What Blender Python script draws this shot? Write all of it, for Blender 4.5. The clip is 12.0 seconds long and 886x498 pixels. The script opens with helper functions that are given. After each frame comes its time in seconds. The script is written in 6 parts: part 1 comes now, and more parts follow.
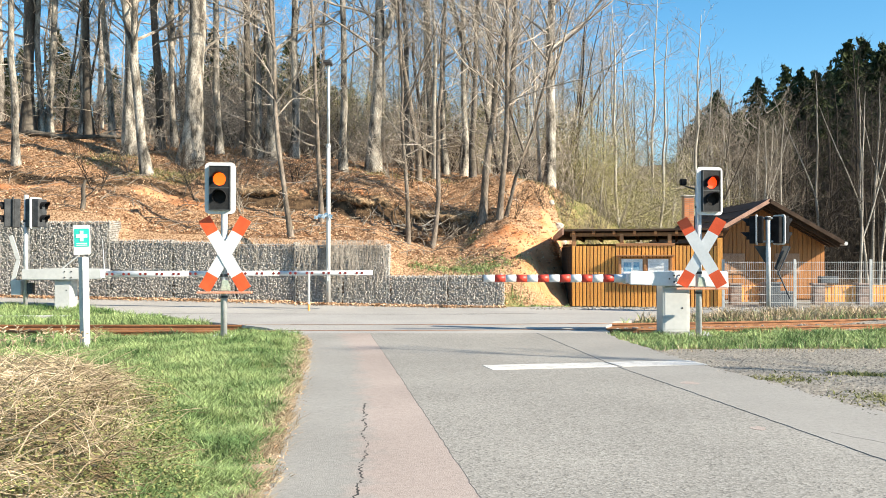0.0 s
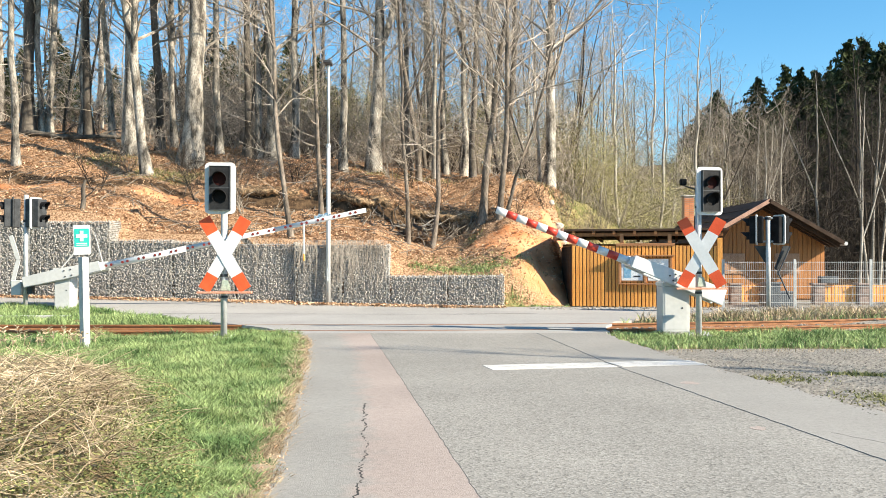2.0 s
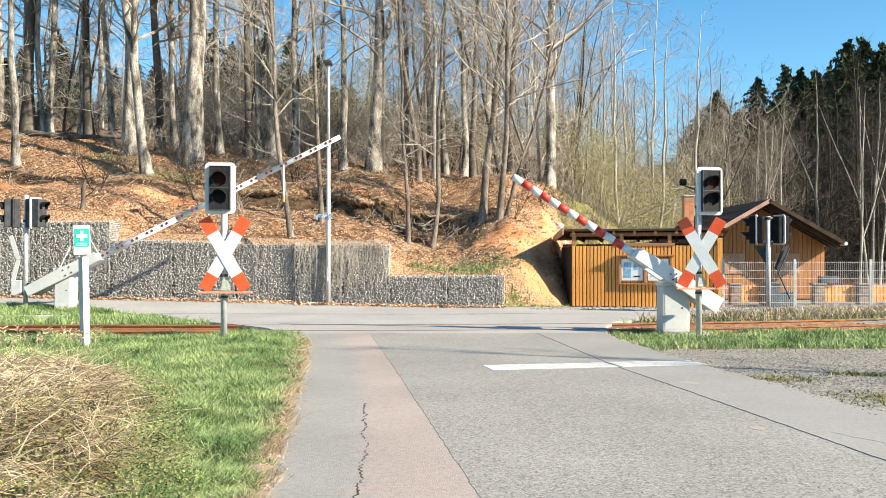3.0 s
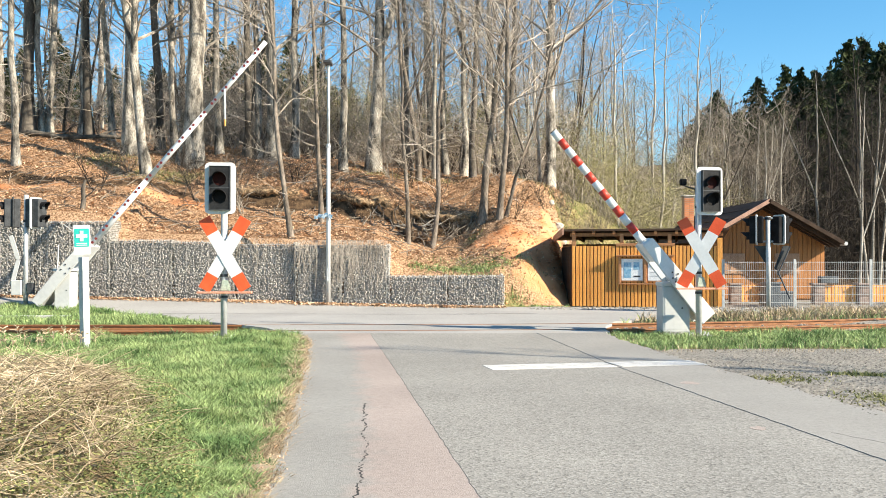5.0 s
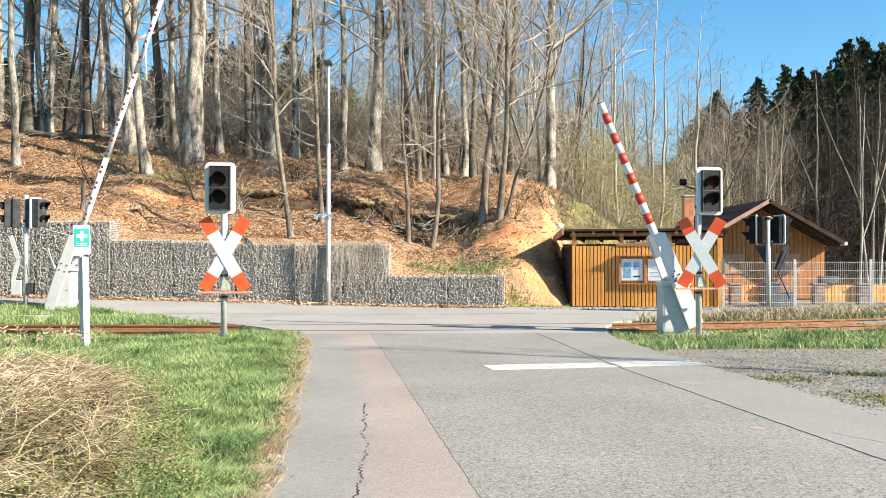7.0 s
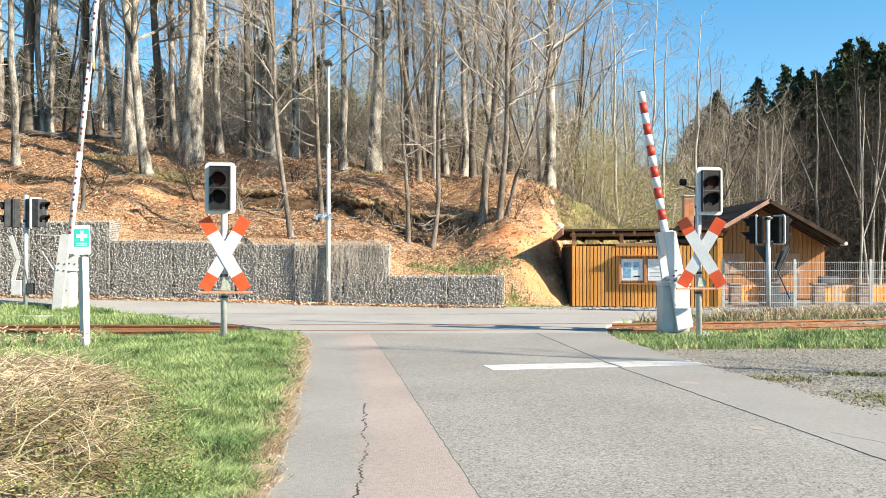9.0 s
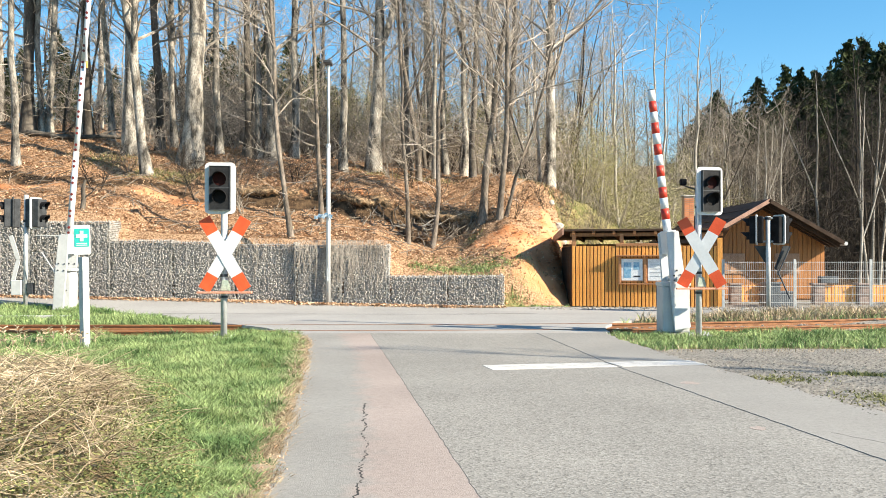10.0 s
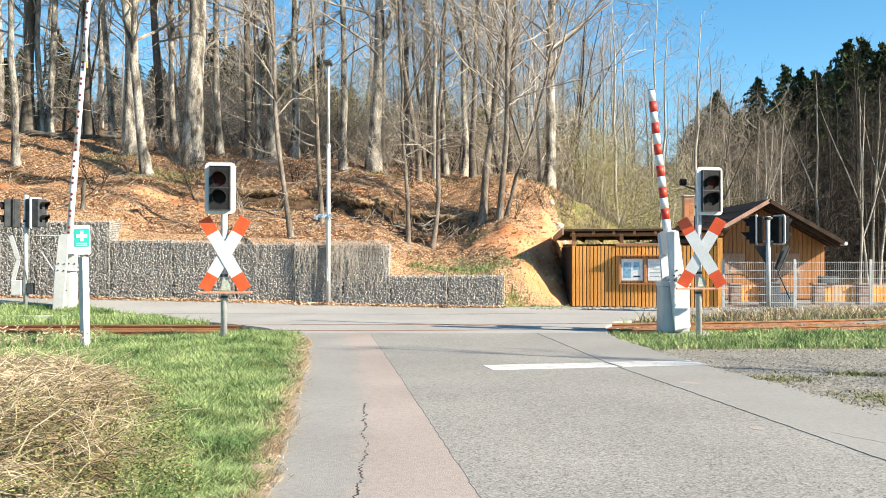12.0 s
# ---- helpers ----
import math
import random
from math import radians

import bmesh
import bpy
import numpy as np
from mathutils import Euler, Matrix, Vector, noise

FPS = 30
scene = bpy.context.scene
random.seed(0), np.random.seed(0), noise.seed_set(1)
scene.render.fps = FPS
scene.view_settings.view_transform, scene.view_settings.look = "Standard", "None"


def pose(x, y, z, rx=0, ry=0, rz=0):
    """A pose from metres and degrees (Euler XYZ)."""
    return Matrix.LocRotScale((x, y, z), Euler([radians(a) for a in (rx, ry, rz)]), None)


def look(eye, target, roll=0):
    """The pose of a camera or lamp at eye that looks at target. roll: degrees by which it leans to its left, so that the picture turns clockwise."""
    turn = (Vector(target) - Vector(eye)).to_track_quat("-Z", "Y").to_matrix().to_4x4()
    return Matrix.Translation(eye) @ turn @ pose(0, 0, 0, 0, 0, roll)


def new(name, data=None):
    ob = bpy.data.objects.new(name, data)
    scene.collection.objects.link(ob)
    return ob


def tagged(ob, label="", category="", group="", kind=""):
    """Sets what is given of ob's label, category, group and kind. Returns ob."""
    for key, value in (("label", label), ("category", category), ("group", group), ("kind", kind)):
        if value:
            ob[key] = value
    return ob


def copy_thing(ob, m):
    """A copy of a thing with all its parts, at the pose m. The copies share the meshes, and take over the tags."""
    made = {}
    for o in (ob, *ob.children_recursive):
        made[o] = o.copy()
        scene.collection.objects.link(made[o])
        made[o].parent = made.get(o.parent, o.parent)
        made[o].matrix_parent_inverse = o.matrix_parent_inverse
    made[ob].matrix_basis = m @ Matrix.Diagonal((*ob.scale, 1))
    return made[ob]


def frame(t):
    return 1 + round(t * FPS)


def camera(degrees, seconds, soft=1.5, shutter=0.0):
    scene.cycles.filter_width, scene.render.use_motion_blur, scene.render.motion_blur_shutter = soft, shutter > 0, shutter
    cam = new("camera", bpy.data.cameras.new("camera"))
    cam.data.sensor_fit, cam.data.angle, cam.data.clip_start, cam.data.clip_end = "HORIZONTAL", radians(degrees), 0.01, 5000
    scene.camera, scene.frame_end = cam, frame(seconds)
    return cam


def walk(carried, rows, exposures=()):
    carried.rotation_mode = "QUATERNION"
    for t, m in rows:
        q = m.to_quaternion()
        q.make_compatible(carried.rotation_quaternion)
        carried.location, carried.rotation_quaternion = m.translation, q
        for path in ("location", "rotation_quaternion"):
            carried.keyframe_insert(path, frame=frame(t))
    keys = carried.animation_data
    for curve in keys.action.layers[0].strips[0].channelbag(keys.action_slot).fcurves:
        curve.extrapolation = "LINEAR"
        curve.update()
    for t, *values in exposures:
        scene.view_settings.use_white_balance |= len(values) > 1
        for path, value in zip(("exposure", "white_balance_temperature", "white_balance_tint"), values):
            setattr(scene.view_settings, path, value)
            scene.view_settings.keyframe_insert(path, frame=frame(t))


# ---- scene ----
cam = camera(50.83, 12.0, soft=0.6)
VIEW = look((0, 0, 1.2), (0, 100, 2.533))
walk(cam, [(0.0, VIEW), (12.0, VIEW)])

# ---- world and sun ----
SUN_DIR = Vector((1.62, -0.78, 1.0)).normalized()
world = bpy.data.worlds.new("world")
scene.world = world
world.use_nodes = True
wn = world.node_tree
sky = wn.nodes.new("ShaderNodeTexSky")
sky.sky_type = "NISHITA"
sky.sun_disc = False
sky.sun_elevation = math.asin(SUN_DIR.z)
sky.sun_rotation = math.atan2(SUN_DIR.x, SUN_DIR.y)
sky.air_density, sky.dust_density, sky.ozone_density = 1.0, 0.2, 3.5
clear = wn.nodes.new("ShaderNodeHueSaturation")
clear.inputs["Hue"].default_value, clear.inputs["Saturation"].default_value, clear.inputs["Value"].default_value = 0.489, 1.24, 2.15
wn.links.new(sky.outputs[0], clear.inputs["Color"])
wn.links.new(clear.outputs[0], wn.nodes["Background"].inputs[0])
wn.nodes["Background"].inputs[1].default_value = 0.040
sun = new("sun", bpy.data.lights.new("sun", "SUN"))
sun.data.energy, sun.data.angle, sun.data.color = 5.0, radians(0.55), (1.0, 0.88, 0.70)
sun.matrix_world = look((0, 0, 0), -SUN_DIR)
scene.view_settings.exposure = 1.28

# ---- materials ----


def surf(name, c1, c2, scale=6.0, rough=0.75, metal=0.0, bump=0.2, fine=8.0, rand=0.0, lo=0.35, hi=0.65, speck=0.25, island=0.0, stretch=None):
    """Two colours over coarse noise, fine grain on top, relief from the grain."""
    m = bpy.data.materials.new(name)
    m.use_nodes = True
    n, l = m.node_tree.nodes, m.node_tree.links
    b = n["Principled BSDF"]
    tc = n.new("ShaderNodeTexCoord")
    co = tc.outputs["Object"]
    if stretch:
        mp = n.new("ShaderNodeMapping")
        mp.inputs["Scale"].default_value = stretch
        l.new(co, mp.inputs[0])
        co = mp.outputs[0]
    a = n.new("ShaderNodeTexNoise")
    a.inputs["Scale"].default_value = scale
    a.inputs["Detail"].default_value = 5
    l.new(co, a.inputs["Vector"])
    r = n.new("ShaderNodeValToRGB")
    r.color_ramp.elements[0].position, r.color_ramp.elements[1].position = lo, hi
    r.color_ramp.elements[0].color = (*c1, 1)
    r.color_ramp.elements[1].color = (*c2, 1)
    l.new(a.outputs[0], r.inputs[0])
    f = n.new("ShaderNodeTexNoise")
    f.inputs["Scale"].default_value = scale * fine
    f.inputs["Detail"].default_value = 3
    l.new(co, f.inputs["Vector"])
    mr = n.new("ShaderNodeMapRange")
    mr.inputs["From Min"].default_value, mr.inputs["From Max"].default_value = 0.25, 0.75
    mr.inputs["To Min"].default_value, mr.inputs["To Max"].default_value = 1 - speck, 1 + speck
    l.new(f.outputs[0], mr.inputs[0])
    val = mr.outputs[0]
    for amount, kind, out in ((rand, "ShaderNodeObjectInfo", "Random"), (island, "ShaderNodeNewGeometry", "Random Per Island")):
        if amount:
            o = n.new(kind)
            q = n.new("ShaderNodeMapRange")
            q.inputs["To Min"].default_value, q.inputs["To Max"].default_value = 1 - amount, 1 + amount
            l.new(o.outputs[out], q.inputs[0])
            mu = n.new("ShaderNodeMath")
            mu.operation = "MULTIPLY"
            l.new(val, mu.inputs[0])
            l.new(q.outputs[0], mu.inputs[1])
            val = mu.outputs[0]
    hv = n.new("ShaderNodeHueSaturation")
    l.new(r.outputs[0], hv.inputs["Color"])
    l.new(val, hv.inputs["Value"])
    l.new(hv.outputs[0], b.inputs["Base Color"])
    b.inputs["Roughness"].default_value, b.inputs["Metallic"].default_value = rough, metal
    if bump:
        bp = n.new("ShaderNodeBump")
        bp.inputs["Strength"].default_value, bp.inputs["Distance"].default_value = bump, 0.02
        l.new(f.outputs[0], bp.inputs["Height"])
        l.new(bp.outputs[0], b.inputs["Normal"])
    return m


def glow(name, color, strength):
    m = bpy.data.materials.new(name)
    m.use_nodes = True
    b = m.node_tree.nodes["Principled BSDF"]
    b.inputs["Base Color"].default_value = (*color, 1)
    b.inputs["Emission Color"].default_value = (*color, 1)
    b.inputs["Emission Strength"].default_value = strength
    return m


def asphalt(name, dark, light, pale, grain=78, pits=0.6):
    """Rolled chippings: cells of stone in binder, with broad wear."""
    m = surf(name, dark, light, 0.5, 0.85, 0, 0.0, 40, speck=0.12)
    n, l = m.node_tree.nodes, m.node_tree.links
    b = n["Principled BSDF"]
    v = n.new("ShaderNodeTexVoronoi")
    v.inputs["Scale"].default_value = grain
    tc = n.new("ShaderNodeTexCoord")
    l.new(tc.outputs["Object"], v.inputs["Vector"])
    sep = n.new("ShaderNodeSeparateColor")
    l.new(v.outputs["Color"], sep.inputs[0])
    ramp = n.new("ShaderNodeValToRGB")
    ramp.color_ramp.elements[0].position, ramp.color_ramp.elements[1].position = 0.45, 0.9
    ramp.color_ramp.elements[0].color, ramp.color_ramp.elements[1].color = (0, 0, 0, 1), (0.6, 0.6, 0.6, 1)
    l.new(sep.outputs[0], ramp.inputs[0])
    mix = n.new("ShaderNodeMix")
    mix.data_type = "RGBA"
    old = b.inputs["Base Color"].links[0].from_socket
    l.new(ramp.outputs[0], mix.inputs[0])
    l.new(old, mix.inputs[6])
    mix.inputs[7].default_value = (*pale, 1)
    pit = n.new("ShaderNodeValToRGB")
    pit.color_ramp.elements[0].position, pit.color_ramp.elements[1].position = 0.12, 0.3
    pit.color_ramp.elements[0].color, pit.color_ramp.elements[1].color = (pits, pits, pits, 1), (1, 1, 1, 1)
    l.new(sep.outputs[1], pit.inputs[0])
    dark_pits = n.new("ShaderNodeMix")
    dark_pits.data_type, dark_pits.blend_type = "RGBA", "MULTIPLY"
    dark_pits.inputs[0].default_value = 1.0
    l.new(mix.outputs[2], dark_pits.inputs[6])
    l.new(pit.outputs[0], dark_pits.inputs[7])
    l.new(dark_pits.outputs[2], b.inputs["Base Color"])
    bp = n.new("ShaderNodeBump")
    bp.inputs["Strength"].default_value, bp.inputs["Distance"].default_value = 0.3, 0.005
    l.new(v.outputs["Distance"], bp.inputs["Height"])
    l.new(bp.outputs[0], b.inputs["Normal"])
    return m


M_ASPHALT = asphalt("asphalt_grey", (0.235, 0.226, 0.204), (0.30, 0.288, 0.26), (0.42, 0.406, 0.37))
M_ASPHALT_PALE = asphalt("asphalt_pale", (0.255, 0.247, 0.226), (0.315, 0.304, 0.28), (0.36, 0.348, 0.322), 140, 0.8)
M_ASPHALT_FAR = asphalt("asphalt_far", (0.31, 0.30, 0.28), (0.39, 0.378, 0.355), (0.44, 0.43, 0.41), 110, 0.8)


def strip_asphalt():
    """Grey edge asphalt that passes raggedly into the reddish repair."""
    m = asphalt("asphalt_edge_strip", (0.245, 0.237, 0.216), (0.325, 0.315, 0.29), (0.365, 0.355, 0.328), 150, 0.8)
    n, l = m.node_tree.nodes, m.node_tree.links
    b = n["Principled BSDF"]
    old = b.inputs["Base Color"].links[0].from_socket
    at = n.new("ShaderNodeAttribute")
    at.attribute_name = "repair"
    tc = n.new("ShaderNodeTexCoord")
    no = n.new("ShaderNodeTexNoise")
    no.inputs["Scale"].default_value, no.inputs["Detail"].default_value = 5, 7
    l.new(tc.outputs["Object"], no.inputs["Vector"])
    ad = n.new("ShaderNodeMath")
    ad.operation = "MULTIPLY_ADD"
    l.new(no.outputs[0], ad.inputs[0])
    ad.inputs[1].default_value = 0.9
    l.new(at.outputs["Fac"], ad.inputs[2])
    q = n.new("ShaderNodeMapRange")
    q.inputs["From Min"].default_value, q.inputs["From Max"].default_value = 0.75, 1.15
    l.new(ad.outputs[0], q.inputs[0])
    mix = n.new("ShaderNodeMix")
    mix.data_type = "RGBA"
    l.new(q.outputs[0], mix.inputs[0])
    l.new(old, mix.inputs[6])
    hv = n.new("ShaderNodeMix")
    hv.data_type = "RGBA"
    hv.blend_type = "MULTIPLY"
    hv.inputs[0].default_value = 1.0
    l.new(old, hv.inputs[6])
    hv.inputs[7].default_value = (1.22, 1.06, 1.03, 1)
    l.new(hv.outputs[2], mix.inputs[7])
    l.new(mix.outputs[2], b.inputs["Base Color"])
    return m


M_STRIP = strip_asphalt()
M_TAR = surf("tar_joint", (0.13, 0.126, 0.118), (0.19, 0.183, 0.17), 9, 0.85)
M_CRACK = surf("open_crack", (0.02, 0.019, 0.018), (0.04, 0.038, 0.035), 9, 0.9)
M_PAINT = surf("road_paint", (0.40, 0.393, 0.37), (0.57, 0.56, 0.535), 7, 0.7, bump=0.3, lo=0.3, hi=0.5, speck=0.2)
M_GRAVEL = surf("gravel", (0.20, 0.185, 0.16), (0.38, 0.35, 0.305), 3, 0.9, speck=0.35, island=0.3)
M_RUST = surf("rusty_rail", (0.17, 0.073, 0.032), (0.34, 0.155, 0.066), 7, 0.75, 0.1, stretch=(0.3, 3, 3))
M_SLEEPER = surf("sleeper_wood", (0.10, 0.075, 0.055), (0.2, 0.16, 0.12), 6)
M_WHITE = surf("white_enamel", (0.58, 0.605, 0.615), (0.66, 0.685, 0.695), 3, 0.4, bump=0.03, speck=0.04)
M_OFFWHITE = surf("weathered_white", (0.46, 0.475, 0.47), (0.54, 0.55, 0.54), 2, 0.5, bump=0.03, speck=0.04)
M_RED = surf("signal_red", (0.62, 0.075, 0.018), (0.70, 0.10, 0.028), 5, 0.45, bump=0.03, speck=0.06)
M_SALMON = surf("faded_red", (0.62, 0.27, 0.17), (0.70, 0.33, 0.22), 5, 0.6, bump=0.03)
M_PALEGREEN = surf("pale_green_paint", (0.30, 0.36, 0.29), (0.38, 0.44, 0.36), 6, 0.6, bump=0.03)
M_BOOMRED = surf("boom_red", (0.45, 0.035, 0.02), (0.55, 0.055, 0.03), 5, 0.45, bump=0.03)
M_BLACK = surf("black_housing", (0.008, 0.008, 0.009), (0.018, 0.018, 0.02), 6, 0.85, bump=0.05)
M_PLATE = surf("dark_front_plate", (0.012, 0.013, 0.014), (0.026, 0.027, 0.029), 6, 0.7, bump=0.05)
M_DGREY = surf("dark_grey_housing", (0.035, 0.038, 0.042), (0.065, 0.07, 0.075), 6, 0.5, bump=0.05)
M_GALV = surf("galvanised_steel", (0.40, 0.42, 0.43), (0.53, 0.55, 0.55), 10, 0.5, 0.15, bump=0.06, speck=0.1)
M_CONCRETE = surf("concrete", (0.36, 0.35, 0.33), (0.5, 0.49, 0.46), 6, 0.9)
M_LAMPRED = glow("lit_red_lamp", (1.0, 0.115, 0.006), 0.95)
M_LAMPRED2 = glow("lit_deep_red_lamp", (1.0, 0.045, 0.005), 0.85)
M_LENSOFF = surf("unlit_red_lens", (0.022, 0.004, 0.003), (0.035, 0.006, 0.004), 40, 0.6)
M_GLASSDARK = surf("unlit_lens", (0.006, 0.006, 0.007), (0.01, 0.01, 0.01), 40, 0.6)
M_TEAL = surf("sign_green", (0.02, 0.42, 0.36), (0.03, 0.47, 0.41), 6, 0.4, bump=0.0, speck=0.03)
M_PLANK = surf("honey_stained_wood", (0.60, 0.245, 0.045), (0.80, 0.37, 0.085), 3, 0.6, rand=0.16, stretch=(6, 6, 0.5))
M_PLANKDARK = surf("brown_stained_wood", (0.20, 0.085, 0.028), (0.30, 0.135, 0.045), 3, 0.65, rand=0.15, stretch=(6, 6, 0.5))
M_PLANKMID = surf("cabin_boards", (0.27, 0.11, 0.03), (0.40, 0.168, 0.045), 3, 0.65, rand=0.15, stretch=(6, 6, 0.5))
M_BEAM = surf("reddish_beam", (0.34, 0.15, 0.06), (0.46, 0.22, 0.09), 3, 0.6, stretch=(0.6, 6, 6))
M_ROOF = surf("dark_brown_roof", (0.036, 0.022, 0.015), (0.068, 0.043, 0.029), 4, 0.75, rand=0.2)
M_VERGE = surf("verge_board", (0.30, 0.17, 0.12), (0.42, 0.25, 0.18), 5, 0.65)
M_BRICK = surf("terracotta_brick", (0.42, 0.16, 0.07), (0.52, 0.22, 0.10), 6, 0.8, rand=0.2)
M_MORTAR = surf("mortar", (0.36, 0.27, 0.21), (0.44, 0.34, 0.27), 8, 0.9)
M_STONE = surf("gabion_stone", (0.29, 0.276, 0.252), (0.41, 0.392, 0.36), 3, 0.9, island=0.2, speck=0.2)
M_CORE = surf("inner_stone", (0.25, 0.238, 0.22), (0.36, 0.345, 0.318), 9, 0.95)
M_WIRE = surf("galvanised_wire", (0.34, 0.34, 0.33), (0.45, 0.45, 0.44), 20, 0.5, 0.5, bump=0)
M_BARK = surf("beech_bark", (0.075, 0.068, 0.058), (0.41, 0.378, 0.325), 4.5, 0.9, lo=0.38, hi=0.64, bump=0.8, speck=0.5, rand=0.18, stretch=(1, 1, 0.35))
M_BARKDARK = surf("dark_bark", (0.05, 0.043, 0.036), (0.17, 0.15, 0.125), 3, 0.95, bump=0.5, rand=0.2, stretch=(1, 1, 0.4))
M_BARKPALE = surf("pale_bark", (0.20, 0.185, 0.16), (0.42, 0.39, 0.34), 3, 0.9, bump=0.4, rand=0.2, stretch=(1, 1, 0.4))
M_BARKBROWN = surf("brown_bark", (0.10, 0.083, 0.066), (0.23, 0.195, 0.16), 3, 0.95, bump=0.5, speck=0.4, stretch=(1, 1, 0.4))
M_TWIG = surf("twigs", (0.23, 0.202, 0.168), (0.47, 0.415, 0.35), 2, 0.9, bump=0, rand=0.15)
M_TWIGBROWN = surf("brown_twigs", (0.145, 0.121, 0.095), (0.295, 0.255, 0.205), 2, 0.9, bump=0, rand=0.25)
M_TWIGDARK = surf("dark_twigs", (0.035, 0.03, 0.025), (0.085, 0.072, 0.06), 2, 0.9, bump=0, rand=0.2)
M_NEEDLE = surf("conifer_needles", (0.024, 0.036, 0.016), (0.075, 0.09, 0.040), 1.5, 0.85, bump=0, rand=0.2, island=0.35)
M_SPRING = surf("spring_leaves", (0.22, 0.21, 0.075), (0.38, 0.345, 0.15), 2, 0.8, bump=0, island=0.3)
M_BLADE = surf("grass_blades", (0.10, 0.175, 0.058), (0.32, 0.405, 0.17), 1.2, 0.75, bump=0, island=0.4)
M_STRAW = surf("dry_straw", (0.25, 0.195, 0.12), (0.52, 0.425, 0.295), 2, 0.85, bump=0, island=0.35)
M_STALK = surf("bramble_stalk", (0.16, 0.11, 0.065), (0.33, 0.26, 0.16), 2, 0.85, bump=0, island=0.35)
M_LEAF = surf("fallen_leaves", (0.33, 0.195, 0.112), (0.66, 0.47, 0.315), 3, 0.85, bump=0, island=0.4)
M_HERB = surf("bramble_leaves", (0.10, 0.115, 0.036), (0.27, 0.265, 0.105), 4, 0.7, bump=0, island=0.4)
M_PAPER = surf("paper_sheet", (0.68, 0.70, 0.70), (0.78, 0.79, 0.79), 8, 0.6, bump=0)
M_PRINT = surf("blue_print", (0.10, 0.28, 0.45), (0.35, 0.52, 0.62), 14, 0.6, bump=0)
M_BIN = surf("slate_plastic", (0.05, 0.06, 0.07), (0.09, 0.105, 0.12), 5, 0.5)
M_PILLAR = surf("reddish_stone", (0.16, 0.12, 0.105), (0.28, 0.22, 0.19), 9, 0.9, rand=0.2)
M_PLASTER = surf("house_infill", (0.34, 0.20, 0.12), (0.44, 0.27, 0.17), 4, 0.85)
M_BLUE = surf("blue_cloth", (0.06, 0.18, 0.30), (0.38, 0.45, 0.50), 18, 0.8)

M_REFLECTOR = surf("dark_red_reflector", (0.13, 0.02, 0.017), (0.20, 0.03, 0.026), 9, 0.3, bump=0)
# matt surfaces take little gloss
for dull, level in ((M_BLACK, 0.15), (M_PLATE, 0.15), (M_TWIGBROWN, 0.1), (M_LENSOFF, 0.15), (M_GLASSDARK, 0.15), (M_DGREY, 0.25), (M_NEEDLE, 0.1), (M_BARK, 0.15), (M_BARKDARK, 0.1), (M_BARKPALE, 0.15), (M_BARKBROWN, 0.15), (M_TWIG, 0.1), (M_TWIGDARK, 0.1), (M_LEAF, 0.15), (M_STONE, 0.2), (M_BLADE, 0.25), (M_STRAW, 0.2), (M_STALK, 0.15), (M_ASPHALT, 0.25), (M_STRIP, 0.25), (M_ASPHALT_PALE, 0.25), (M_ASPHALT_FAR, 0.25), (M_GRAVEL, 0.15), (M_ROOF, 0.2), (M_HERB, 0.2)):
    dull.node_tree.nodes["Principled BSDF"].inputs["Specular IOR Level"].default_value = level

# ---- mesh helpers ----


def part(name, bm, material, parent=None, label="", smooth=False):
    """Links a bmesh as one mesh object under a thing or part."""
    me = bpy.data.meshes.new(name)
    bm.to_mesh(me)
    bm.free()
    for m in material if isinstance(material, (list, tuple)) else [material]:
        me.materials.append(m)
    if smooth:
        me.polygons.foreach_set("use_smooth", [True] * len(me.polygons))
    ob = new(name, me)
    ob.parent = parent
    if label:
        ob["label"] = label
    return ob


def raw(name, V, F, material, parent=None, smooth=False):
    me = bpy.data.meshes.new(name)
    me.from_pydata(V, [], F)
    me.materials.append(material)
    if smooth:
        me.polygons.foreach_set("use_smooth", [True] * len(me.polygons))
    me.update()
    ob = new(name, me)
    ob.parent = parent
    return ob


def base(name, m, label, category, group="", kind=""):
    ob = new(name)
    ob.empty_display_size = 0.1
    ob.matrix_basis = m
    return tagged(ob, label, category, group, kind)


def box(x0, x1, y0, y1, z0, z1, bevel=0.0, m=None, bm=None):
    bm = bm or bmesh.new()
    r = bmesh.ops.create_cube(bm, size=1, matrix=(m or Matrix()) @ Matrix.Translation(((x0 + x1) / 2, (y0 + y1) / 2, (z0 + z1) / 2)) @ Matrix.Diagonal((x1 - x0, y1 - y0, z1 - z0, 1)))
    if bevel:
        es = list({e for v in r["verts"] for e in v.link_edges})
        bmesh.ops.bevel(bm, geom=es, offset=bevel, segments=2, affect="EDGES", profile=0.6)
    return bm


def cyl(p, q, r1, r2=None, n=16, bm=None, caps=True):
    bm = bm or bmesh.new()
    p, q = Vector(p), Vector(q)
    d = q - p
    m = Matrix.Translation((p + q) / 2) @ d.to_track_quat("Z", "Y").to_matrix().to_4x4()
    bmesh.ops.create_cone(bm, cap_ends=caps, segments=n, radius1=r1, radius2=r1 if r2 is None else r2, depth=d.length, matrix=m)
    return bm


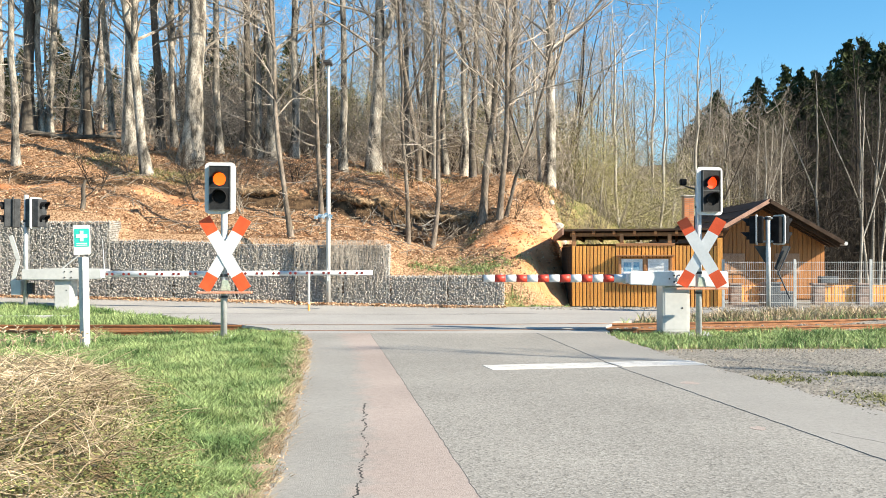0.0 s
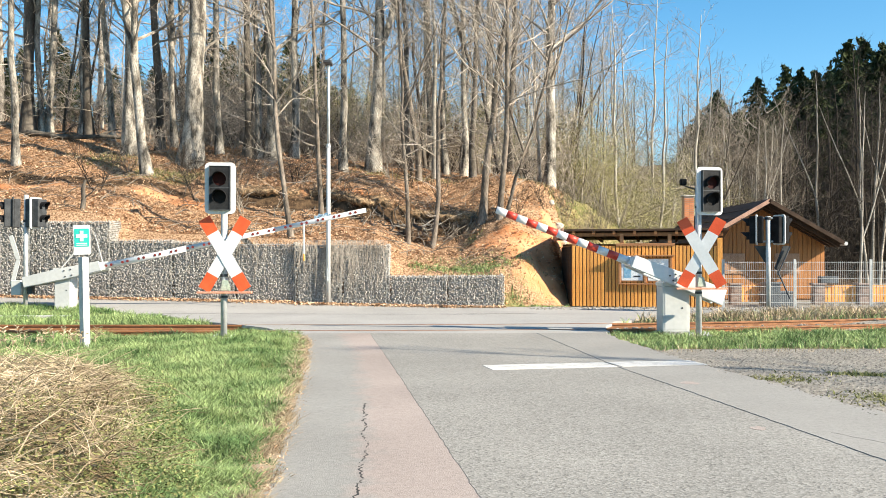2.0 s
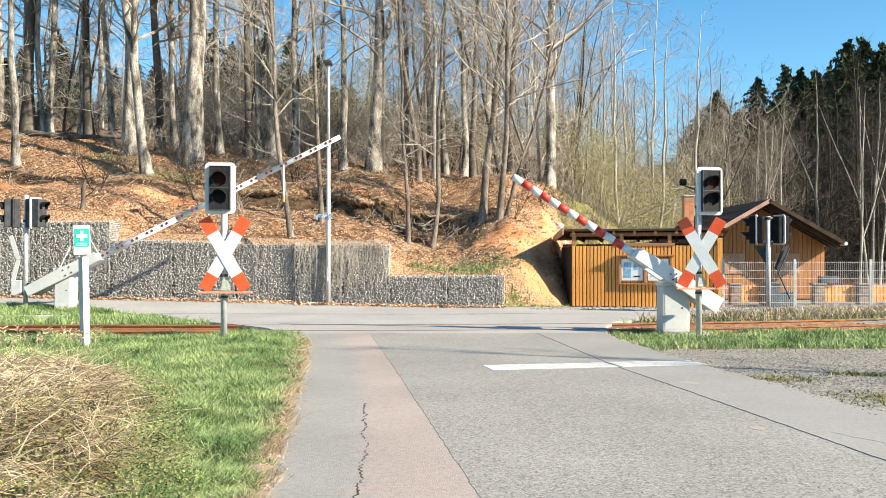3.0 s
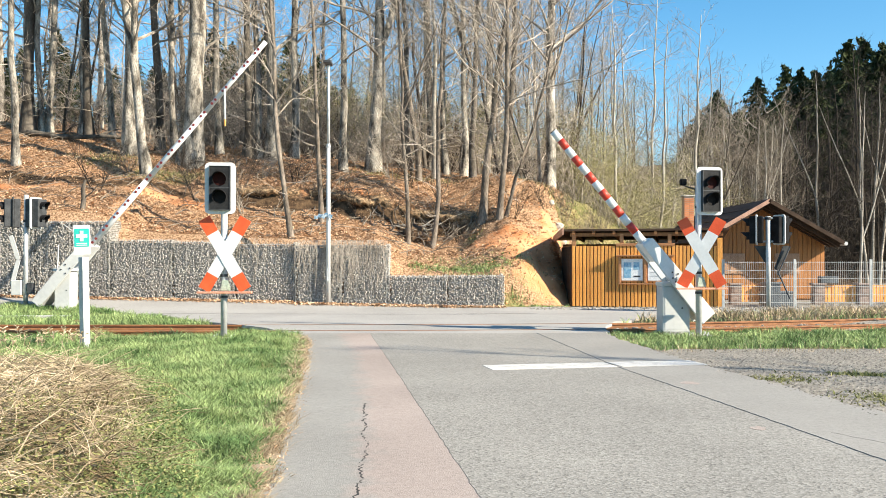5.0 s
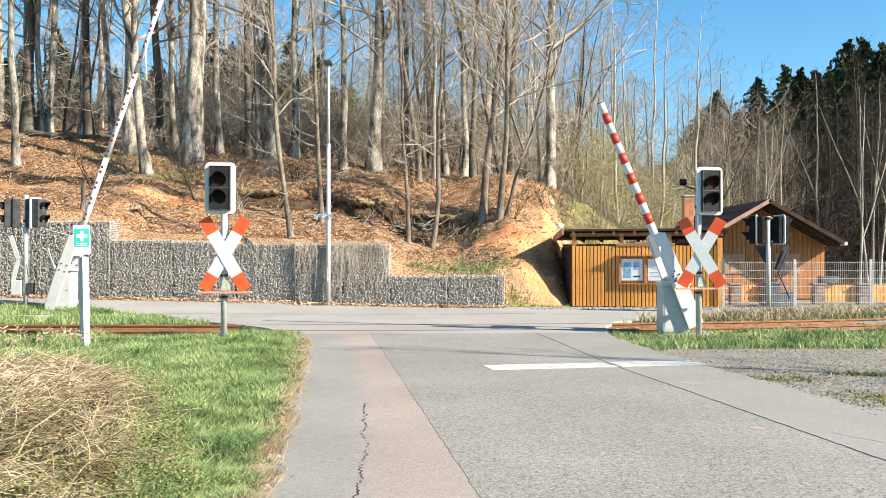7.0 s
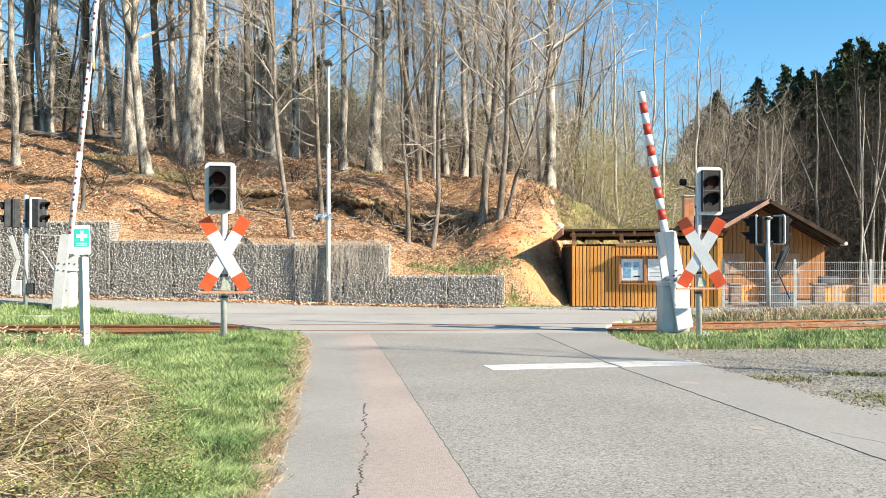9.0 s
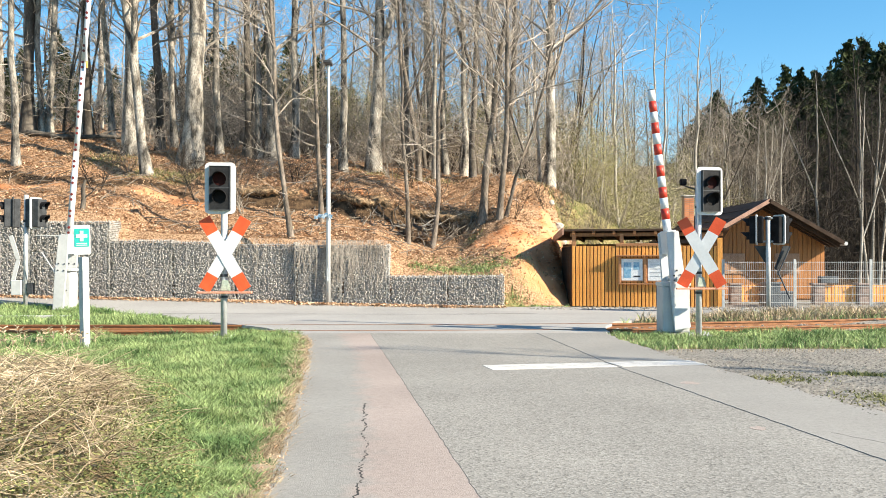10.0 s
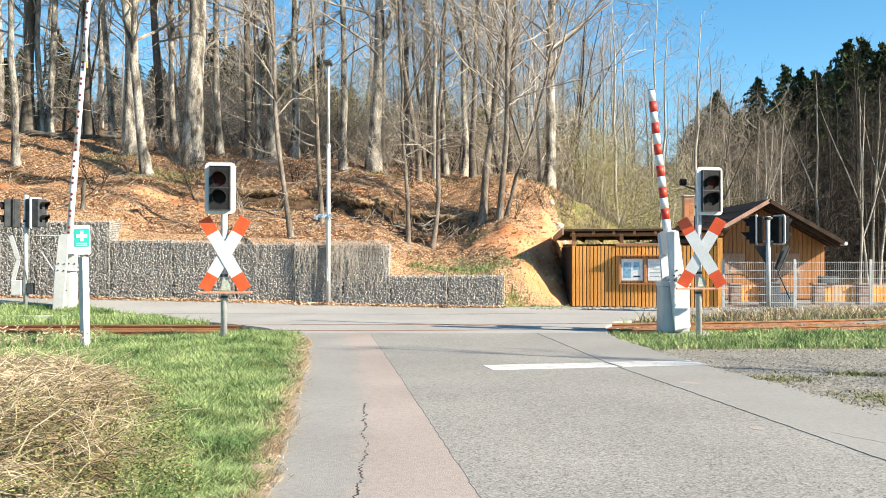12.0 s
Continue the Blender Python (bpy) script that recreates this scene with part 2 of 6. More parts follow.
def rounded(w, h, r, y0, y1, seg=5):
    """A plate with rounded corners in the x-z plane, between y0 and y1, about the origin."""
    bm = bmesh.new()
    ring = []
    for cx, cz, a0 in ((w / 2 - r, h / 2 - r, 0), (-w / 2 + r, h / 2 - r, 90), (-w / 2 + r, -h / 2 + r, 180), (w / 2 - r, -h / 2 + r, 270)):
        for i in range(seg + 1):
            a = radians(a0 + 90 * i / seg)
            ring.append((cx + r * math.cos(a), cz + r * math.sin(a)))
    f = [bm.verts.new((x, y0, z)) for x, z in ring]
    k = [bm.verts.new((x, y1, z)) for x, z in ring]
    bm.faces.new(f)
    bm.faces.new(k[::-1])
    for i in range(len(f)):
        j = (i + 1) % len(f)
        bm.faces.new((f[j], f[i], k[i], k[j]))
    bmesh.ops.recalc_face_normals(bm, faces=bm.faces[:])
    return bm


def tube(V, F, pts, radii, n):
    """Appends a tapered tube along pts."""
    b0 = len(V)
    k = len(pts)
    for i, p in enumerate(pts):
        d = (pts[min(i + 1, k - 1)] - pts[max(i - 1, 0)]).normalized()
        u = d.orthogonal().normalized() if abs(d.z) > 0.95 else d.cross(Vector((0, 0, 1))).normalized()
        w = d.cross(u)
        for j in range(n):
            a = 6.28318 * j / n
            V.append(p + (u * math.cos(a) + w * math.sin(a)) * radii[i])
    for i in range(k - 1):
        for j in range(n):
            a, b = b0 + i * n + j, b0 + i * n + (j + 1) % n
            F.append((a, b, b + n, a + n))

# ---- lie of the land ----
TOE_X = (-300, -60, -15.2, 1.6, 2.2, 2.8, 3.3, 3.6, 4.0, 5.0, 6.5, 7.4, 7.8, 13, 20, 40, 120, 300)
TOE_Y = (40, 27.7, 25.7, 25.0, 25.08, 25.35, 25.7, 26.3, 28.0, 29.0, 30.3, 32.0, 38.5, 43, 48, 60, 90, 160)
CREST_X = (-80, -16.4, -11.2, -5.9, 0.3, 2.4, 4.1, 5.7, 7.7, 12, 25, 60)
CREST_Z = (11, 6.05, 5.52, 5.07, 4.45, 4.1, 3.65, 3.1, 2.3, 2.5, 3.5, 8)


def wall_top(x):
    return float(np.interp(x, (-9.6, -8.7, -4.2, -1.9, -1.1, 1.2, 1.7, 2.24, 2.86, 3.3, 3.7), (2.22, 1.70, 1.62, 1.55, 0.80, 0.78, 0.9, 1.02, 0.45, 0.22, 0.0)))


def rise(x, y):
    """The gentle climb of the road behind, towards the west."""
    return min(0.9, max(0.0, -0.0169 * x + 0.0477 * y - 1.1536)) if y > 20 and x < 1.7 else 0.0


def spot(x, y, cx, cy, rx, ry):
    return math.exp(-(((x - cx) / rx) ** 2 + ((y - cy) / ry) ** 2))


def track_y(x):
    return 16.2 + (0.016 * (x + 2) ** 2 if x > -2 else 0.0)


def height(x, y):
    """The ground's height: level by the road, sunk along the track, a wooded bank behind."""
    z = -0.045 + rise(x, min(y, float(np.interp(x, TOE_X, TOE_Y))))
    on_road = (-2.9 < x < 2.75) if y < 19.5 else True
    ty = track_y(x) + 0.75
    if not on_road and y < 24:
        d = abs(y - ty)
        z -= (0.155 if x < 0 else 0.06) * max(0.0, min(1.0, (1.55 - d) / 0.35))
    if x < -1.2 and y < 15.5:
        z += 0.06 * min(1, max(0, (-1.25 - x - 0.1 * (y - 5) * 0.9) / 0.5))
        z += 0.17 / (1 + math.exp(max(-30.0, min(30.0, (x + 0.37 * y) / 0.2)))) * math.exp(-((y - 6.6) / 2.5) ** 4)
        z -= 0.15 * min(1, max(0, (y - 9.5) / 4)) * min(1, max(0, (-3.5 - x) / 0.8))
    s = (y - np.interp(x, TOE_X, TOE_Y)) * 0.92
    if s > 0:
        w = wall_top(x)
        zc = np.interp(x, CREST_X, CREST_Z)
        sc = float(np.interp(x, (0.5, 2.0, 3.2, 4.5, 6.8, 8, 30), (9.0, 6.4, 5.5, 5.0, 5.4, 11, 28)))
        t = min(1.0, s / sc)
        k = t * t * (3 - 2 * t)
        prof = 0.55 * t + 0.45 * k
        z += w * min(1.0, s / (0.5 if x < 1.6 else 0.7)) + (zc - w) * prof
        z += max(0.0, s - sc) * ((0.085 if s < 22 else 0.13) if x < 10 else 0.085 + min(0.12, (x - 10) * 0.01)) * (1.0 if s < 90 else 90 / s)
        a = min(1.0, s / 1.5)
        z += a * (0.22 * noise.noise((x * 0.5, y * 0.5, 1.0)) + 0.09 * noise.noise((x * 1.7, y * 1.7, 5.0)))
        if 0.8 < x < 6.5 and s < 9:
            rough = min(1.0, (x - 0.8) / 0.8) * min(1.0, (6.5 - x)) * min(1.0, s / 0.8) * min(1.0, (9 - s) / 3)
            z += rough * (0.16 * noise.noise((x * 1.1, y * 1.1, 11.0)) + 0.15 * noise.noise((x * 2.9, y * 2.9, 12.0)) + 0.06 * noise.noise((x * 6, y * 6, 13.0)))
        z -= a * (0.4 * spot(x, y, -0.4, 28.0, 0.5, 0.3) + 0.3 * spot(x, y, -1.9, 28.6, 0.45, 0.3) + 0.25 * spot(x, y, 0.5, 28.0, 0.4, 0.3) + 0.35 * spot(x, y, -10.9, 31.0, 0.9, 0.4))
        if -9 < x < 1.5:
            led = 4.0 + 0.8 * noise.noise((x * 0.6, 3.0, 2.0))
            z += (0.55 + 0.3 * noise.noise((x * 0.9, 7.0, 2.0))) * a * (1 / (1 + math.exp(-(s - led) * 14)) - min(1, s / 8.5)) * min(1, (x + 9) / 2) * min(1, (1.5 - x))
    elif y < 15 and x > 2.8:
        z += 0.02 * noise.noise((x * 1.3, y * 1.3, 4.0))
    return z

# ---- ground, roads and track ----


def ground_material():
    m = bpy.data.materials.new("ground_cover")
    m.use_nodes = True
    n, l = m.node_tree.nodes, m.node_tree.links
    b = n["Principled BSDF"]
    b.inputs["Roughness"].default_value = 0.95
    b.inputs["Specular IOR Level"].default_value = 0.1
    tc = n.new("ShaderNodeTexCoord")

    def tex(scale, detail=5):
        t = n.new("ShaderNodeTexNoise")
        t.inputs["Scale"].default_value, t.inputs["Detail"].default_value = scale, detail
        l.new(tc.outputs["Object"], t.inputs["Vector"])
        return t.outputs[0]

    def ramp(src, c1, c2, lo=0.35, hi=0.65):
        r = n.new("ShaderNodeValToRGB")
        r.color_ramp.elements[0].position, r.color_ramp.elements[1].position = lo, hi
        r.color_ramp.elements[0].color, r.color_ramp.elements[1].color = (*c1, 1), (*c2, 1)
        l.new(src, r.inputs[0])
        return r.outputs[0]

    def mix(fac, a, c):
        x = n.new("ShaderNodeMix")
        x.data_type = "RGBA"
        l.new(fac, x.inputs[0])
        l.new(a, x.inputs[6])
        l.new(c, x.inputs[7])
        return x.outputs[2]

    def zone(name, spread=0.55):
        a = n.new("ShaderNodeAttribute")
        a.attribute_name = name
        ad = n.new("ShaderNodeMath")
        ad.operation = "MULTIPLY_ADD"
        l.new(tex(2.2, 8), ad.inputs[0])
        ad.inputs[1].default_value = spread * 2
        l.new(a.outputs["Fac"], ad.inputs[2])
        q = n.new("ShaderNodeMapRange")
        q.inputs["From Min"].default_value, q.inputs["From Max"].default_value = 0.42 + spread, 0.58 + spread
        l.new(ad.outputs[0], q.inputs[0])
        return q.outputs[0]
    grass = ramp(tex(1.3), (0.10, 0.115, 0.035), (0.23, 0.20, 0.09))
    v = n.new("ShaderNodeTexVoronoi")
    v.inputs["Scale"].default_value = 32
    l.new(tc.outputs["Object"], v.inputs["Vector"])
    sep = n.new("ShaderNodeSeparateColor")
    l.new(v.outputs["Color"], sep.inputs[0])
    litter = ramp(sep.outputs[0], (0.16, 0.092, 0.05), (0.48, 0.315, 0.195), 0.1, 0.9)
    soil = ramp(tex(1.6, 8), (0.45, 0.19, 0.08), (0.62, 0.35, 0.19), 0.3, 0.7)
    moss = ramp(tex(5), (0.15, 0.135, 0.05), (0.30, 0.245, 0.12))
    stones = ramp(tex(28, 3), (0.16, 0.148, 0.128), (0.36, 0.335, 0.29))
    col = mix(zone("litter", 0.15), grass, litter)
    # dark brown for bare earth and for shade painted on the ground
    humus_shade = ramp(tex(6), (0.045, 0.03, 0.02), (0.13, 0.085, 0.05))
    col = mix(zone("soil", 0.35), col, soil)
    col = mix(zone("humus_shade", 0.4), col, humus_shade)
    col = mix(zone("moss", 0.5), col, moss)
    col = mix(zone("stones", 0.3), col, stones)
    l.new(col, b.inputs["Base Color"])
    bp = n.new("ShaderNodeBump")
    bp.inputs["Strength"].default_value, bp.inputs["Distance"].default_value = 0.6, 0.05
    l.new(tex(18, 6), bp.inputs["Height"])
    l.new(bp.outputs[0], b.inputs["Normal"])
    return m


def zones(x, y):
    """How much of leaf litter, bare soil, moss, stones and dark earth or painted shade covers a place, 0 to 1."""
    s = (y - np.interp(x, TOE_X, TOE_Y)) * 0.92
    litter = 1.0 if s > -0.3 and x < 4.5 else 0.0
    soil = moss = stones = humus_shade = 0.0
    if s > -0.6:
        soil = max(spot(x, y, 2.7, 26.9, 1.15, 1.7), 0.85 * spot(x, y, 3.5, 28.8, 0.8, 1.6), 0.8 * spot(x, y, 1.6, 27.6, 0.9, 0.7))
        soil = max(soil, 0.8 * spot(x, y, -3.4, 29.9, 1.7, 0.5), 0.75 * spot(x, y, -8.2, 29.2, 2.6, 0.6), 0.7 * spot(x, y, -13, 29.0, 3.0, 0.5))
        moss = max(0.75 * spot(x, y, 0.7, 26.0, 1.2, 0.45), 0.8 * spot(x, y, 1.9, 25.1, 0.6, 0.22), 0.85 * spot(x, y, 5.8, 32.5, 1.4, 3.0), 0.8 * spot(x, y, 4.2, 32.3, 1.0, 1.6), 0.75 * spot(x, y, 3.0, 33.2, 1.2, 1.0), 0.8 * spot(x, y, 6.5, 37, 3.0, 4.0), 0.6 * spot(x, y, 0.9, 28.3, 0.5, 0.5), 0.55 * spot(x, y, -1.5, 33.2, 3.0, 0.6), 0.9 * spot(x, y, -9.3, 30.9, 1.7, 0.8), 0.62 * spot(x, y, -11.5, 31.9, 1.6, 0.8), 0.6 * spot(x, y, 3.2, 33.6, 1.4, 1.2))
        moss = max(moss, 0.7 if x > 8 and y < 46 else 0)
        # the wooded hillside's shade, painted into its ground
        humus_shade = 0.8 if x > 8 and y >= 46 else 0.0
        if -18 < x < 1.5:
            led = 4.0 + 0.8 * noise.noise((x * 0.6, 3.0, 2.0))
            # shade painted under the ledge and in its hollow; dark earth farther west
            humus_shade = (0.9 if x > -7 else 0.6) * math.exp(-((s - led + 0.1) / 0.22) ** 2) * min(1, (1.5 - x) / 1.0) + 0.5 * spot(x, y, -0.2, 28.2, 0.7, 0.4) + 0.62 * spot(x, y, -12.6, 29.6, 1.9, 0.45) + 0.55 * spot(x, y, -9.6, 29.6, 1.0, 0.35)
    if s <= 0 and 1.4 < x < 4 and y > 24:
        moss = max(moss, 0.7 * spot(x, y, 2.3, 25.8, 0.8, 1.2))
    d = abs(y - track_y(x) - 0.75)
    if d < 1.5 and not -2.9 < x < 2.7:
        stones = 0.9
    if x > 2.6 and y < 13.3:
        stones = 0.95 - 0.62 * max(spot(x, y, 4.1, 8.5, 0.5, 0.45), spot(x, y, 3.5, 9.8, 0.45, 0.3), spot(x, y, 4.7, 10.4, 0.7, 0.3))
    if x > 2.4 and 22.6 < y and s < -0.3:
        stones = 0.8
    return litter, soil, moss, stones, humus_shade


def steps(lo, hi, fine_lo, fine_hi, fine):
    a = list(np.arange(fine_lo, fine_hi + 1e-6, fine))
    d, x = fine, fine_hi
    while x < hi:
        d *= 1.25
        x += d
        a.append(x)
    d, x = fine, fine_lo
    while x > lo:
        d *= 1.25
        x -= d
        a.insert(0, x)
    return a


def build_ground():
    xs = steps(-900, 900, -21, 14, 0.22)
    ys = steps(-600, 1600, 3.5, 44, 0.22)
    V = [(x, y, height(x, y)) for y in ys for x in xs]
    w = len(xs)
    F = [(j * w + i, j * w + i + 1, (j + 1) * w + i + 1, (j + 1) * w + i) for j in range(len(ys) - 1) for i in range(w - 1)]
    ob = raw("ground", V, F, ground_material(), smooth=True)
    Z = [zones(v[0], v[1]) for v in V]
    for k, name in enumerate(("litter", "soil", "moss", "stones", "humus_shade")):
        a = ob.data.attributes.new(name, "FLOAT", "POINT")
        a.data.foreach_set("value", [z[k] for z in Z])
    return tagged(ob, "verge and leaf-covered wooded bank with bare orange soil", "ground", kind="structure")


build_ground()


def slab(name, pts, z, material, label, thick=0.05, jag=0.0, rough_edges=0, seed=1, category="road"):
    """A paving slab with its outline in plan; jag breaks its first rough_edges edges."""
    rnd = random.Random(seed)
    ring = []
    for i, p in enumerate(pts):
        q = pts[(i + 1) % len(pts)]
        k = max(1, int(math.dist(p, q) / 0.12)) if jag and i < rough_edges and math.dist(p, q) < 30 else 1
        for j in range(k):
            t = j / k
            ring.append((p[0] + (q[0] - p[0]) * t + (rnd.uniform(-jag, jag) if j else 0), p[1] + (q[1] - p[1]) * t + (rnd.uniform(-jag, jag) if j else 0)))
    bm = bmesh.new()
    top = [bm.verts.new((x, y, z + rise(x, y))) for x, y in ring]
    f = bm.faces.new(top)
    e = bmesh.ops.extrude_face_region(bm, geom=[f])
    bmesh.ops.translate(bm, verts=[v for v in e["geom"] if isinstance(v, bmesh.types.BMVert)], vec=(0, 0, -thick))
    bmesh.ops.recalc_face_normals(bm, faces=bm.faces[:])
    bmesh.ops.triangulate(bm, faces=bm.faces[:])
    return tagged(part(name, bm, material), label, category, kind="structure")


# joint lines of the paving, in plan
L_EDGE = [(-0.78, 2.0), (-0.98, 5.0), (-1.19, 6.9), (-1.55, 10.0), (-1.98, 13.5), (-2.35, 15.3)]
L_GREY = [(-0.33, 2.0), (-0.42, 4.75), (-0.55, 6.5), (-0.78, 9.0), (-1.1, 12), (-1.75, 15.6)]
L_PINK = [(0.55, 2.0), (0.19, 4.75), (-0.52, 10.3), (-1.22, 15.6)]
L_RIGHT = [(3.15, 2.0), (2.67, 5.6), (2.31, 8.35), (1.98, 10.7), (1.57, 15.6)]
R_EDGE = [(4.0, 2.0), (3.5, 7.2), (3.3, 8.9), (2.98, 11.2), (2.7, 14.6), (2.75, 15.6)]
slab("road", [(0.6, -30)] + L_PINK + L_RIGHT[::-1] + [(3.4, -30)], 0.0, M_ASPHALT, "grey worn asphalt road towards the crossing")


def line_x(pts, y):
    return float(np.interp(y, [p[1] for p in pts], [p[0] for p in pts]))


def edge_strip():
    """The strip between grass and tar joint, with its ragged outer edge and the repair beside the joint."""
    rnd = random.Random(3)
    V, F, R = [], [], []
    n = 16
    ys = list(np.arange(-30, 2, 2.0)) + list(np.arange(2.0, 15.61, 0.1))
    for y in ys:
        x0 = line_x(L_EDGE, y) + rnd.uniform(-0.035, 0.035) - 0.26 * max(0, min(1, (y - 15.3) / 0.3))
        x1 = line_x(L_PINK, y)
        g = line_x(L_GREY, y)
        for i in range(n + 1):
            x = x0 + (x1 - x0) * i / n
            V.append((x, y, 0.0))
            R.append(max(0.0, min(1.0, 0.5 + (x - g) / 0.5)))
        V.append((x0 - 0.01, y, -0.06))
        R.append(0.0)
    w = n + 2
    for j in range(len(ys) - 1):
        for i in range(n):
            a = j * w + i
            F.append((a, a + 1, a + w + 1, a + w))
        a = j * w
        F.append((a + n + 1, a, a + w, a + w + n + 1))
    ob = raw("road_edge_strip", V, F, M_STRIP)
    at = ob.data.attributes.new("repair", "FLOAT", "POINT")
    at.data.foreach_set("value", R)
    tagged(ob, "cracked grey asphalt strip with a reddish repair", "road", kind="structure")


edge_strip()


def verge_soil():
    """Bare trodden soil that spills raggedly over the asphalt's edge."""
    rnd = random.Random(6)
    V, F = [], []
    ys = list(np.arange(-30, 2.2, 0.4)) + list(np.arange(2.2, 15.2, 0.06))
    for y in ys:
        e = line_x(L_EDGE, y)
        out = 0.045 + 0.06 * noise.noise((1.0, y * 2.2, 2.0)) + rnd.uniform(-0.018, 0.018)
        for k, (dx, z) in enumerate(((-0.26, -0.07), (-0.14, -0.004), (-0.06, 0.01), (out * 0.4, 0.012), (out, 0.0022))):
            V.append((e + dx, y, z + (rnd.uniform(-0.004, 0.004) if k in (1, 2) else 0.0)))
    for j in range(len(ys) - 1):
        for i in range(4):
            a = j * 5 + i
            F.append((a, a + 1, a + 6, a + 5))
    ob = raw("verge_soil", V, F, surf("trodden_soil", (0.22, 0.165, 0.11), (0.42, 0.33, 0.235), 6, 0.95, bump=0.6, speck=0.35), None, True)
    tagged(ob, "pale bare soil along the ragged asphalt edge", "soil", kind="structure")


verge_soil()
slab("road_shoulder", R_EDGE[::-1] + [(4.4, -30), (3.4, -30)] + L_RIGHT, 0.003, M_ASPHALT_PALE, "pale smooth asphalt shoulder", jag=0.04, rough_edges=5, seed=5)
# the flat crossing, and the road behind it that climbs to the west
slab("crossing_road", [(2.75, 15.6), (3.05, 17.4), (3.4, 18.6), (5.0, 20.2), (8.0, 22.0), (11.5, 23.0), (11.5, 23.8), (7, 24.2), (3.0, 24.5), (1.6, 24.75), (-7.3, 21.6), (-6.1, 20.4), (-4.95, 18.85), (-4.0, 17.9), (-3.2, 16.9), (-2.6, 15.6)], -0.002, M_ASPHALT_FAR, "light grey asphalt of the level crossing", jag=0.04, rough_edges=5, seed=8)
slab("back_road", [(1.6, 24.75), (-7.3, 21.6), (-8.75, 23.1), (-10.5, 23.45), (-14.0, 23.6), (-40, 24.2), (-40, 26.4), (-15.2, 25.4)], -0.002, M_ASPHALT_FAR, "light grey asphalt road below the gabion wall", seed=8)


def ribbon(name, pts, width, z, material, label, wob=0.0, seed=2, category="road joint", gaps=0.0, step=0.08):
    """A thin strip of filler along pts."""
    rnd = random.Random(seed)
    V, F = [], []
    for i in range(len(pts) - 1):
        p, q = Vector(pts[i]), Vector(pts[i + 1])
        k = max(1, int((q - p).length / step))
        for j in range(k + (i == len(pts) - 2)):
            c = p.lerp(q, j / k)
            d = (q - p).normalized()
            o = Vector((-d.y, d.x))
            c = c + o * rnd.uniform(-wob, wob)
            h = width / 2 * rnd.choice((rnd.uniform(0.25, 0.8), rnd.uniform(0.6, 1.5)))
            V += [(*(c + o * h), z), (*(c - o * h), z), (*(c - o * h), z - 0.003), (*(c + o * h), z - 0.003)]
    for i in range(len(V) // 4 - 1):
        a = i * 4
        if rnd.random() < gaps:
            continue
        F += [(a, a + 1, a + 5, a + 4), (a + 1, a + 2, a + 6, a + 5), (a + 3, a, a + 4, a + 7)]
    return tagged(raw(name, V, F, material), label, category, kind="structure")


ribbon("joint", L_PINK, 0.006, 0.0012, M_TAR, "dark tar joint in the asphalt", 0.006, 2)
ribbon("joint", L_RIGHT, 0.0045, 0.0042, M_TAR, "dark tar joint in the asphalt", 0.008, 3)
ribbon("joint", [(-3.0, 21.3), (-0.5, 21.25), (2.2, 21.6)], 0.06, 0.002, M_TAR, "dark tar joint in the asphalt", 0.01, 4)
ribbon("joint", [(-6.5, 21.4), (-3.2, 21.3), (1.0, 21.2)], 0.05, 0.003, M_TAR, "dark tar joint in the asphalt", 0.02, 5)
ribbon("crack", [(-0.655, 7.9), (-0.64, 7.55), (-0.60, 7.3), (-0.605, 7.05), (-0.555, 6.8), (-0.575, 6.6), (-0.54, 6.4), (-0.50, 6.15), (-0.475, 5.8), (-0.49, 5.5), (-0.45, 5.2), (-0.455, 4.9), (-0.44, 4.6), (-0.42, 4.3)], 0.0105, 0.0012, M_CRACK, "black open crack in the asphalt", 0.014, 6, "crack", 0.16, 0.03)
ribbon("crack", [(2.72, 6.54), (2.8, 6.38), (2.92, 6.16), (3.2, 5.95)], 0.006, 0.0042, M_TAR, "fine crack in the pale shoulder", 0.01, 7, "crack")


def paint_marks():
    """Faded reddish spray marks left by surveyors."""
    old_paint = surf("faded_spray", (0.33, 0.285, 0.255), (0.38, 0.31, 0.275), 30, 0.85, speck=0.3)
    for cx, cy, w, z, seed in ((2.27, 6.72, 0.07, 0.0015, 1), (2.43, 9.2, 0.10, 0.0045, 2)):
        rnd = random.Random(seed)
        pts = [(cx + w * rnd.uniform(0.6, 1.1) * math.cos(6.28 * k / 14), cy + 1.3 * w * rnd.uniform(0.6, 1.1) * math.sin(6.28 * k / 14)) for k in range(14)]
        slab("spray_mark", pts, z, old_paint, "faded reddish spray mark on the asphalt", 0.001, category="road marking")


paint_marks()


def stop_line():
    rnd = random.Random(4)
    # the line runs in two painted pieces, the second on the shoulder
    for a, b, w in (((0.50, 10.55), (1.95, 10.85), 0.46), ((1.99, 10.85), (3.02, 11.05), 0.48)):
        a, b = Vector(a), Vector(b)
        d = (b - a).normalized()
        o = Vector((-d.y, d.x))
        pts = []
        k = int((b - a).length / 0.07)
        for s, rng in ((-1, range(k + 1)), (1, range(k, -1, -1))):
            for j in rng:
                p = a.lerp(b, j / k) + o * (s * w / 2 + rnd.uniform(-0.012, 0.012))
                pts.append((p.x, p.y))
        slab("stop_line", pts, 0.004 if a.x < 1.9 else 0.0075, M_PAINT, "white worn stop line painted across the lane", 0.004, category="road marking")


stop_line()

RAIL = [(-0.07, 0), (0.07, 0), (0.07, 0.012), (0.012, 0.03), (0.012, 0.11), (0.036, 0.12), (0.036, 0.148), (-0.036, 0.148), (-0.036, 0.12), (-0.012, 0.11), (-0.012, 0.03), (-0.07, 0.012)]


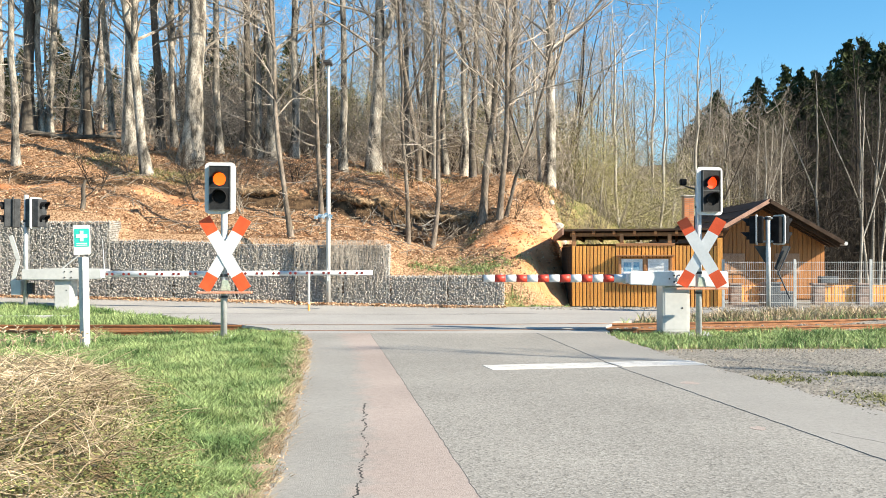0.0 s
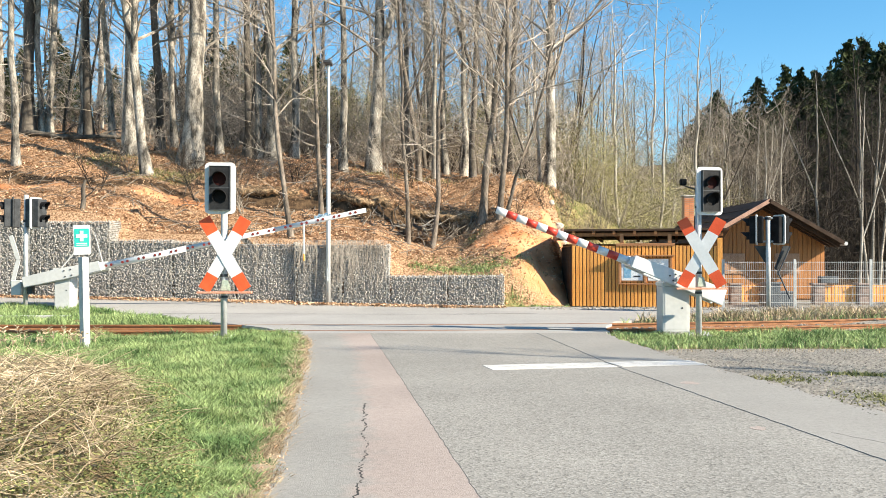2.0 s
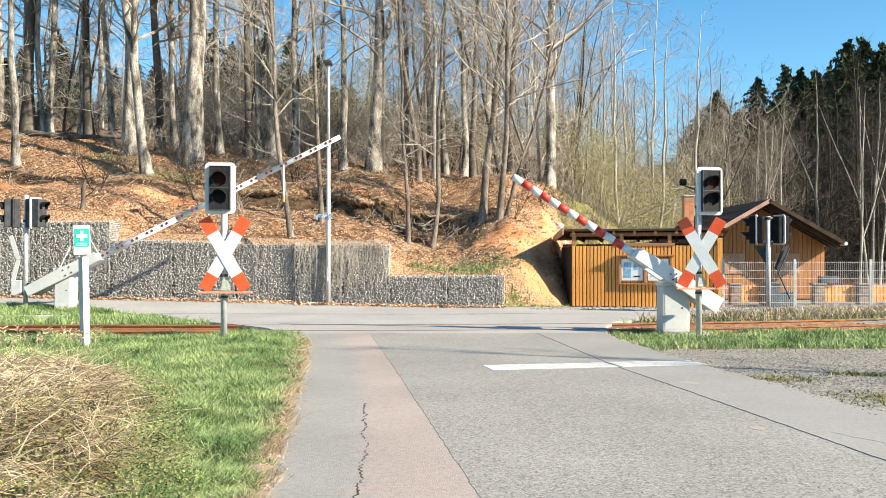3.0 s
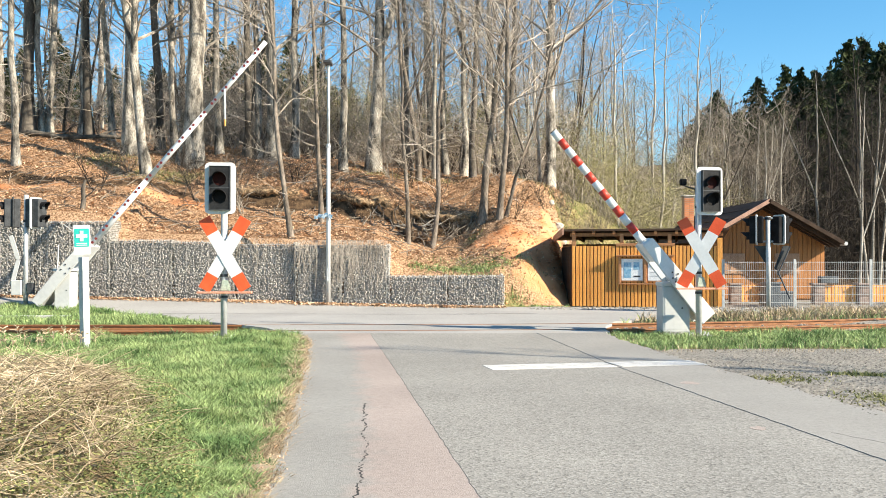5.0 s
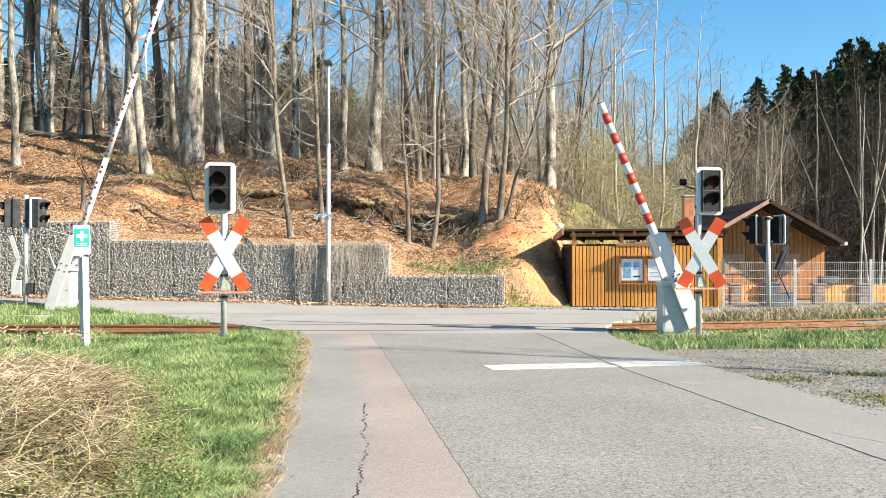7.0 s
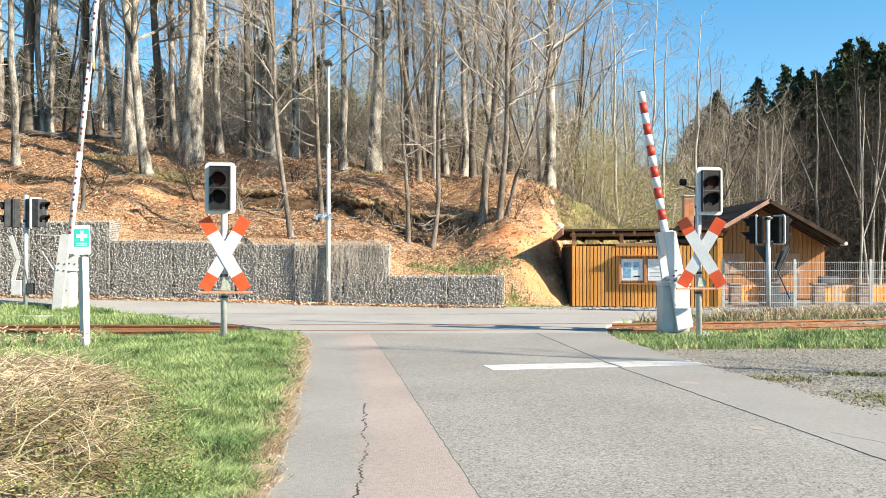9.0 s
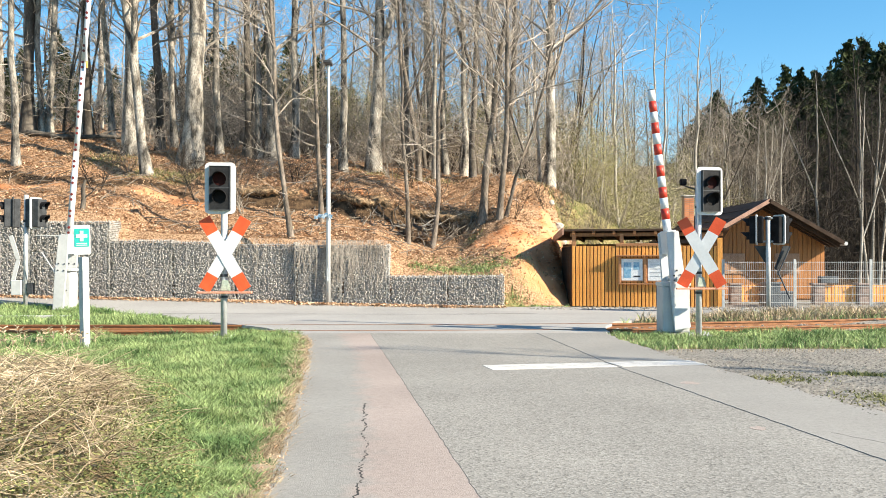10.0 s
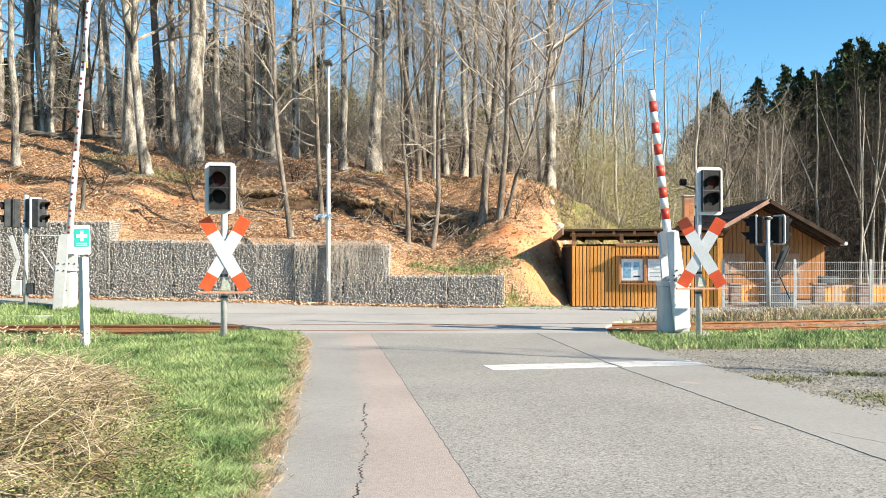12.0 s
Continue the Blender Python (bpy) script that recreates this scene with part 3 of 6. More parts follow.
def rail(offset, x0, x1):
    V, F = [], []
    k = int((x1 - x0) / 0.5)
    n = len(RAIL)
    for i in range(k + 1):
        x = x0 + (x1 - x0) * i / k
        for u, z in RAIL:
            V.append((x, track_y(x) + offset + u, z - 0.147))
    for i in range(k):
        for j in range(n):
            a, b = i * n + j, i * n + (j + 1) % n
            F.append((a, b, b + n, a + n))
    F += [tuple(range(n)), tuple(range(len(V) - n, len(V)))]
    return tagged(raw("rail", V, F, M_RUST), "rusty steel rail of a little-used track", "rail", "rails of the track", "structure")


for off in (0.0, 1.48):
    rail(off, -45, 45)
    ribbon("joint", [(-2.9, 16.2 + off + 0.055), (-1, 16.2 + off + 0.06), (0, track_y(0) + off + 0.055), (1.5, track_y(1.5) + off + 0.055), (2.9, track_y(2.9) + off + 0.055)], 0.045, 0.004, M_TAR, "dark flange groove beside a rail", 0.003, 9)


def sleepers():
    bm = box(-0.12, 0.12, -1.25, 1.25, 0, 0.09, 0.01)
    first = tagged(part("sleeper", bm, M_SLEEPER), "weathered wooden railway sleeper", "sleeper", "sleepers of the track", "structure")
    first.matrix_basis = pose(-3.6, track_y(-3.6) + 0.74, -0.235)
    for i in range(1, 60):
        x = -3.6 - 0.65 * i if i < 30 else 3.6 + 0.65 * (i - 30)
        copy_thing(first, pose(x, track_y(x) + 0.74, -0.235, 0, 0, 0.9 * max(0, x)))


sleepers()
tagged(part("cable_trough", box(-16.0, -8.1, 20.0, 20.35, -0.08, 0.03, 0.012), M_CONCRETE), "grey concrete cable trough in the grass beyond the track", "cable trough", kind="structure")

# ---- gabion walls ----


def stone_mesh(rnd):
    bm = bmesh.new()
    bmesh.ops.create_icosphere(bm, subdivisions=1, radius=1)
    for v in bm.verts:
        v.co *= rnd.uniform(0.55, 1.15)
    V = [v.co.copy() for v in bm.verts]
    F = [tuple(v.index for v in f.verts) for f in bm.faces]
    bm.free()
    return V, F


def gabion(p, q, z0, z1, depth, seed):
    """A wire basket of stones from p to q in plan, front along that line."""
    rnd = random.Random(seed)
    kinds = [stone_mesh(rnd) for _ in range(6)]
    p, q = Vector((*p, 0)), Vector((*q, 0))
    L = (q - p).length
    ang = math.atan2(q.y - p.y, q.x - p.x)
    g = base("gabion", Matrix.Translation((p.x, p.y, z0)) @ Matrix.Rotation(ang, 4, "Z"), "wire gabion basket filled with grey broken stone", "gabion", "gabion baskets of the retaining wall", "")
    h = z1 - z0
    part("core", box(0.05, L - 0.11, 0.10, depth, 0, h - 0.09, 0.01), M_CORE, g, "dark stone fill")
    V, F = [], []
    sp = 0.050

    def put(c):
        kv, kf = rnd.choice(kinds)
        e = Euler((rnd.uniform(0, 6), rnd.uniform(0, 6), rnd.uniform(0, 6))).to_matrix()
        s = Vector((rnd.uniform(0.024, 0.052), rnd.uniform(0.018, 0.028), rnd.uniform(0.014, 0.026)))
        b = len(V)
        V.extend([c + (e @ Vector((v.x * s.x, v.y * s.y, v.z * s.z))) for v in kv])
        F.extend([(a + b, d + b, f + b) for a, d, f in kf])
    for i in range(int(L / sp) + 1):
        for j in range(int(h / (sp * 0.85)) + 1):
            put(Vector((min(L - 0.015, i * sp + rnd.uniform(-0.04, 0.04) + 0.03), rnd.choice((rnd.uniform(0.03, 0.05), rnd.uniform(0.04, 0.085))), min(h - 0.05, j * sp * 0.85 + rnd.uniform(-0.035, 0.035) + 0.03))))
        for k in range(1, 3):
            put(Vector((min(L - 0.05, i * sp), k * 0.12 + rnd.uniform(-0.04, 0.04), h - rnd.uniform(0.03, 0.08))))
    for k in range(int(depth / sp)):
        for j in range(int(h / sp)):
            put(Vector((L - 0.06, k * sp + 0.08, j * sp + 0.05)))
    tagged(raw("stone_fill", V, F, M_STONE, g), "grey broken stones packed behind the wire", kind="stuff")
    V, F = [], []
    for i in range(int(L / 0.2) + 1):
        x = min(L, i * 0.2)
        tube(V, F, [Vector((x, -0.012, 0)), Vector((x, -0.012, h)), Vector((x, depth, h + 0.01))], [0.003] * 3, 4)
    for j in range(int(h / 0.1) + 1):
        tube(V, F, [Vector((0, -0.016, min(h, j * 0.1))), Vector((L, -0.016, min(h, j * 0.1))), Vector((L + 0.005, depth, min(h, j * 0.1)))], [0.0025] * 3, 4)
    raw("wire_mesh", V, F, M_WIRE, g)
    return g


def along(t, dy=0.0):
    """A place on the wall's front line; t is its x."""
    return (t, 24.75 + (1.6 - t) * 0.04 + dy)


def foot(t):
    return rise(*along(t)) - 0.06


GAB = [(-15.3, -13.2, 2.34), (-13.2, -11.1, 2.32), (-11.1, -9.0, 2.31), (-9.0, -7.3, 1.80), (-7.3, -5.6, 1.76), (-5.6, -3.95, 1.70)]
for k, (a, b, zt) in enumerate(GAB):
    gabion(along(a), along(b - 0.002), foot(b), zt, 0.85, 20 + k)
for k, (a, b) in enumerate([(-3.93, -2.7), (-2.7, -1.43)]):
    gabion(along(a, -0.11), along(b - 0.002, -0.11), foot(b), 1.66, 0.9, 40 + k)
for k, (a, b) in enumerate([(-1.42, 0.1), (0.1, 1.62)]):
    gabion(along(a, -0.13), along(b - 0.002, -0.13), foot(b), 0.85, 0.9, 50 + k)

# ---- crossing signals ----


def arm_profile(pts, y0, y1):
    """A plate in the x-z plane, as thick as y0 to y1."""
    bm = bmesh.new()
    f = bm.faces.new([bm.verts.new((x, y0, z)) for x, z in pts])
    e = bmesh.ops.extrude_face_region(bm, geom=[f])
    bmesh.ops.translate(bm, verts=[v for v in e["geom"] if isinstance(v, bmesh.types.BMVert)], vec=(0, y1 - y0, 0))
    bmesh.ops.recalc_face_normals(bm, faces=bm.faces[:])
    es = [ed for ed in bm.edges if ed.calc_face_angle(0) > 0.5]
    bmesh.ops.bevel(bm, geom=es, offset=0.012, segments=2, affect="EDGES")
    return bm


def crossbuck(parent, y, zc, xc=0.0, arm=0.63, half=0.095, yaw=0.0):
    """Two crossed boards, white with red ends."""
    for k, tilt in enumerate((30, -30)):
        yy = y - 0.013 * k
        m = Matrix.Translation((xc, yy, zc)) @ Matrix.Rotation(radians(yaw), 4, "Z") @ Matrix.Rotation(radians(tilt), 4, "Y")
        board = part("crossbuck_board", box(-half, half, -0.005, 0.005, -0.37, 0.37, 0, m), M_WHITE, parent, "white middle of a crossbuck board")
        for s in (-1, 1):
            end = bmesh.new()
            lo, hi = (0.37, arm) if s > 0 else (-arm, -0.37)
            box(-half, half, -0.005, 0.005, lo, hi, 0, m, end)
            part("board_end", end, M_RED, board, "red reflective board end")
    part("crossbuck_bar", box(xc - 0.42, xc + 0.42, y - 0.06, y + 0.02, zc - 0.605, zc - 0.575, 0.004), M_SALMON, parent, "thin pale red bar under the crossbuck")
    part("bracket_plate", arm_profile([(xc - 0.055, zc - 0.40), (xc + 0.045, zc - 0.40), (xc + 0.085, zc - 0.57), (xc - 0.075, zc - 0.57)], y + 0.008, y + 0.045), M_PALEGREEN, parent, "pale green bracket plate")
    part("bracket", box(xc - 0.045, xc + 0.045, y + 0.01, y + 0.09, zc - 0.12, zc + 0.12, 0.01), M_GALV, parent)


def hood(r, length):
    """A visor tube open below, pointing to -y."""
    bm = bmesh.new()
    n = 20
    a0, a1 = radians(-35), radians(215)
    rows = []
    for i in range(n + 1):
        a = a0 + (a1 - a0) * i / n
        up = max(0.0, math.sin(a))
        ln = length * (0.35 + 0.65 * up)
        rows.append([bm.verts.new((rr * math.cos(a), y, rr * math.sin(a))) for rr, y in ((r, 0), (r, -ln), (r - 0.006, -ln), (r - 0.006, 0))])
    for a, b in zip(rows, rows[1:]):
        for j in range(3):
            bm.faces.new((a[j], b[j], b[j + 1], a[j + 1]))
    bmesh.ops.recalc_face_normals(bm, faces=bm.faces[:])
    return bm


def ring_plate(hole_r, holes, w, h, y0, y1):
    """A dark front plate with round openings."""
    bm = bmesh.new()
    n = 24
    for zc in holes:
        lo, hi = (0.0, h / 2) if zc > 0 else (-h / 2, 0.0)
        cs = []
        for i in range(n):
            a = 2 * math.pi * (i + 0.5) / n
            c, s = math.cos(a), math.sin(a)
            k = min((w / 2) / max(abs(c), 1e-6), ((hi - zc) if s > 0 else (zc - lo)) / max(abs(s), 1e-6))
            cs.append(((hole_r * c, zc + hole_r * s), (k * c, zc + k * s)))
        vi = [[bm.verts.new((p[0], y0, p[1])) for p in pr] + [bm.verts.new((pr[0][0], y1, pr[0][1]))] for pr in cs]
        for a, b in zip(vi, vi[1:] + vi[:1]):
            bm.faces.new((a[0], a[1], b[1], b[0]))
            bm.faces.new((a[2], a[0], b[0], b[2]))
    bmesh.ops.recalc_face_normals(bm, faces=bm.faces[:])
    return bm


def signal_head(parent, m, lit):
    """A two-lamp signal on a white-rimmed board; its upper lamp turns its dark side out when it goes off."""
    board = part("signal_board", rounded(0.46, 0.785, 0.07, -0.02, 0.005), M_WHITE, parent, "white rounded backing board")
    board.matrix_basis = m
    part("lamp_housing", box(-0.15, 0.15, -0.035, -0.02, -0.325, 0.325, 0.006), M_BLACK, board, "black lamp housing")
    part("front_plate", ring_plate(0.103, (0.135, -0.135), 0.30, 0.655, -0.078, -0.03), M_PLATE, board, "dark grey front plate with two openings")
    for x in (-0.155, 0.155):
        part("housing_side", box(x - 0.005, x + 0.005, -0.088, -0.02, -0.338, 0.338), M_DGREY, board, "grey housing edge")
    for z in (-0.333, 0.333):
        part("housing_side", box(-0.15, 0.15, -0.087, -0.02, z - 0.005, z + 0.005), M_DGREY, board, "grey housing edge")
    part("divider", box(-0.15, 0.15, -0.083, -0.0785, -0.007, 0.007), M_DGREY, board, "thin grey divider between the lamps")
    for z in (0.135, -0.135):
        v = part("visor", hood(0.108, 0.15), M_BLACK, board, "black lamp visor")
        v.location = (0, -0.079, z)
    part("lens", cyl((0, -0.06, -0.135), (0, -0.05, -0.135), 0.1, n=28), M_GLASSDARK, board, "dark unlit lens")
    lamp = bmesh.new()
    cyl((0, -0.008, 0), (0, 0.008, 0), 0.098, n=28, bm=lamp)
    lamp.faces.ensure_lookup_table()
    for f in lamp.faces:
        f.material_index = 0 if f.calc_center_median().y < -0.004 else 1
    disc = part("lamp", lamp, [lit, M_LENSOFF], board, "red warning lamp that goes dark")
    disc.location = (0, -0.062, 0.135)
    return disc


def pole_signal(x, y, z, head_yaw, buck_yaw, lit, head_dx, head_z, buck_z, group="warning signals"):
    s = base("crossing_signal", pose(x, y, z), "crossing signal on a grey pole with a red and white crossbuck", "crossing signal", group)
    part("pole", cyl((0, 0, 0), (0, 0, head_z - z + 0.1), 0.05, n=20), M_GALV, s, "galvanised round pole", True)
    part("foot", box(-0.2, 0.2, -0.16, 0.16, -0.08, 0.035, 0.012), M_CONCRETE, s, "concrete foot plate")
    for a in (-0.13, 0.13):
        for b in (-0.1, 0.1):
            part("bolt", cyl((a, b, 0.03), (a, b, 0.075), 0.013, n=6), M_GALV, s)
    for zz in (buck_z - z - 0.66, buck_z - z - 0.33, head_z - z - 0.25):
        part("clamp", cyl((0, 0, zz - 0.02), (0, 0, zz + 0.02), 0.058, n=16), M_DGREY, s)
    for zz in (-0.2, 0.2):
        part("head_bracket", box(min(0, head_dx) - 0.03, max(0, head_dx) + 0.03, -0.176, 0.0, head_z - z + zz - 0.02, head_z - z + zz + 0.02), M_DGREY, s)
    disc = signal_head(s, pose(head_dx, -0.18, head_z - z, 0, 0, head_yaw), lit)
    crossbuck(s, -0.075, buck_z - z, 0.03, yaw=buck_yaw)
    return s, disc


SIG_LEFT, LAMP_LEFT = pole_signal(-3.38, 14.4, 0.0, 5, 4, M_LAMPRED, -0.02, 2.317, 1.313)
SIG_RIGHT, LAMP_RIGHT = pole_signal(4.22, 15.4, -0.04, 14, -12, M_LAMPRED2, 0.13, 2.348, 1.345)
part("side_lamp", box(-0.29, -0.19, -0.02, 0.10, 2.50, 2.61, 0.02), M_BLACK, SIG_RIGHT, "small black side lamp")
part("side_lamp_arm", cyl((-0.24, 0.04, 2.5), (0.0, 0.02, 2.42), 0.012, n=8), M_DGREY, SIG_RIGHT)


def far_signal(x, y, top, label):
    """A signal beyond the track, seen from behind: two heads on one pole and board edges."""
    s = base("crossing_signal", pose(x, y, -0.04), label, "crossing signal", "signals beyond the track")
    part("pole", cyl((0, 0, 0), (0, 0, top), 0.055, n=18), M_GALV, s, "galvanised round pole", True)
    part("clamp", cyl((0, 0, 2.2), (0, 0, 2.26), 0.07, n=16), M_DGREY, s)
    return s


FAR_LEFT = far_signal(-10.2, 22.8, 2.87, "crossing signal seen from behind on a grey pole")
for hx, yaw in ((-0.33, -62), (0.22, 75)):
    h = part("signal_board", rounded(0.44, 0.78, 0.07, -0.02, 0.005), M_OFFWHITE if hx > 0 else M_DGREY, FAR_LEFT, "white-rimmed signal board" if hx > 0 else "dark signal board")
    h.matrix_basis = pose(hx, 0.02, 2.42, 0, 0, yaw)
    part("lamp_housing", box(-0.16, 0.16, -0.2, -0.02, -0.34, 0.34, 0.015), M_DGREY, h, "dark grey lamp housing")
    part("back_box", box(-0.17, 0.17, 0.007, 0.16, -0.35, 0.35, 0.02), M_DGREY, h, "dark grey housing back")
    for z in (0.16, -0.16):
        v = part("visor", hood(0.11, 0.2), M_BLACK, h, "black lamp visor")
        v.location = (0, -0.2, z)
part("cable", cyl((-0.3, -0.02, 2.3), (0, -0.02, 2.0), 0.012, n=6), M_OFFWHITE, FAR_LEFT)
for tilt, dz in ((18, 0.5), (-18, -0.5)):
    part("crossbuck_board", box(-0.05, 0.05, -0.012, 0.012, -0.62 if dz < 0 else 0, 0.62 if dz > 0 else 0, 0, Matrix.Translation((-0.16, -0.05, 1.28)) @ Matrix.Rotation(radians(-tilt if dz > 0 else 14), 4, "Y")), M_OFFWHITE, FAR_LEFT, "crossbuck board seen nearly edge-on")
part("junction_box", box(-0.32, -0.08, -0.1, 0.06, 0.42, 0.78, 0.015), M_OFFWHITE, FAR_LEFT, "white junction box")
part("junction_box", box(0.06, 0.2, -0.08, 0.06, 0.45, 0.72, 0.015), M_DGREY, FAR_LEFT, "dark junction box")

FAR_RIGHT = far_signal(7.5, 21.5, 2.28, "crossing signal seen from behind with two dark heads")
for hx, yaw in ((-0.24, -112), (0.27, 112)):
    h = part("signal_board", rounded(0.40, 0.70, 0.07, -0.02, 0.01), M_GALV, FAR_RIGHT, "pale-edged signal board turned away")
    h.matrix_basis = pose(hx, 0.05, 1.97, 0, 0, yaw)
    part("lamp_housing", box(-0.16, 0.16, -0.16, -0.02, -0.32, 0.32, 0.02), M_BLACK, h, "black lamp housing")
    part("back_box", box(-0.15, 0.15, 0.012, 0.14, -0.31, 0.31, 0.03), M_BLACK, h, "black housing back")
    for z in (0.16, -0.16):
        v = part("visor", hood(0.11, 0.2), M_BLACK, h, "black lamp visor")
        v.location = (0, -0.16, z)
for z in (2.24, 1.70):
    part("head_bracket", box(-0.27, 0.3, 0.03, 0.08, z - 0.02, z + 0.02, 0.004), M_GALV, FAR_RIGHT, "grey cross bracket")
part("gusset", arm_profile([(-0.30, 1.60), (0.06, 1.60), (0.06, 1.12), (-0.02, 1.16)], 0.06, 0.09), M_DGREY, FAR_RIGHT, "dark tapering bracket plate")
part("brace", arm_profile([(0.36, 1.60), (0.54, 1.60), (0.24, 1.02), (0.16, 1.08)], 0.06, 0.09), M_DGREY, FAR_RIGHT, "dark slanting brace")
for tilt, z in ((24, 1.25), (-24, 0.70)):
    part("crossbuck_board", box(-0.06, 0.06, -0.012, 0.012, -0.35, 0.35, 0, Matrix.Translation((0.34, -0.05, z)) @ Matrix.Rotation(radians(tilt), 4, "Y") @ Matrix.Rotation(radians(65), 4, "Z")), M_DGREY, FAR_RIGHT, "dark back of a crossbuck board")

# ---- rescue point sign ----


def rescue_sign():
    s = base("rescue_point_sign", pose(-4.98, 13.0, -0.06, 0, -1.4, 8), "green and white rescue sign with a cross on a grey post", "sign post")
    part("post", box(-0.05, 0.05, -0.05, 0.05, 0, 1.32, 0.008, Matrix.Rotation(radians(46), 4, "Z")), M_GALV, s, "grey square post set cornerwise")
    plate = part("plate", rounded(0.22, 0.41, 0.012, -0.075, -0.055), M_WHITE, s, "white plate")
    plate.location = (0, 0, 1.56)
    part("green_field", rounded(0.195, 0.25, 0.01, -0.079, -0.074), M_TEAL, plate, "green field").location = (0, 0, 0.03)
    cross = bmesh.new()
    box(-0.075, 0.075, -0.084, -0.078, 0.03, 0.075, 0, None, cross)
    box(-0.024, 0.024, -0.0846, -0.0786, -0.02, 0.125, 0, None, cross)
    part("cross", cross, M_WHITE, plate, "white cross")
    for k in range(2):
        part("text_bar", box(-0.07, 0.07, -0.083, -0.078, -0.055 - 0.025 * k, -0.043 - 0.025 * k), M_WHITE, plate, "white line of small print")


rescue_sign()

# ---- barriers ----


def machine(x, y, z, w, d, h, label, corner=0.02):
    s = base("barrier_machine", pose(x, y, z), label, "barrier machine", "barrier machines")
    part("cabinet", box(-w / 2, w / 2, -d / 2, d / 2, 0.02, h - 0.07, corner), M_OFFWHITE, s, "white steel cabinet")
    part("cap", box(-w / 2 - 0.015, w / 2 + 0.015, -d / 2 - 0.015, d / 2 + 0.015, h - 0.07, h, 0.02), M_OFFWHITE, s, "white cabinet lid")
    part("foot_plate", box(-w / 2 - 0.04, w / 2 + 0.04, -d / 2 - 0.04, d / 2 + 0.04, -0.06, 0.02, 0.008), M_CONCRETE, s, "concrete base")
    part("door_edge", box(-w / 2 + 0.04, w / 2 - 0.04, -d / 2 - 0.006, -d / 2 + 0.002, 0.07, h - 0.13, 0.003), M_OFFWHITE, s, "cabinet door")
    part("lock", cyl((0.1, -d / 2 - 0.012, h * 0.5), (0.1, -d / 2, h * 0.5), 0.016, n=12), M_DGREY, s)
    return s


MACHINE_R = machine(3.93, 15.95, -0.02, 0.46, 0.46, 0.87, "white steel barrier machine beside the road")
BOOM_R = base("barrier_boom", pose(3.93, 15.95, 0.91), "red and white striped barrier boom", "barrier boom", "barrier booms")
for y0, y1, lab in ((-0.33, -0.27, "white fork arm with bolts"), (0.27, 0.33, "white rear fork arm")):
    a = part("fork_arm", arm_profile([(-0.80, -0.10), (-0.80, 0.11), (0.12, 0.13), (0.84, 0.13), (0.86, -0.15), (0.12, -0.13)], y0, y1), M_WHITE, BOOM_R, lab)
    if y0 < 0:
        for bx, bz in ((-0.06, 0.055), (-0.06, -0.055), (0.02, 0.06), (0.02, -0.06), (-0.14, 0.0)):
            part("bolt", cyl((bx, y0 - 0.016, bz), (bx, y0, bz), 0.014, n=8), M_DGREY, a)
        part("hub", cyl((0, y0 - 0.02, 0), (0, y0, 0), 0.035, n=16), M_GALV, a)
part("socket", box(-0.82, -0.42, -0.27, 0.27, -0.075, 0.085, 0.02), M_WHITE, BOOM_R, "white boom socket")
part("counterweight", box(0.36, 0.84, -0.265, 0.265, -0.12, 0.11, 0.02), M_OFFWHITE, BOOM_R, "white counterweight")
part("axle", cyl((0, -0.28, 0), (0, 0.28, 0), 0.05, n=16), M_GALV, BOOM_R)
LEN_R = 3.24
STRIPE = 0.185


def boom_tube(x0, x1, r0, r1, material, parent, label):
    part("boom_tube", cyl((x0, 0, 0), (x1, 0, 0), r0, r1, 20), material, parent, label, True)


e = LEN_R - 0.19
cuts = [LEN_R]
while e > 0.84:
    cuts.append(e)
    e -= STRIPE
cuts.append(0.80)
for k in range(len(cuts) - 1):
    boom_tube(-cuts[k], -cuts[k + 1], 0.062 + 0.008 * (k / 13), 0.062 + 0.008 * ((k + 1) / 13), M_WHITE if k % 2 == 0 else M_BOOMRED, BOOM_R, "white boom stripe" if k % 2 == 0 else "red boom stripe")
part("tip_cap", cyl((-LEN_R - 0.012, 0, 0), (-LEN_R, 0, 0), 0.06, n=20), M_BLACK, BOOM_R, "dark end cap")

MACHINE_L = machine(-9.19, 22.75, -0.03, 0.44, 0.46, 1.06, "white round-cornered barrier machine beyond the track", 0.10)
BOOM_L = base("barrier_boom", pose(-9.19, 22.75, 0.885), "long white barrier boom with pairs of red reflectors", "barrier boom", "barrier booms")
for y0, y1 in ((-0.34, -0.28), (0.28, 0.34)):
    a = part("fork_arm", arm_profile([(-0.94, -0.12), (-0.94, 0.13), (-0.1, 0.15), (0.95, 0.13), (0.98, -0.11), (0.1, -0.13)], y0, y1), M_OFFWHITE, BOOM_L, "white fork arm")
    for bx, bz in ((0.1, 0.07), (0.1, -0.07), (0.26, 0.07), (0.26, -0.07)):
        part("bolt", cyl((bx, y0 - 0.016, bz), (bx, y0, bz), 0.018, n=8), M_DGREY, a)
part("socket", box(0.5, 0.97, -0.28, 0.28, -0.09, 0.1, 0.02), M_OFFWHITE, BOOM_L, "white boom socket")
part("counterweight", box(-0.92, -0.42, -0.275, 0.275, -0.11, 0.12, 0.02), M_OFFWHITE, BOOM_L, "grey-white counterweight")
part("axle", cyl((0, -0.3, 0), (0, 0.3, 0), 0.06, n=16), M_GALV, BOOM_L)
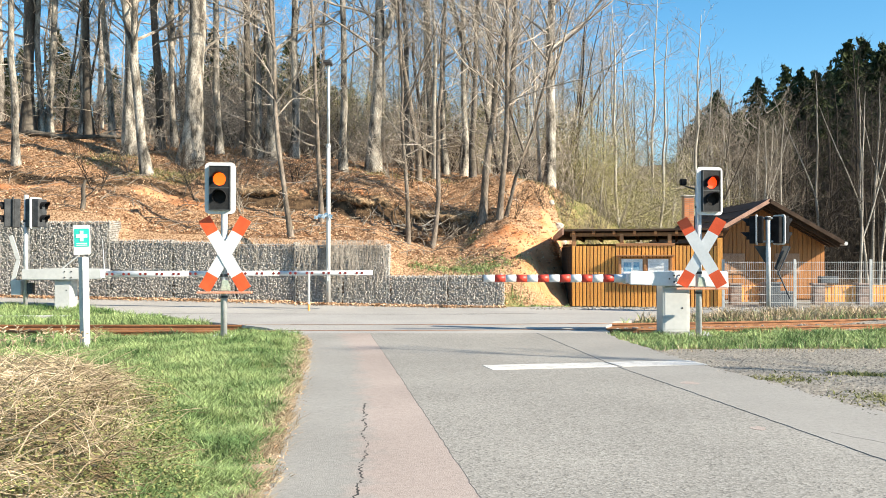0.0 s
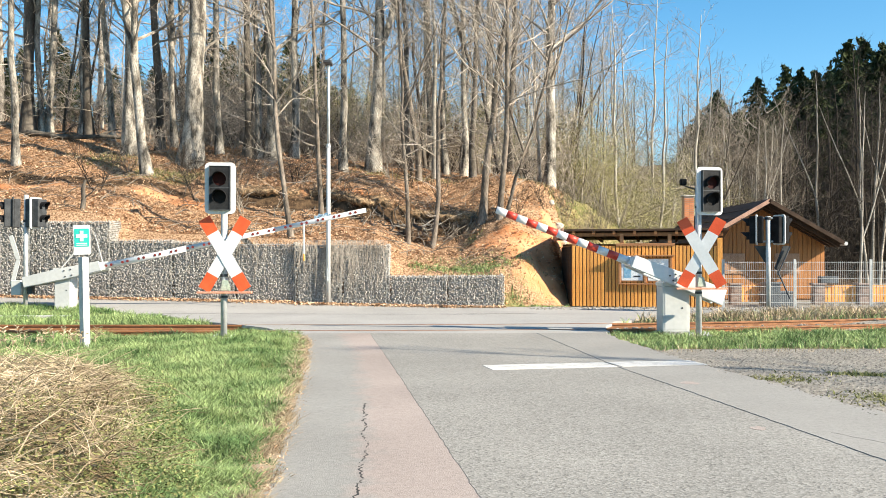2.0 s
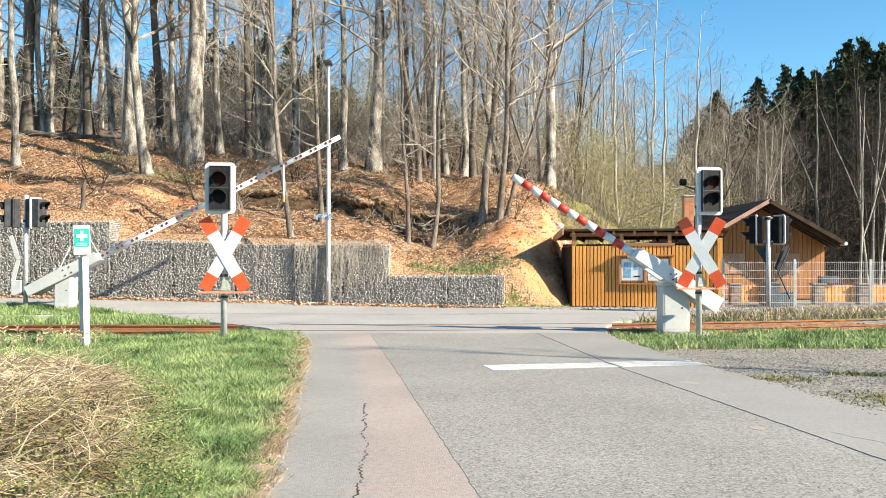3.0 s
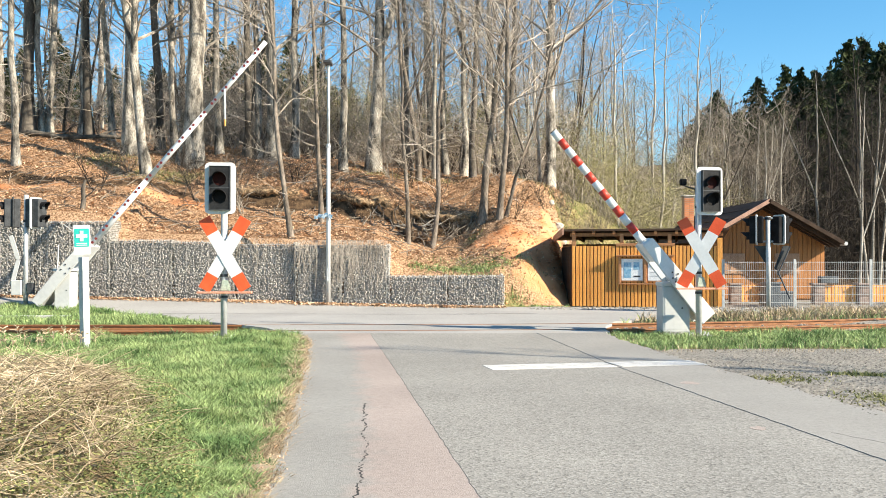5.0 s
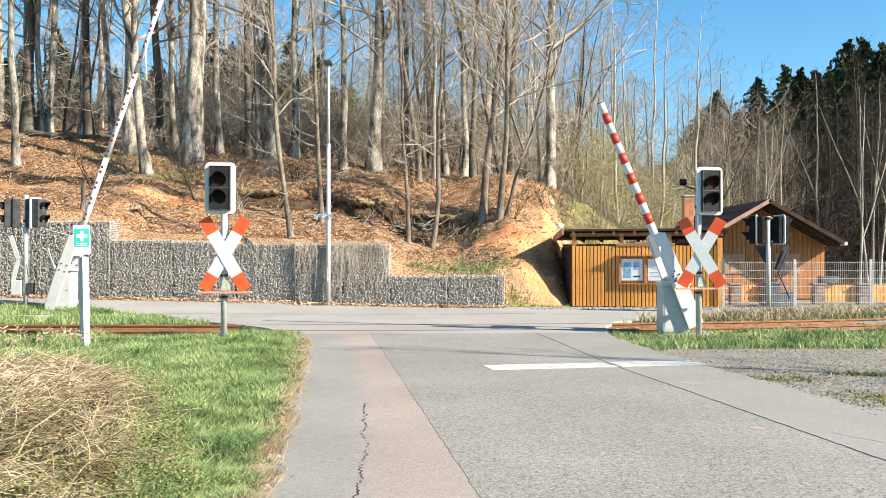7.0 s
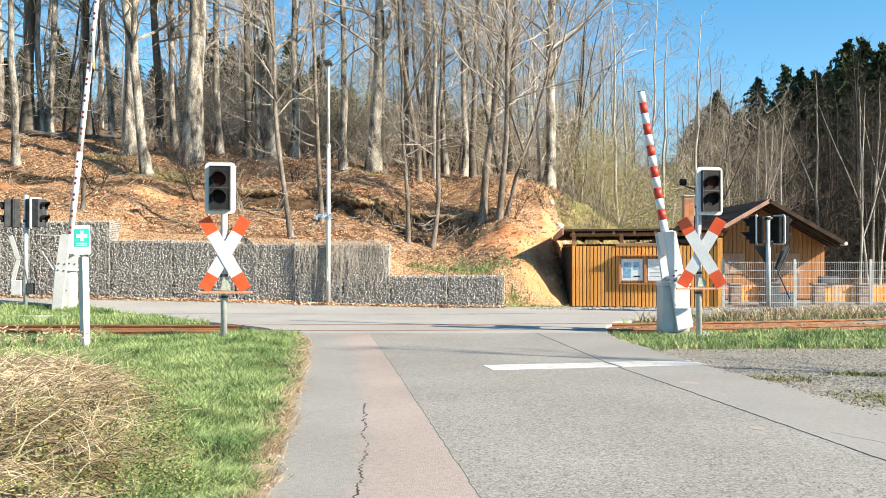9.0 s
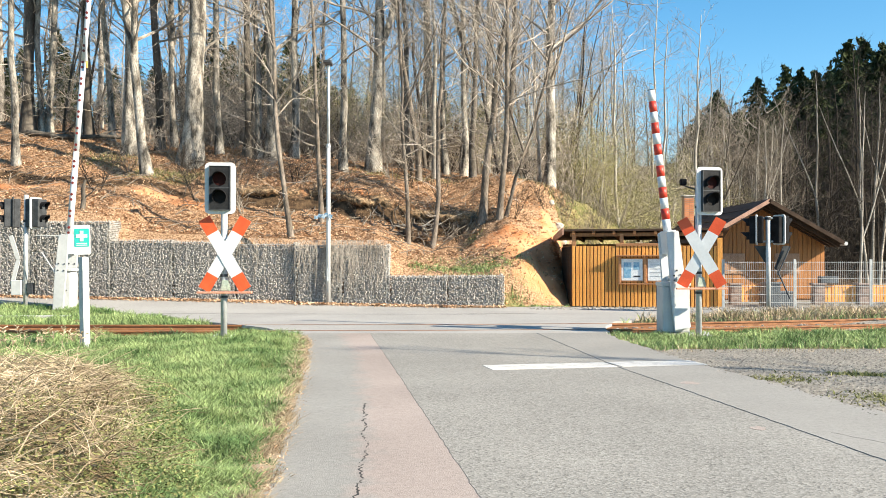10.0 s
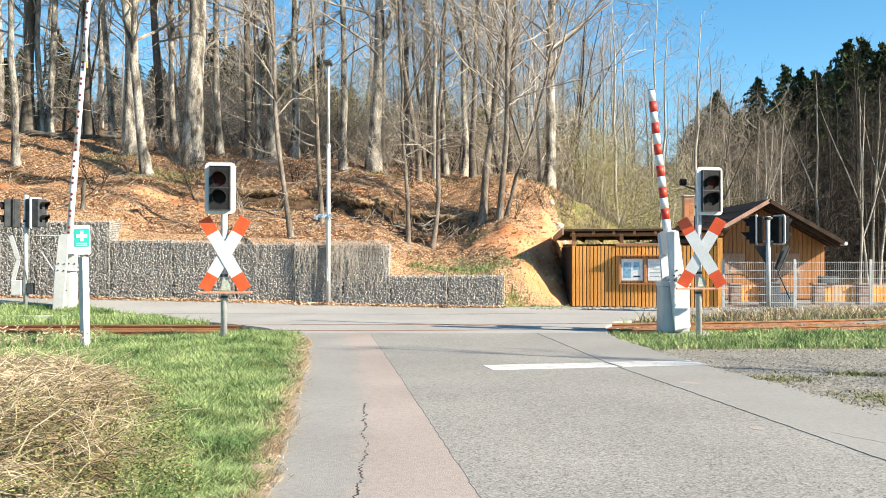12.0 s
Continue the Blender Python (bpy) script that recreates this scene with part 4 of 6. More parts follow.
for k, (x0, x1, r0, r1) in enumerate(((0.95, 3.0, 0.078, 0.07), (3.0, 5.2, 0.066, 0.062), (5.2, 7.48, 0.06, 0.056))):
    boom_tube(x0, x1, r0, r1, M_WHITE, BOOM_L, "white boom section")
part("tip_cap", cyl((7.48, 0, 0), (7.495, 0, 0), 0.054, n=20), M_BLACK, BOOM_L, "dark end cap")
for k in range(17):
    for s in (0.0, 0.125):
        x = 1.02 + 0.405 * k + s
        if x < 7.45:
            part("reflector", cyl((x, -0.082 if x < 3 else -0.071, 0), (x, -0.05, 0), 0.033, n=14), M_REFLECTOR, BOOM_L, "round red reflector")
part("spike", cyl((0.93, 0, 0.1), (0.88, 0, 0.85), 0.014, 0.008, 8), M_OFFWHITE, BOOM_L, "thin white rod")
part("brace", cyl((0.02, -0.3, 0.14), (0.5, -0.3, 0.52), 0.016, n=8), M_OFFWHITE, BOOM_L, "short slanting rod")
SUPPORT = base("support_rod", pose(5.93, -0.1, -0.03), "", "")
SUPPORT.parent = BOOM_L
part("rod", cyl((0, 0, 0.02), (0, 0, -0.72), 0.024, n=10), M_OFFWHITE, SUPPORT, "white hanging support rod")
part("rod_end", cyl((0, 0, -0.72), (0, 0, -0.88), 0.026, n=10), surf("orange_tip", (0.6, 0.28, 0.06), (0.7, 0.36, 0.1), 6, 0.6), SUPPORT, "orange rod end")


def motions():
    """Both booms rise, the hanging rod stays plumb, and the lamps go out."""
    right = [(0, 0), (0.5, 0), (0.6, 0.3), (0.7, 1.8), (0.8, 3.4), (0.9, 5.0), (1.0, 6.8), (1.2, 10.4), (1.4, 13.5), (1.7, 17.6), (2.0, 21.3), (2.3, 24.8), (2.6, 28.3), (2.9, 31.5), (3.2, 34.6), (4.0, 42.2), (4.8, 49.2), (5.2, 52.7), (5.6, 56.1), (6.0, 59.4), (6.4, 62.7), (6.8, 66.0), (7.2, 69.4), (8.0, 75.0), (8.8, 79.3), (9.2, 81.6), (9.5, 83.0), (9.8, 83.8), (10.1, 83.5), (10.5, 83.6), (12, 83.6)]
    walk(BOOM_R, [(t, pose(3.93, 15.95, 0.91, 0, a, 0)) for t, a in right])
    left = [(0, 0.3), (0.9, 0.3), (1.1, 0.9), (1.4, 4.0), (1.7, 7.9), (2.0, 12.1), (2.5, 19.6), (2.6, 21.2), (3.2, 29.2), (4.0, 38.8), (4.8, 47.4), (5.4, 53.8), (6.0, 60.0), (6.5, 65.6), (7.0, 71.2), (7.2, 73.4), (8.0, 79.6), (8.8, 83.2), (9.2, 84.6), (9.5, 85.3), (9.9, 85.6), (12, 85.6)]
    walk(BOOM_L, [(t, pose(-9.19, 22.75, 0.885, 0, -a, 0)) for t, a in left])
    walk(SUPPORT, [(t, pose(5.93, -0.1, -0.03, 0, a * 0.98, 0)) for t, a in left])
    for lamp, off in ((LAMP_LEFT, 1.84), (LAMP_RIGHT, 1.74)):
        walk(lamp, [(0, pose(0, -0.062, 0.135)), (off, pose(0, -0.062, 0.135)), (off + 0.034, pose(0, -0.062, 0.135, 0, 0, 60)), (off + 0.067, pose(0, -0.062, 0.135, 0, 0, 120)), (off + 0.1, pose(0, -0.062, 0.135, 0, 0, 180)), (12, pose(0, -0.062, 0.135, 0, 0, 180))])

# ---- shed ----


def shed():
    a = math.atan2(-0.95, 3.81)
    L, H, D = 3.95, 1.67, 3.0
    s = base("timber_shed", Matrix.Translation((3.55, 25.7, -0.045)) @ Matrix.Rotation(a, 4, "Z"), "low honey-coloured timber shed with a flat dark roof", "shed")
    wall = part("front_wall", box(0.02, L - 0.02, 0.03, 0.06, 0.03, H), M_PLANKDARK, s, "boarded front wall")
    rnd = random.Random(3)
    n = 40
    w = L / n
    plank = None
    for i in range(n):
        if plank is None:
            plank = part("plank", box(-w / 2 + 0.013, w / 2 - 0.013, -0.014, 0.028, 0.02, H, 0.005), M_PLANK, wall)
            ob = plank
        else:
            ob = new("plank", plank.data)
            ob.parent = wall
        ob.location = (w * (i + 0.5), rnd.uniform(-0.004, 0.004), rnd.uniform(-0.012, 0.006))
    skew = Matrix.Rotation(math.atan2(0.53, 2.32), 4, "Z")
    side = part("side_wall", box(-0.005, 0.02, 0.03, 2.4, 0.02, H + 0.02, 0, skew), M_PLANKDARK, s, "brown side wall standing askew, its boards darkened for shade")
    # boards in the dark roof colour: shade of the sunless side put into them
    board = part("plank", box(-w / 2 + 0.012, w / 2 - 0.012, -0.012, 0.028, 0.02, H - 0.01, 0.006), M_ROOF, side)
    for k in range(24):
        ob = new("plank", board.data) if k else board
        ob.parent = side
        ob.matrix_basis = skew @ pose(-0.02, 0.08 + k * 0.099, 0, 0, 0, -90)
    part("side_wall", box(L - 0.01, L + 0.02, 0.1, D, 0.02, H + 0.05), M_PLANKDARK, s, "brown side wall")
    part("rear_wall", box(-0.6, L, D, D + 0.04, 0.02, H + 0.1), M_PLANKDARK, s, "brown rear wall")
    part("corner_post", box(L - 0.10, L + 0.03, -0.05, 0.08, 0, H + 0.2, 0.008), M_PLANK, s, "bright yellow corner post")
    for x in (0.06, 1.35, 2.62, 3.5):
        part("post", box(x - 0.05, x + 0.05, 0.0, 0.1, H - 0.02, H + 0.32, 0.006), M_BEAM, s, "reddish roof post")
    part("rail", box(1.2, 2.75, -0.035, 0.03, H - 0.005, H + 0.065, 0.006), M_BEAM, s, "reddish top rail")
    part("lintel", box(-0.05, L + 0.05, 0.02, 0.1, H + 0.26, H + 0.36, 0.006), M_PLANKDARK, s, "dark roof beam")
    fall = Matrix.Translation((0, 0, H + 0.40)) @ Matrix.Rotation(radians(-3.0), 4, "X")
    bm = bmesh.new()
    for z in (0.0, 0.055):
        f = bm.faces.new([bm.verts.new(fall @ Vector((x, y, z))) for x, y in ((-0.20, -0.10), (L + 0.2, -0.10), (L + 0.2, D + 0.3), (-0.92, D + 0.3))])
    bm.verts.ensure_lookup_table()
    for i in range(4):
        bm.faces.new([bm.verts[k] for k in (i, (i + 1) % 4, 4 + (i + 1) % 4, 4 + i)])
    bmesh.ops.recalc_face_normals(bm, faces=bm.faces[:])
    part("roof", bm, M_ROOF, s, "flat dark brown roof")
    for k in range(8):
        x = 0.05 + k * 0.55
        part("rafter", box(x - 0.035, x + 0.035, -0.08, D, -0.09, -0.002, 0.004, fall), M_PLANKDARK, s, "brown rafter")
    part("fascia", box(-0.04, 0.0, 0.0, 3.1, -0.10, 0.10, 0.004, fall @ Matrix.Translation((-0.21, -0.11, 0)) @ Matrix.Rotation(math.atan2(0.80, 3.75), 4, "Z")), M_VERGE, s, "weathered fascia board")
    # notice board on the front
    nb = base("notice_board", Matrix.Translation((3.55, 25.7, -0.045)) @ Matrix.Rotation(a, 4, "Z") @ Matrix.Translation((1.98, -0.02, 1.02)), "wooden notice board with two papers on the shed wall", "notice board")
    part("backing", box(-0.66, 0.66, -0.03, 0.0, -0.32, 0.32, 0.004), M_BEAM, nb, "brown backing")
    for x in (-0.68, 0.0, 0.68):
        part("frame", box(x - 0.03, x + 0.03, -0.07, -0.001, -0.36, 0.36, 0.006), M_BEAM, nb, "brown frame upright")
    part("ledge", box(-0.78, 0.78, -0.15, 0.0, 0.362, 0.40, 0.006), M_BEAM, nb, "small brown rain board")
    part("frame", box(-0.72, 0.72, -0.072, -0.002, -0.40, -0.362, 0.006), M_BEAM, nb, "brown frame rail")
    for x, wd in ((-0.35, 0.56), (0.34, 0.54)):
        sheet = part("paper", box(x - wd / 2, x + wd / 2, -0.036, -0.031, -0.29, 0.29), M_PAPER, nb, "white notice sheet")
        if x < 0:
            part("printed_map", box(x - 0.22, x - 0.02, -0.041, -0.037, -0.22, 0.2), M_PRINT, sheet, "blue printed map")
            part("printed_picture", box(x + 0.04, x + 0.2, -0.041, -0.037, 0.0, 0.2), M_PRINT, sheet, "small blue picture")
            part("text_bar", box(x + 0.04, x + 0.22, -0.041, -0.037, -0.2, -0.16), M_DGREY, sheet, "line of unreadable print")
        else:
            for k in range(4):
                part("text_bar", box(x - 0.2, x + 0.16, -0.041, -0.037, 0.12 - 0.1 * k, 0.14 - 0.1 * k), M_GALV, sheet, "line of unreadable print")


shed()

# ---- cabin ----


def cabin():
    W, D = 2.12, 6.0
    s = base("cabin", pose(10.16, 29.2, -0.045), "brown timber cabin with a dark gabled roof and deep porch", "house")
    pitch = 0.57
    ridge = 3.2
    wy = 0.8
    bm = bmesh.new()
    zt = lambda x: ridge - 0.14 - pitch * abs(x)
    prof = [(-W, 0), (W, 0), (W, zt(W)), (0, zt(0)), (-W, zt(W))]
    f = bm.faces.new([bm.verts.new((x, wy + 0.04, z)) for x, z in prof])
    e = bmesh.ops.extrude_face_region(bm, geom=[f])
    bmesh.ops.translate(bm, verts=[v for v in e["geom"] if isinstance(v, bmesh.types.BMVert)], vec=(0, D, 0))
    bmesh.ops.recalc_face_normals(bm, faces=bm.faces[:])
    wall = part("wall", bm, M_PLANKDARK, s, "brown timber wall")
    n = 30
    w = 2 * W / n
    meshes = {}
    for i in range(n):
        x = -W + w * (i + 0.5)
        top = zt(abs(x) + w / 2)
        k = round(top, 2)
        if k not in meshes:
            meshes[k] = part("plank", box(-w / 2 + 0.006, w / 2 - 0.006, 0, 0.03, 0.05, top, 0.004), M_PLANKMID, wall)
            ob = meshes[k]
        else:
            ob = new("plank", meshes[k].data)
            ob.parent = wall
        ob.location = (x, wy, 0)
    for sx in (-1, 1):
        m = Matrix.Translation((0, 0, ridge)) @ Matrix.Rotation(math.atan(pitch) * sx, 4, "Y")
        ln = 2.34 / math.cos(math.atan(pitch))
        x0, x1 = (0, ln) if sx > 0 else (-ln, 0)
        roof = part("roof_slope", box(x0, x1, -0.2, D + wy + 0.4, -0.09, -0.03, 0.01, m), M_ROOF, s, "dark brown roof slope")
        for r in range(9):
            a0 = ln * r / 9
            xa, xb = (a0, a0 + ln / 9 + 0.03) if sx > 0 else (-a0 - ln / 9 - 0.03, -a0)
            part("tile_course", box(xa, xb, -0.22, D + wy + 0.42, -0.03, -0.008 + 0.012 * (r % 2), 0.004, m), M_ROOF, roof)
        part("verge_board", box(x0, x1, -0.26, -0.205, -0.12, 0.0, 0.006, m), M_VERGE if sx < 0 else M_ROOF, s, "weathered verge board" if sx < 0 else "dark verge board")
        for y in (0.05, 0.4, 0.72):
            part("purlin", box(x0 if sx < 0 else 0.1, x1 if sx > 0 else -0.1, y - 0.05, y + 0.05, -0.2, -0.095, 0.0, m), M_ROOF, s, "brown rafter under the porch roof")
    part("gutter", cyl((2.36, -0.25, 1.80), (2.36, D + wy, 1.80), 0.06, n=12), M_GALV, s, "grey gutter")
    for x, x2 in ((-1.2, -0.45), (0.5, 1.3)):
        win = part("window_shutter", box(x, x2, wy - 0.035, wy - 0.003, 0.85, 1.5, 0.006), M_PLASTER, s, "closed light brown shutter")
        for k in range(3):
            part("shutter_board", box(x + 0.02 + k * (x2 - x) / 3, x + (k + 1) * (x2 - x) / 3 - 0.01, wy - 0.05, wy - 0.036, 0.88, 1.47, 0.004), M_PLASTER, win)
    ch = part("chimney", box(-2.08, -1.76, 2.0, 2.34, 1.5, 3.42), M_MORTAR, s, "terracotta brick chimney")
    brick = None
    for r in range(22):
        for c in range(2):
            z = 1.75 + r * 0.075
            x = -2.08 + 0.08 + c * 0.16
            if brick is None:
                brick = part("brick", box(-0.076, 0.076, -0.012, 0.05, -0.031, 0.031, 0.003), M_BRICK, ch)
                ob = brick
            else:
                ob = new("brick", brick.data)
                ob.parent = ch
            ob.location = (x, 2.0, z)
    part("chimney_cap", box(-2.12, -1.72, 1.96, 2.38, 3.42, 3.47, 0.01), M_CONCRETE, ch, "thin cap slab")


cabin()


def terrace():
    """Low stone pillars with slatted timber panels in front of the cabin."""
    pil = base("stone_pillar", pose(8.45, 27.0, -0.05), "low reddish stone pillar before the cabin", "pillar", "pillars before the cabin")
    rnd = random.Random(9)
    for r in range(5):
        part("stone", box(-0.16 + rnd.uniform(0, 0.012), 0.16 - rnd.uniform(0, 0.012), -0.16, 0.16, r * 0.115, r * 0.115 + 0.109, 0.012), M_PILLAR, pil)
    part("cap", box(-0.19, 0.19, -0.19, 0.19, 0.575, 0.62, 0.01), M_PILLAR, pil, "stone cap")
    for x in (9.35, 10.85, 12.15, 14.0):
        copy_thing(pil, pose(x, 27.0, -0.05))
    for x0, x1 in ((8.63, 9.17), (11.03, 11.97), (12.33, 13.82)):
        p = base("slatted_fence", pose((x0 + x1) / 2, 27.02, 0), "slatted honey-coloured timber panel between pillars", "fence", "panels between the pillars")
        h = (x1 - x0) / 2
        n = int((x1 - x0) / 0.1)
        for z in (0.1, 0.42):
            part("rail", box(-h, h, 0.02, 0.06, z, z + 0.06, 0.004), M_PLANKDARK, p)
        for i in range(n):
            c = -h + (i + 0.5) * (x1 - x0) / n
            part("slat", box(c - 0.04, c + 0.04, -0.01, 0.018, 0.03, 0.52, 0.004), M_PLANK, p)
    b = base("storage_box", pose(9.3, 26.0, -0.045), "dark slate-coloured storage box", "storage box")
    part("body", box(-0.37, 0.37, -0.25, 0.25, 0, 0.36, 0.02), M_BIN, b, "dark plastic body")
    part("lid", box(-0.39, 0.39, -0.27, 0.27, 0.36, 0.42, 0.015), M_BIN, b, "dark lid")
    t = base("waste_bin", pose(9.0, 25.6, -0.045), "dark grey waste bin with a flat lid", "bin")
    part("body", box(-0.2, 0.2, -0.2, 0.2, 0, 0.62, 0.03), M_BIN, t, "dark plastic body")
    part("lid", box(-0.22, 0.22, -0.23, 0.21, 0.62, 0.68, 0.015), M_BIN, t, "flat lid")
    m = base("letter_box", pose(11.15, 27.0, 0.57), "dark grey metal box on a stone pillar", "box")
    part("body", box(-0.26, 0.26, -0.12, 0.12, 0.0, 0.2, 0.02), M_BIN, m)


terrace()


def fence():
    f = base("mesh_fence", pose(6.7, 22.3, -0.05), "grey double-bar wire mesh fence along the track", "fence")
    H = 1.25
    post = None
    for k, x in enumerate((0.0, 1.72, 3.55, 5.4, 7.3, 9.2, 11.1)):
        if post is None:
            post = part("post", box(-0.03, 0.03, -0.02, 0.02, 0, H + 0.05, 0.004), M_GALV, f, "grey square fence post")
        else:
            ob = new("post", post.data)
            ob.parent = f
            ob.location = (x, 0.012 * x, 0)
    for k, (a, b) in enumerate(((0.0, 1.72), (1.72, 3.55), (3.55, 5.4), (5.4, 7.3), (7.3, 9.2), (9.2, 11.1))):
        V, F = [], []
        for i in range(int((b - a) / 0.05)):
            x = a + 0.05 * i + 0.02
            tube(V, F, [Vector((x, -0.035, 0.06)), Vector((x, -0.035, H))], [0.003] * 2, 4)
        for j in range(7):
            z = 0.08 + j * 0.19
            tube(V, F, [Vector((a, -0.04, z)), Vector((b, -0.04, z))], [0.004] * 2, 4)
        raw("mesh_panel", V, F, M_GALV, f)


fence()


def street_lamp():
    s = base("street_lamp", pose(-3.04, 24.72, rise(-3.04, 24.72) - 0.005), "tall slim grey street lamp with a small head", "street lamp")
    part("pole", cyl((0, 0, 0), (0, 0, 4.2), 0.062, 0.05, 16), M_OFFWHITE, s, "pale grey tapered pole", True)
    part("upper_pole", cyl((0, 0, 4.2), (0, 0, 6.35), 0.04, 0.036, 16), M_GALV, s, "slimmer upper pole", True)
    part("collar", cyl((0, 0, 4.15), (0, 0, 4.25), 0.062, 0.045, 16), M_GALV, s)
    part("head", box(-0.1, 0.1, -0.35, 0.12, 6.34, 6.42, 0.02), M_DGREY, s, "small flat lamp head")
    part("door", box(-0.03, 0.03, -0.068, -0.05, 0.6, 0.95, 0.004), M_GALV, s)
    r = base("blue_rag", pose(-3.2, 24.6, 2.38), "small blue and white rag tied to the lamp post", "rag")
    bm = bmesh.new()
    for i in range(5):
        box(-0.2 + i * 0.09, -0.1 + i * 0.09, -0.02 + 0.02 * (i % 2), 0.03, -0.06 + 0.02 * i, 0.03 + 0.025 * i, 0.008, Matrix.Rotation(0.3 * (i % 3), 4, "Y"), bm)
    part("cloth", bm, M_BLUE, r)


street_lamp()

# ---- trees ----


def bare_tree(rnd, H, r, lean=(0, 0), first=0.22, limbs=18, bend=0.5, twigs=4, bark=None, twig=None, name="bare_tree", thick=1.0, reach=0.30, low=9):
    """A leafless tree: one mesh of trunk, one of limbs and twigs."""
    root = new(name)
    root.empty_display_size = 0.2
    k = 13
    pts, rad = [], []
    off = Vector((0, 0, 0))
    ph = rnd.uniform(0, 6.28)
    for i in range(k):
        t = i / (k - 1)
        off += Vector((rnd.uniform(-1, 1), rnd.uniform(-1, 1), 0)) * 0.09 * bend
        w = Vector((math.sin(t * 5 + ph), math.cos(t * 4 + ph), 0)) * 0.2 * bend * t
        pts.append(Vector((lean[0] * t, lean[1] * t, H * t - 0.25)) + off * (t > 0) + w)
        flare = 1 + 0.55 * math.exp(-t * H / 0.35)
        rad.append(max(0.012, r * flare * (1 - t) ** 0.75 + 0.01))
    V, F = [], []
    tube(V, F, pts, rad, 11)
    for i, v in enumerate(V):
        V[i] = v + Vector((noise.noise(v * 2.0), noise.noise(v * 2.0 + Vector((9, 0, 0))), 0)) * r * 0.22
    forks = []
    if rnd.random() < 0.45:
        i0 = rnd.randint(3, 6)
        a = rnd.uniform(0, 6.28)
        q, d = pts[i0].copy(), Vector((math.cos(a) * 0.35, math.sin(a) * 0.35, 1)).normalized()
        fp, fr = [], []
        for i in range(8):
            fp.append(q.copy())
            fr.append(max(0.012, rad[i0] * 0.75 * (1 - i / 8) ** 0.8))
            d = (d + Vector((rnd.uniform(-1, 1), rnd.uniform(-1, 1), 0.5)) * 0.09).normalized()
            q += d * (H - pts[i0].z) / 8
        tube(V, F, fp, fr, 8)
        forks = list(zip(fp, fr))[1:]
    raw("trunk", V, F, bark or M_BARK, root, True)
    V, F = [], []

    def grow(p, d, length, rr, level):
        n = 5 if level == 0 else 4 if level == 1 else 3
        seg = []
        q = p.copy()
        dd = d.copy()
        for i in range(n):
            seg.append(q.copy())
            dd = (dd + Vector((rnd.uniform(-1, 1), rnd.uniform(-1, 1), rnd.uniform(-0.6, 1.0))) * (0.32 + 0.06 * level)).normalized()
            q += dd * length / (n - 1)
        tube(V, F, seg, [max(0.0035, rr * (1 - 0.8 * i / (n - 1))) for i in range(n)], 5 if level == 0 else 3)
        if level < 2:
            kids = twigs + 2 if level == 0 else twigs
            for c in range(kids):
                t = 0.2 + 0.78 * (c + rnd.random()) / kids
                f = t * (n - 1)
                i = min(n - 2, int(f))
                o = seg[i].lerp(seg[i + 1], f - i)
                e = (seg[i + 1] - seg[i]).normalized()
                side = e.orthogonal()
                side.rotate(Matrix.Rotation(rnd.uniform(0, 6.28), 3, e))
                nd = (e * 0.75 + side * rnd.uniform(0.5, 0.95) + Vector((0, 0, 0.15))).normalized()
                grow(o, nd, length * rnd.uniform(0.35, 0.6) * (1.15 - 0.5 * t), max(0.005, rr * 0.45), level + 1)
    for b in range(limbs):
        t = first + (0.97 - first) * ((b + rnd.random()) / limbs) ** 0.9
        f = t * (k - 1)
        i = min(k - 2, int(f))
        o = pts[i].lerp(pts[i + 1], f - i)
        a = rnd.uniform(0, 6.28)
        up = rnd.uniform(0.15, 0.9) + 0.5 * t
        d = Vector((math.cos(a), math.sin(a), up)).normalized()
        ln = H * reach * rnd.uniform(0.55, 1.1) * (1.1 - 0.75 * t)
        grow(o, d, ln, thick * max(0.012, min(0.06, rad[i] * 0.34)), 0)
    for p, r2 in forks:
        for b in range(2):
            a = rnd.uniform(0, 6.28)
            grow(p, Vector((math.cos(a), math.sin(a), rnd.uniform(0.3, 1.2))).normalized(), H * reach * rnd.uniform(0.35, 0.7), thick * max(0.012, min(0.06, r2 * 0.4)), 0)
    # thin dead shoots low on the trunk
    for b in range(low):
        t = rnd.uniform(0.05, 0.4)
        f = t * (k - 1)
        i = int(f)
        a = rnd.uniform(0, 6.28)
        grow(pts[i].lerp(pts[i + 1], f - i), Vector((math.cos(a), math.sin(a), rnd.uniform(-0.15, 0.5))).normalized(), rnd.uniform(0.8, 2.4), 0.013, 1)
    raw("crown", V, F, twig or M_TWIG, root)
    return root


def set_tree(root, x, y, label, group, rz=0.0, s=1.0):
    root.matrix_basis = pose(x, y, height(x, y), 0, 0, rz) @ Matrix.Scale(s, 4)
    tagged(root, label, "tree", group)
    return root


def bank_tree(seed, x, y, r, lean, H=17.0, first=0.25, limbs=15, label="grey bare beech trunk on the leafy bank", bend=0.85, **kw):
    rnd = random.Random(seed)
    return set_tree(bare_tree(rnd, H, r, (lean, rnd.uniform(-0.5, 0.5)), first, limbs, bend, **kw), x, y, label, "trees on the bank")


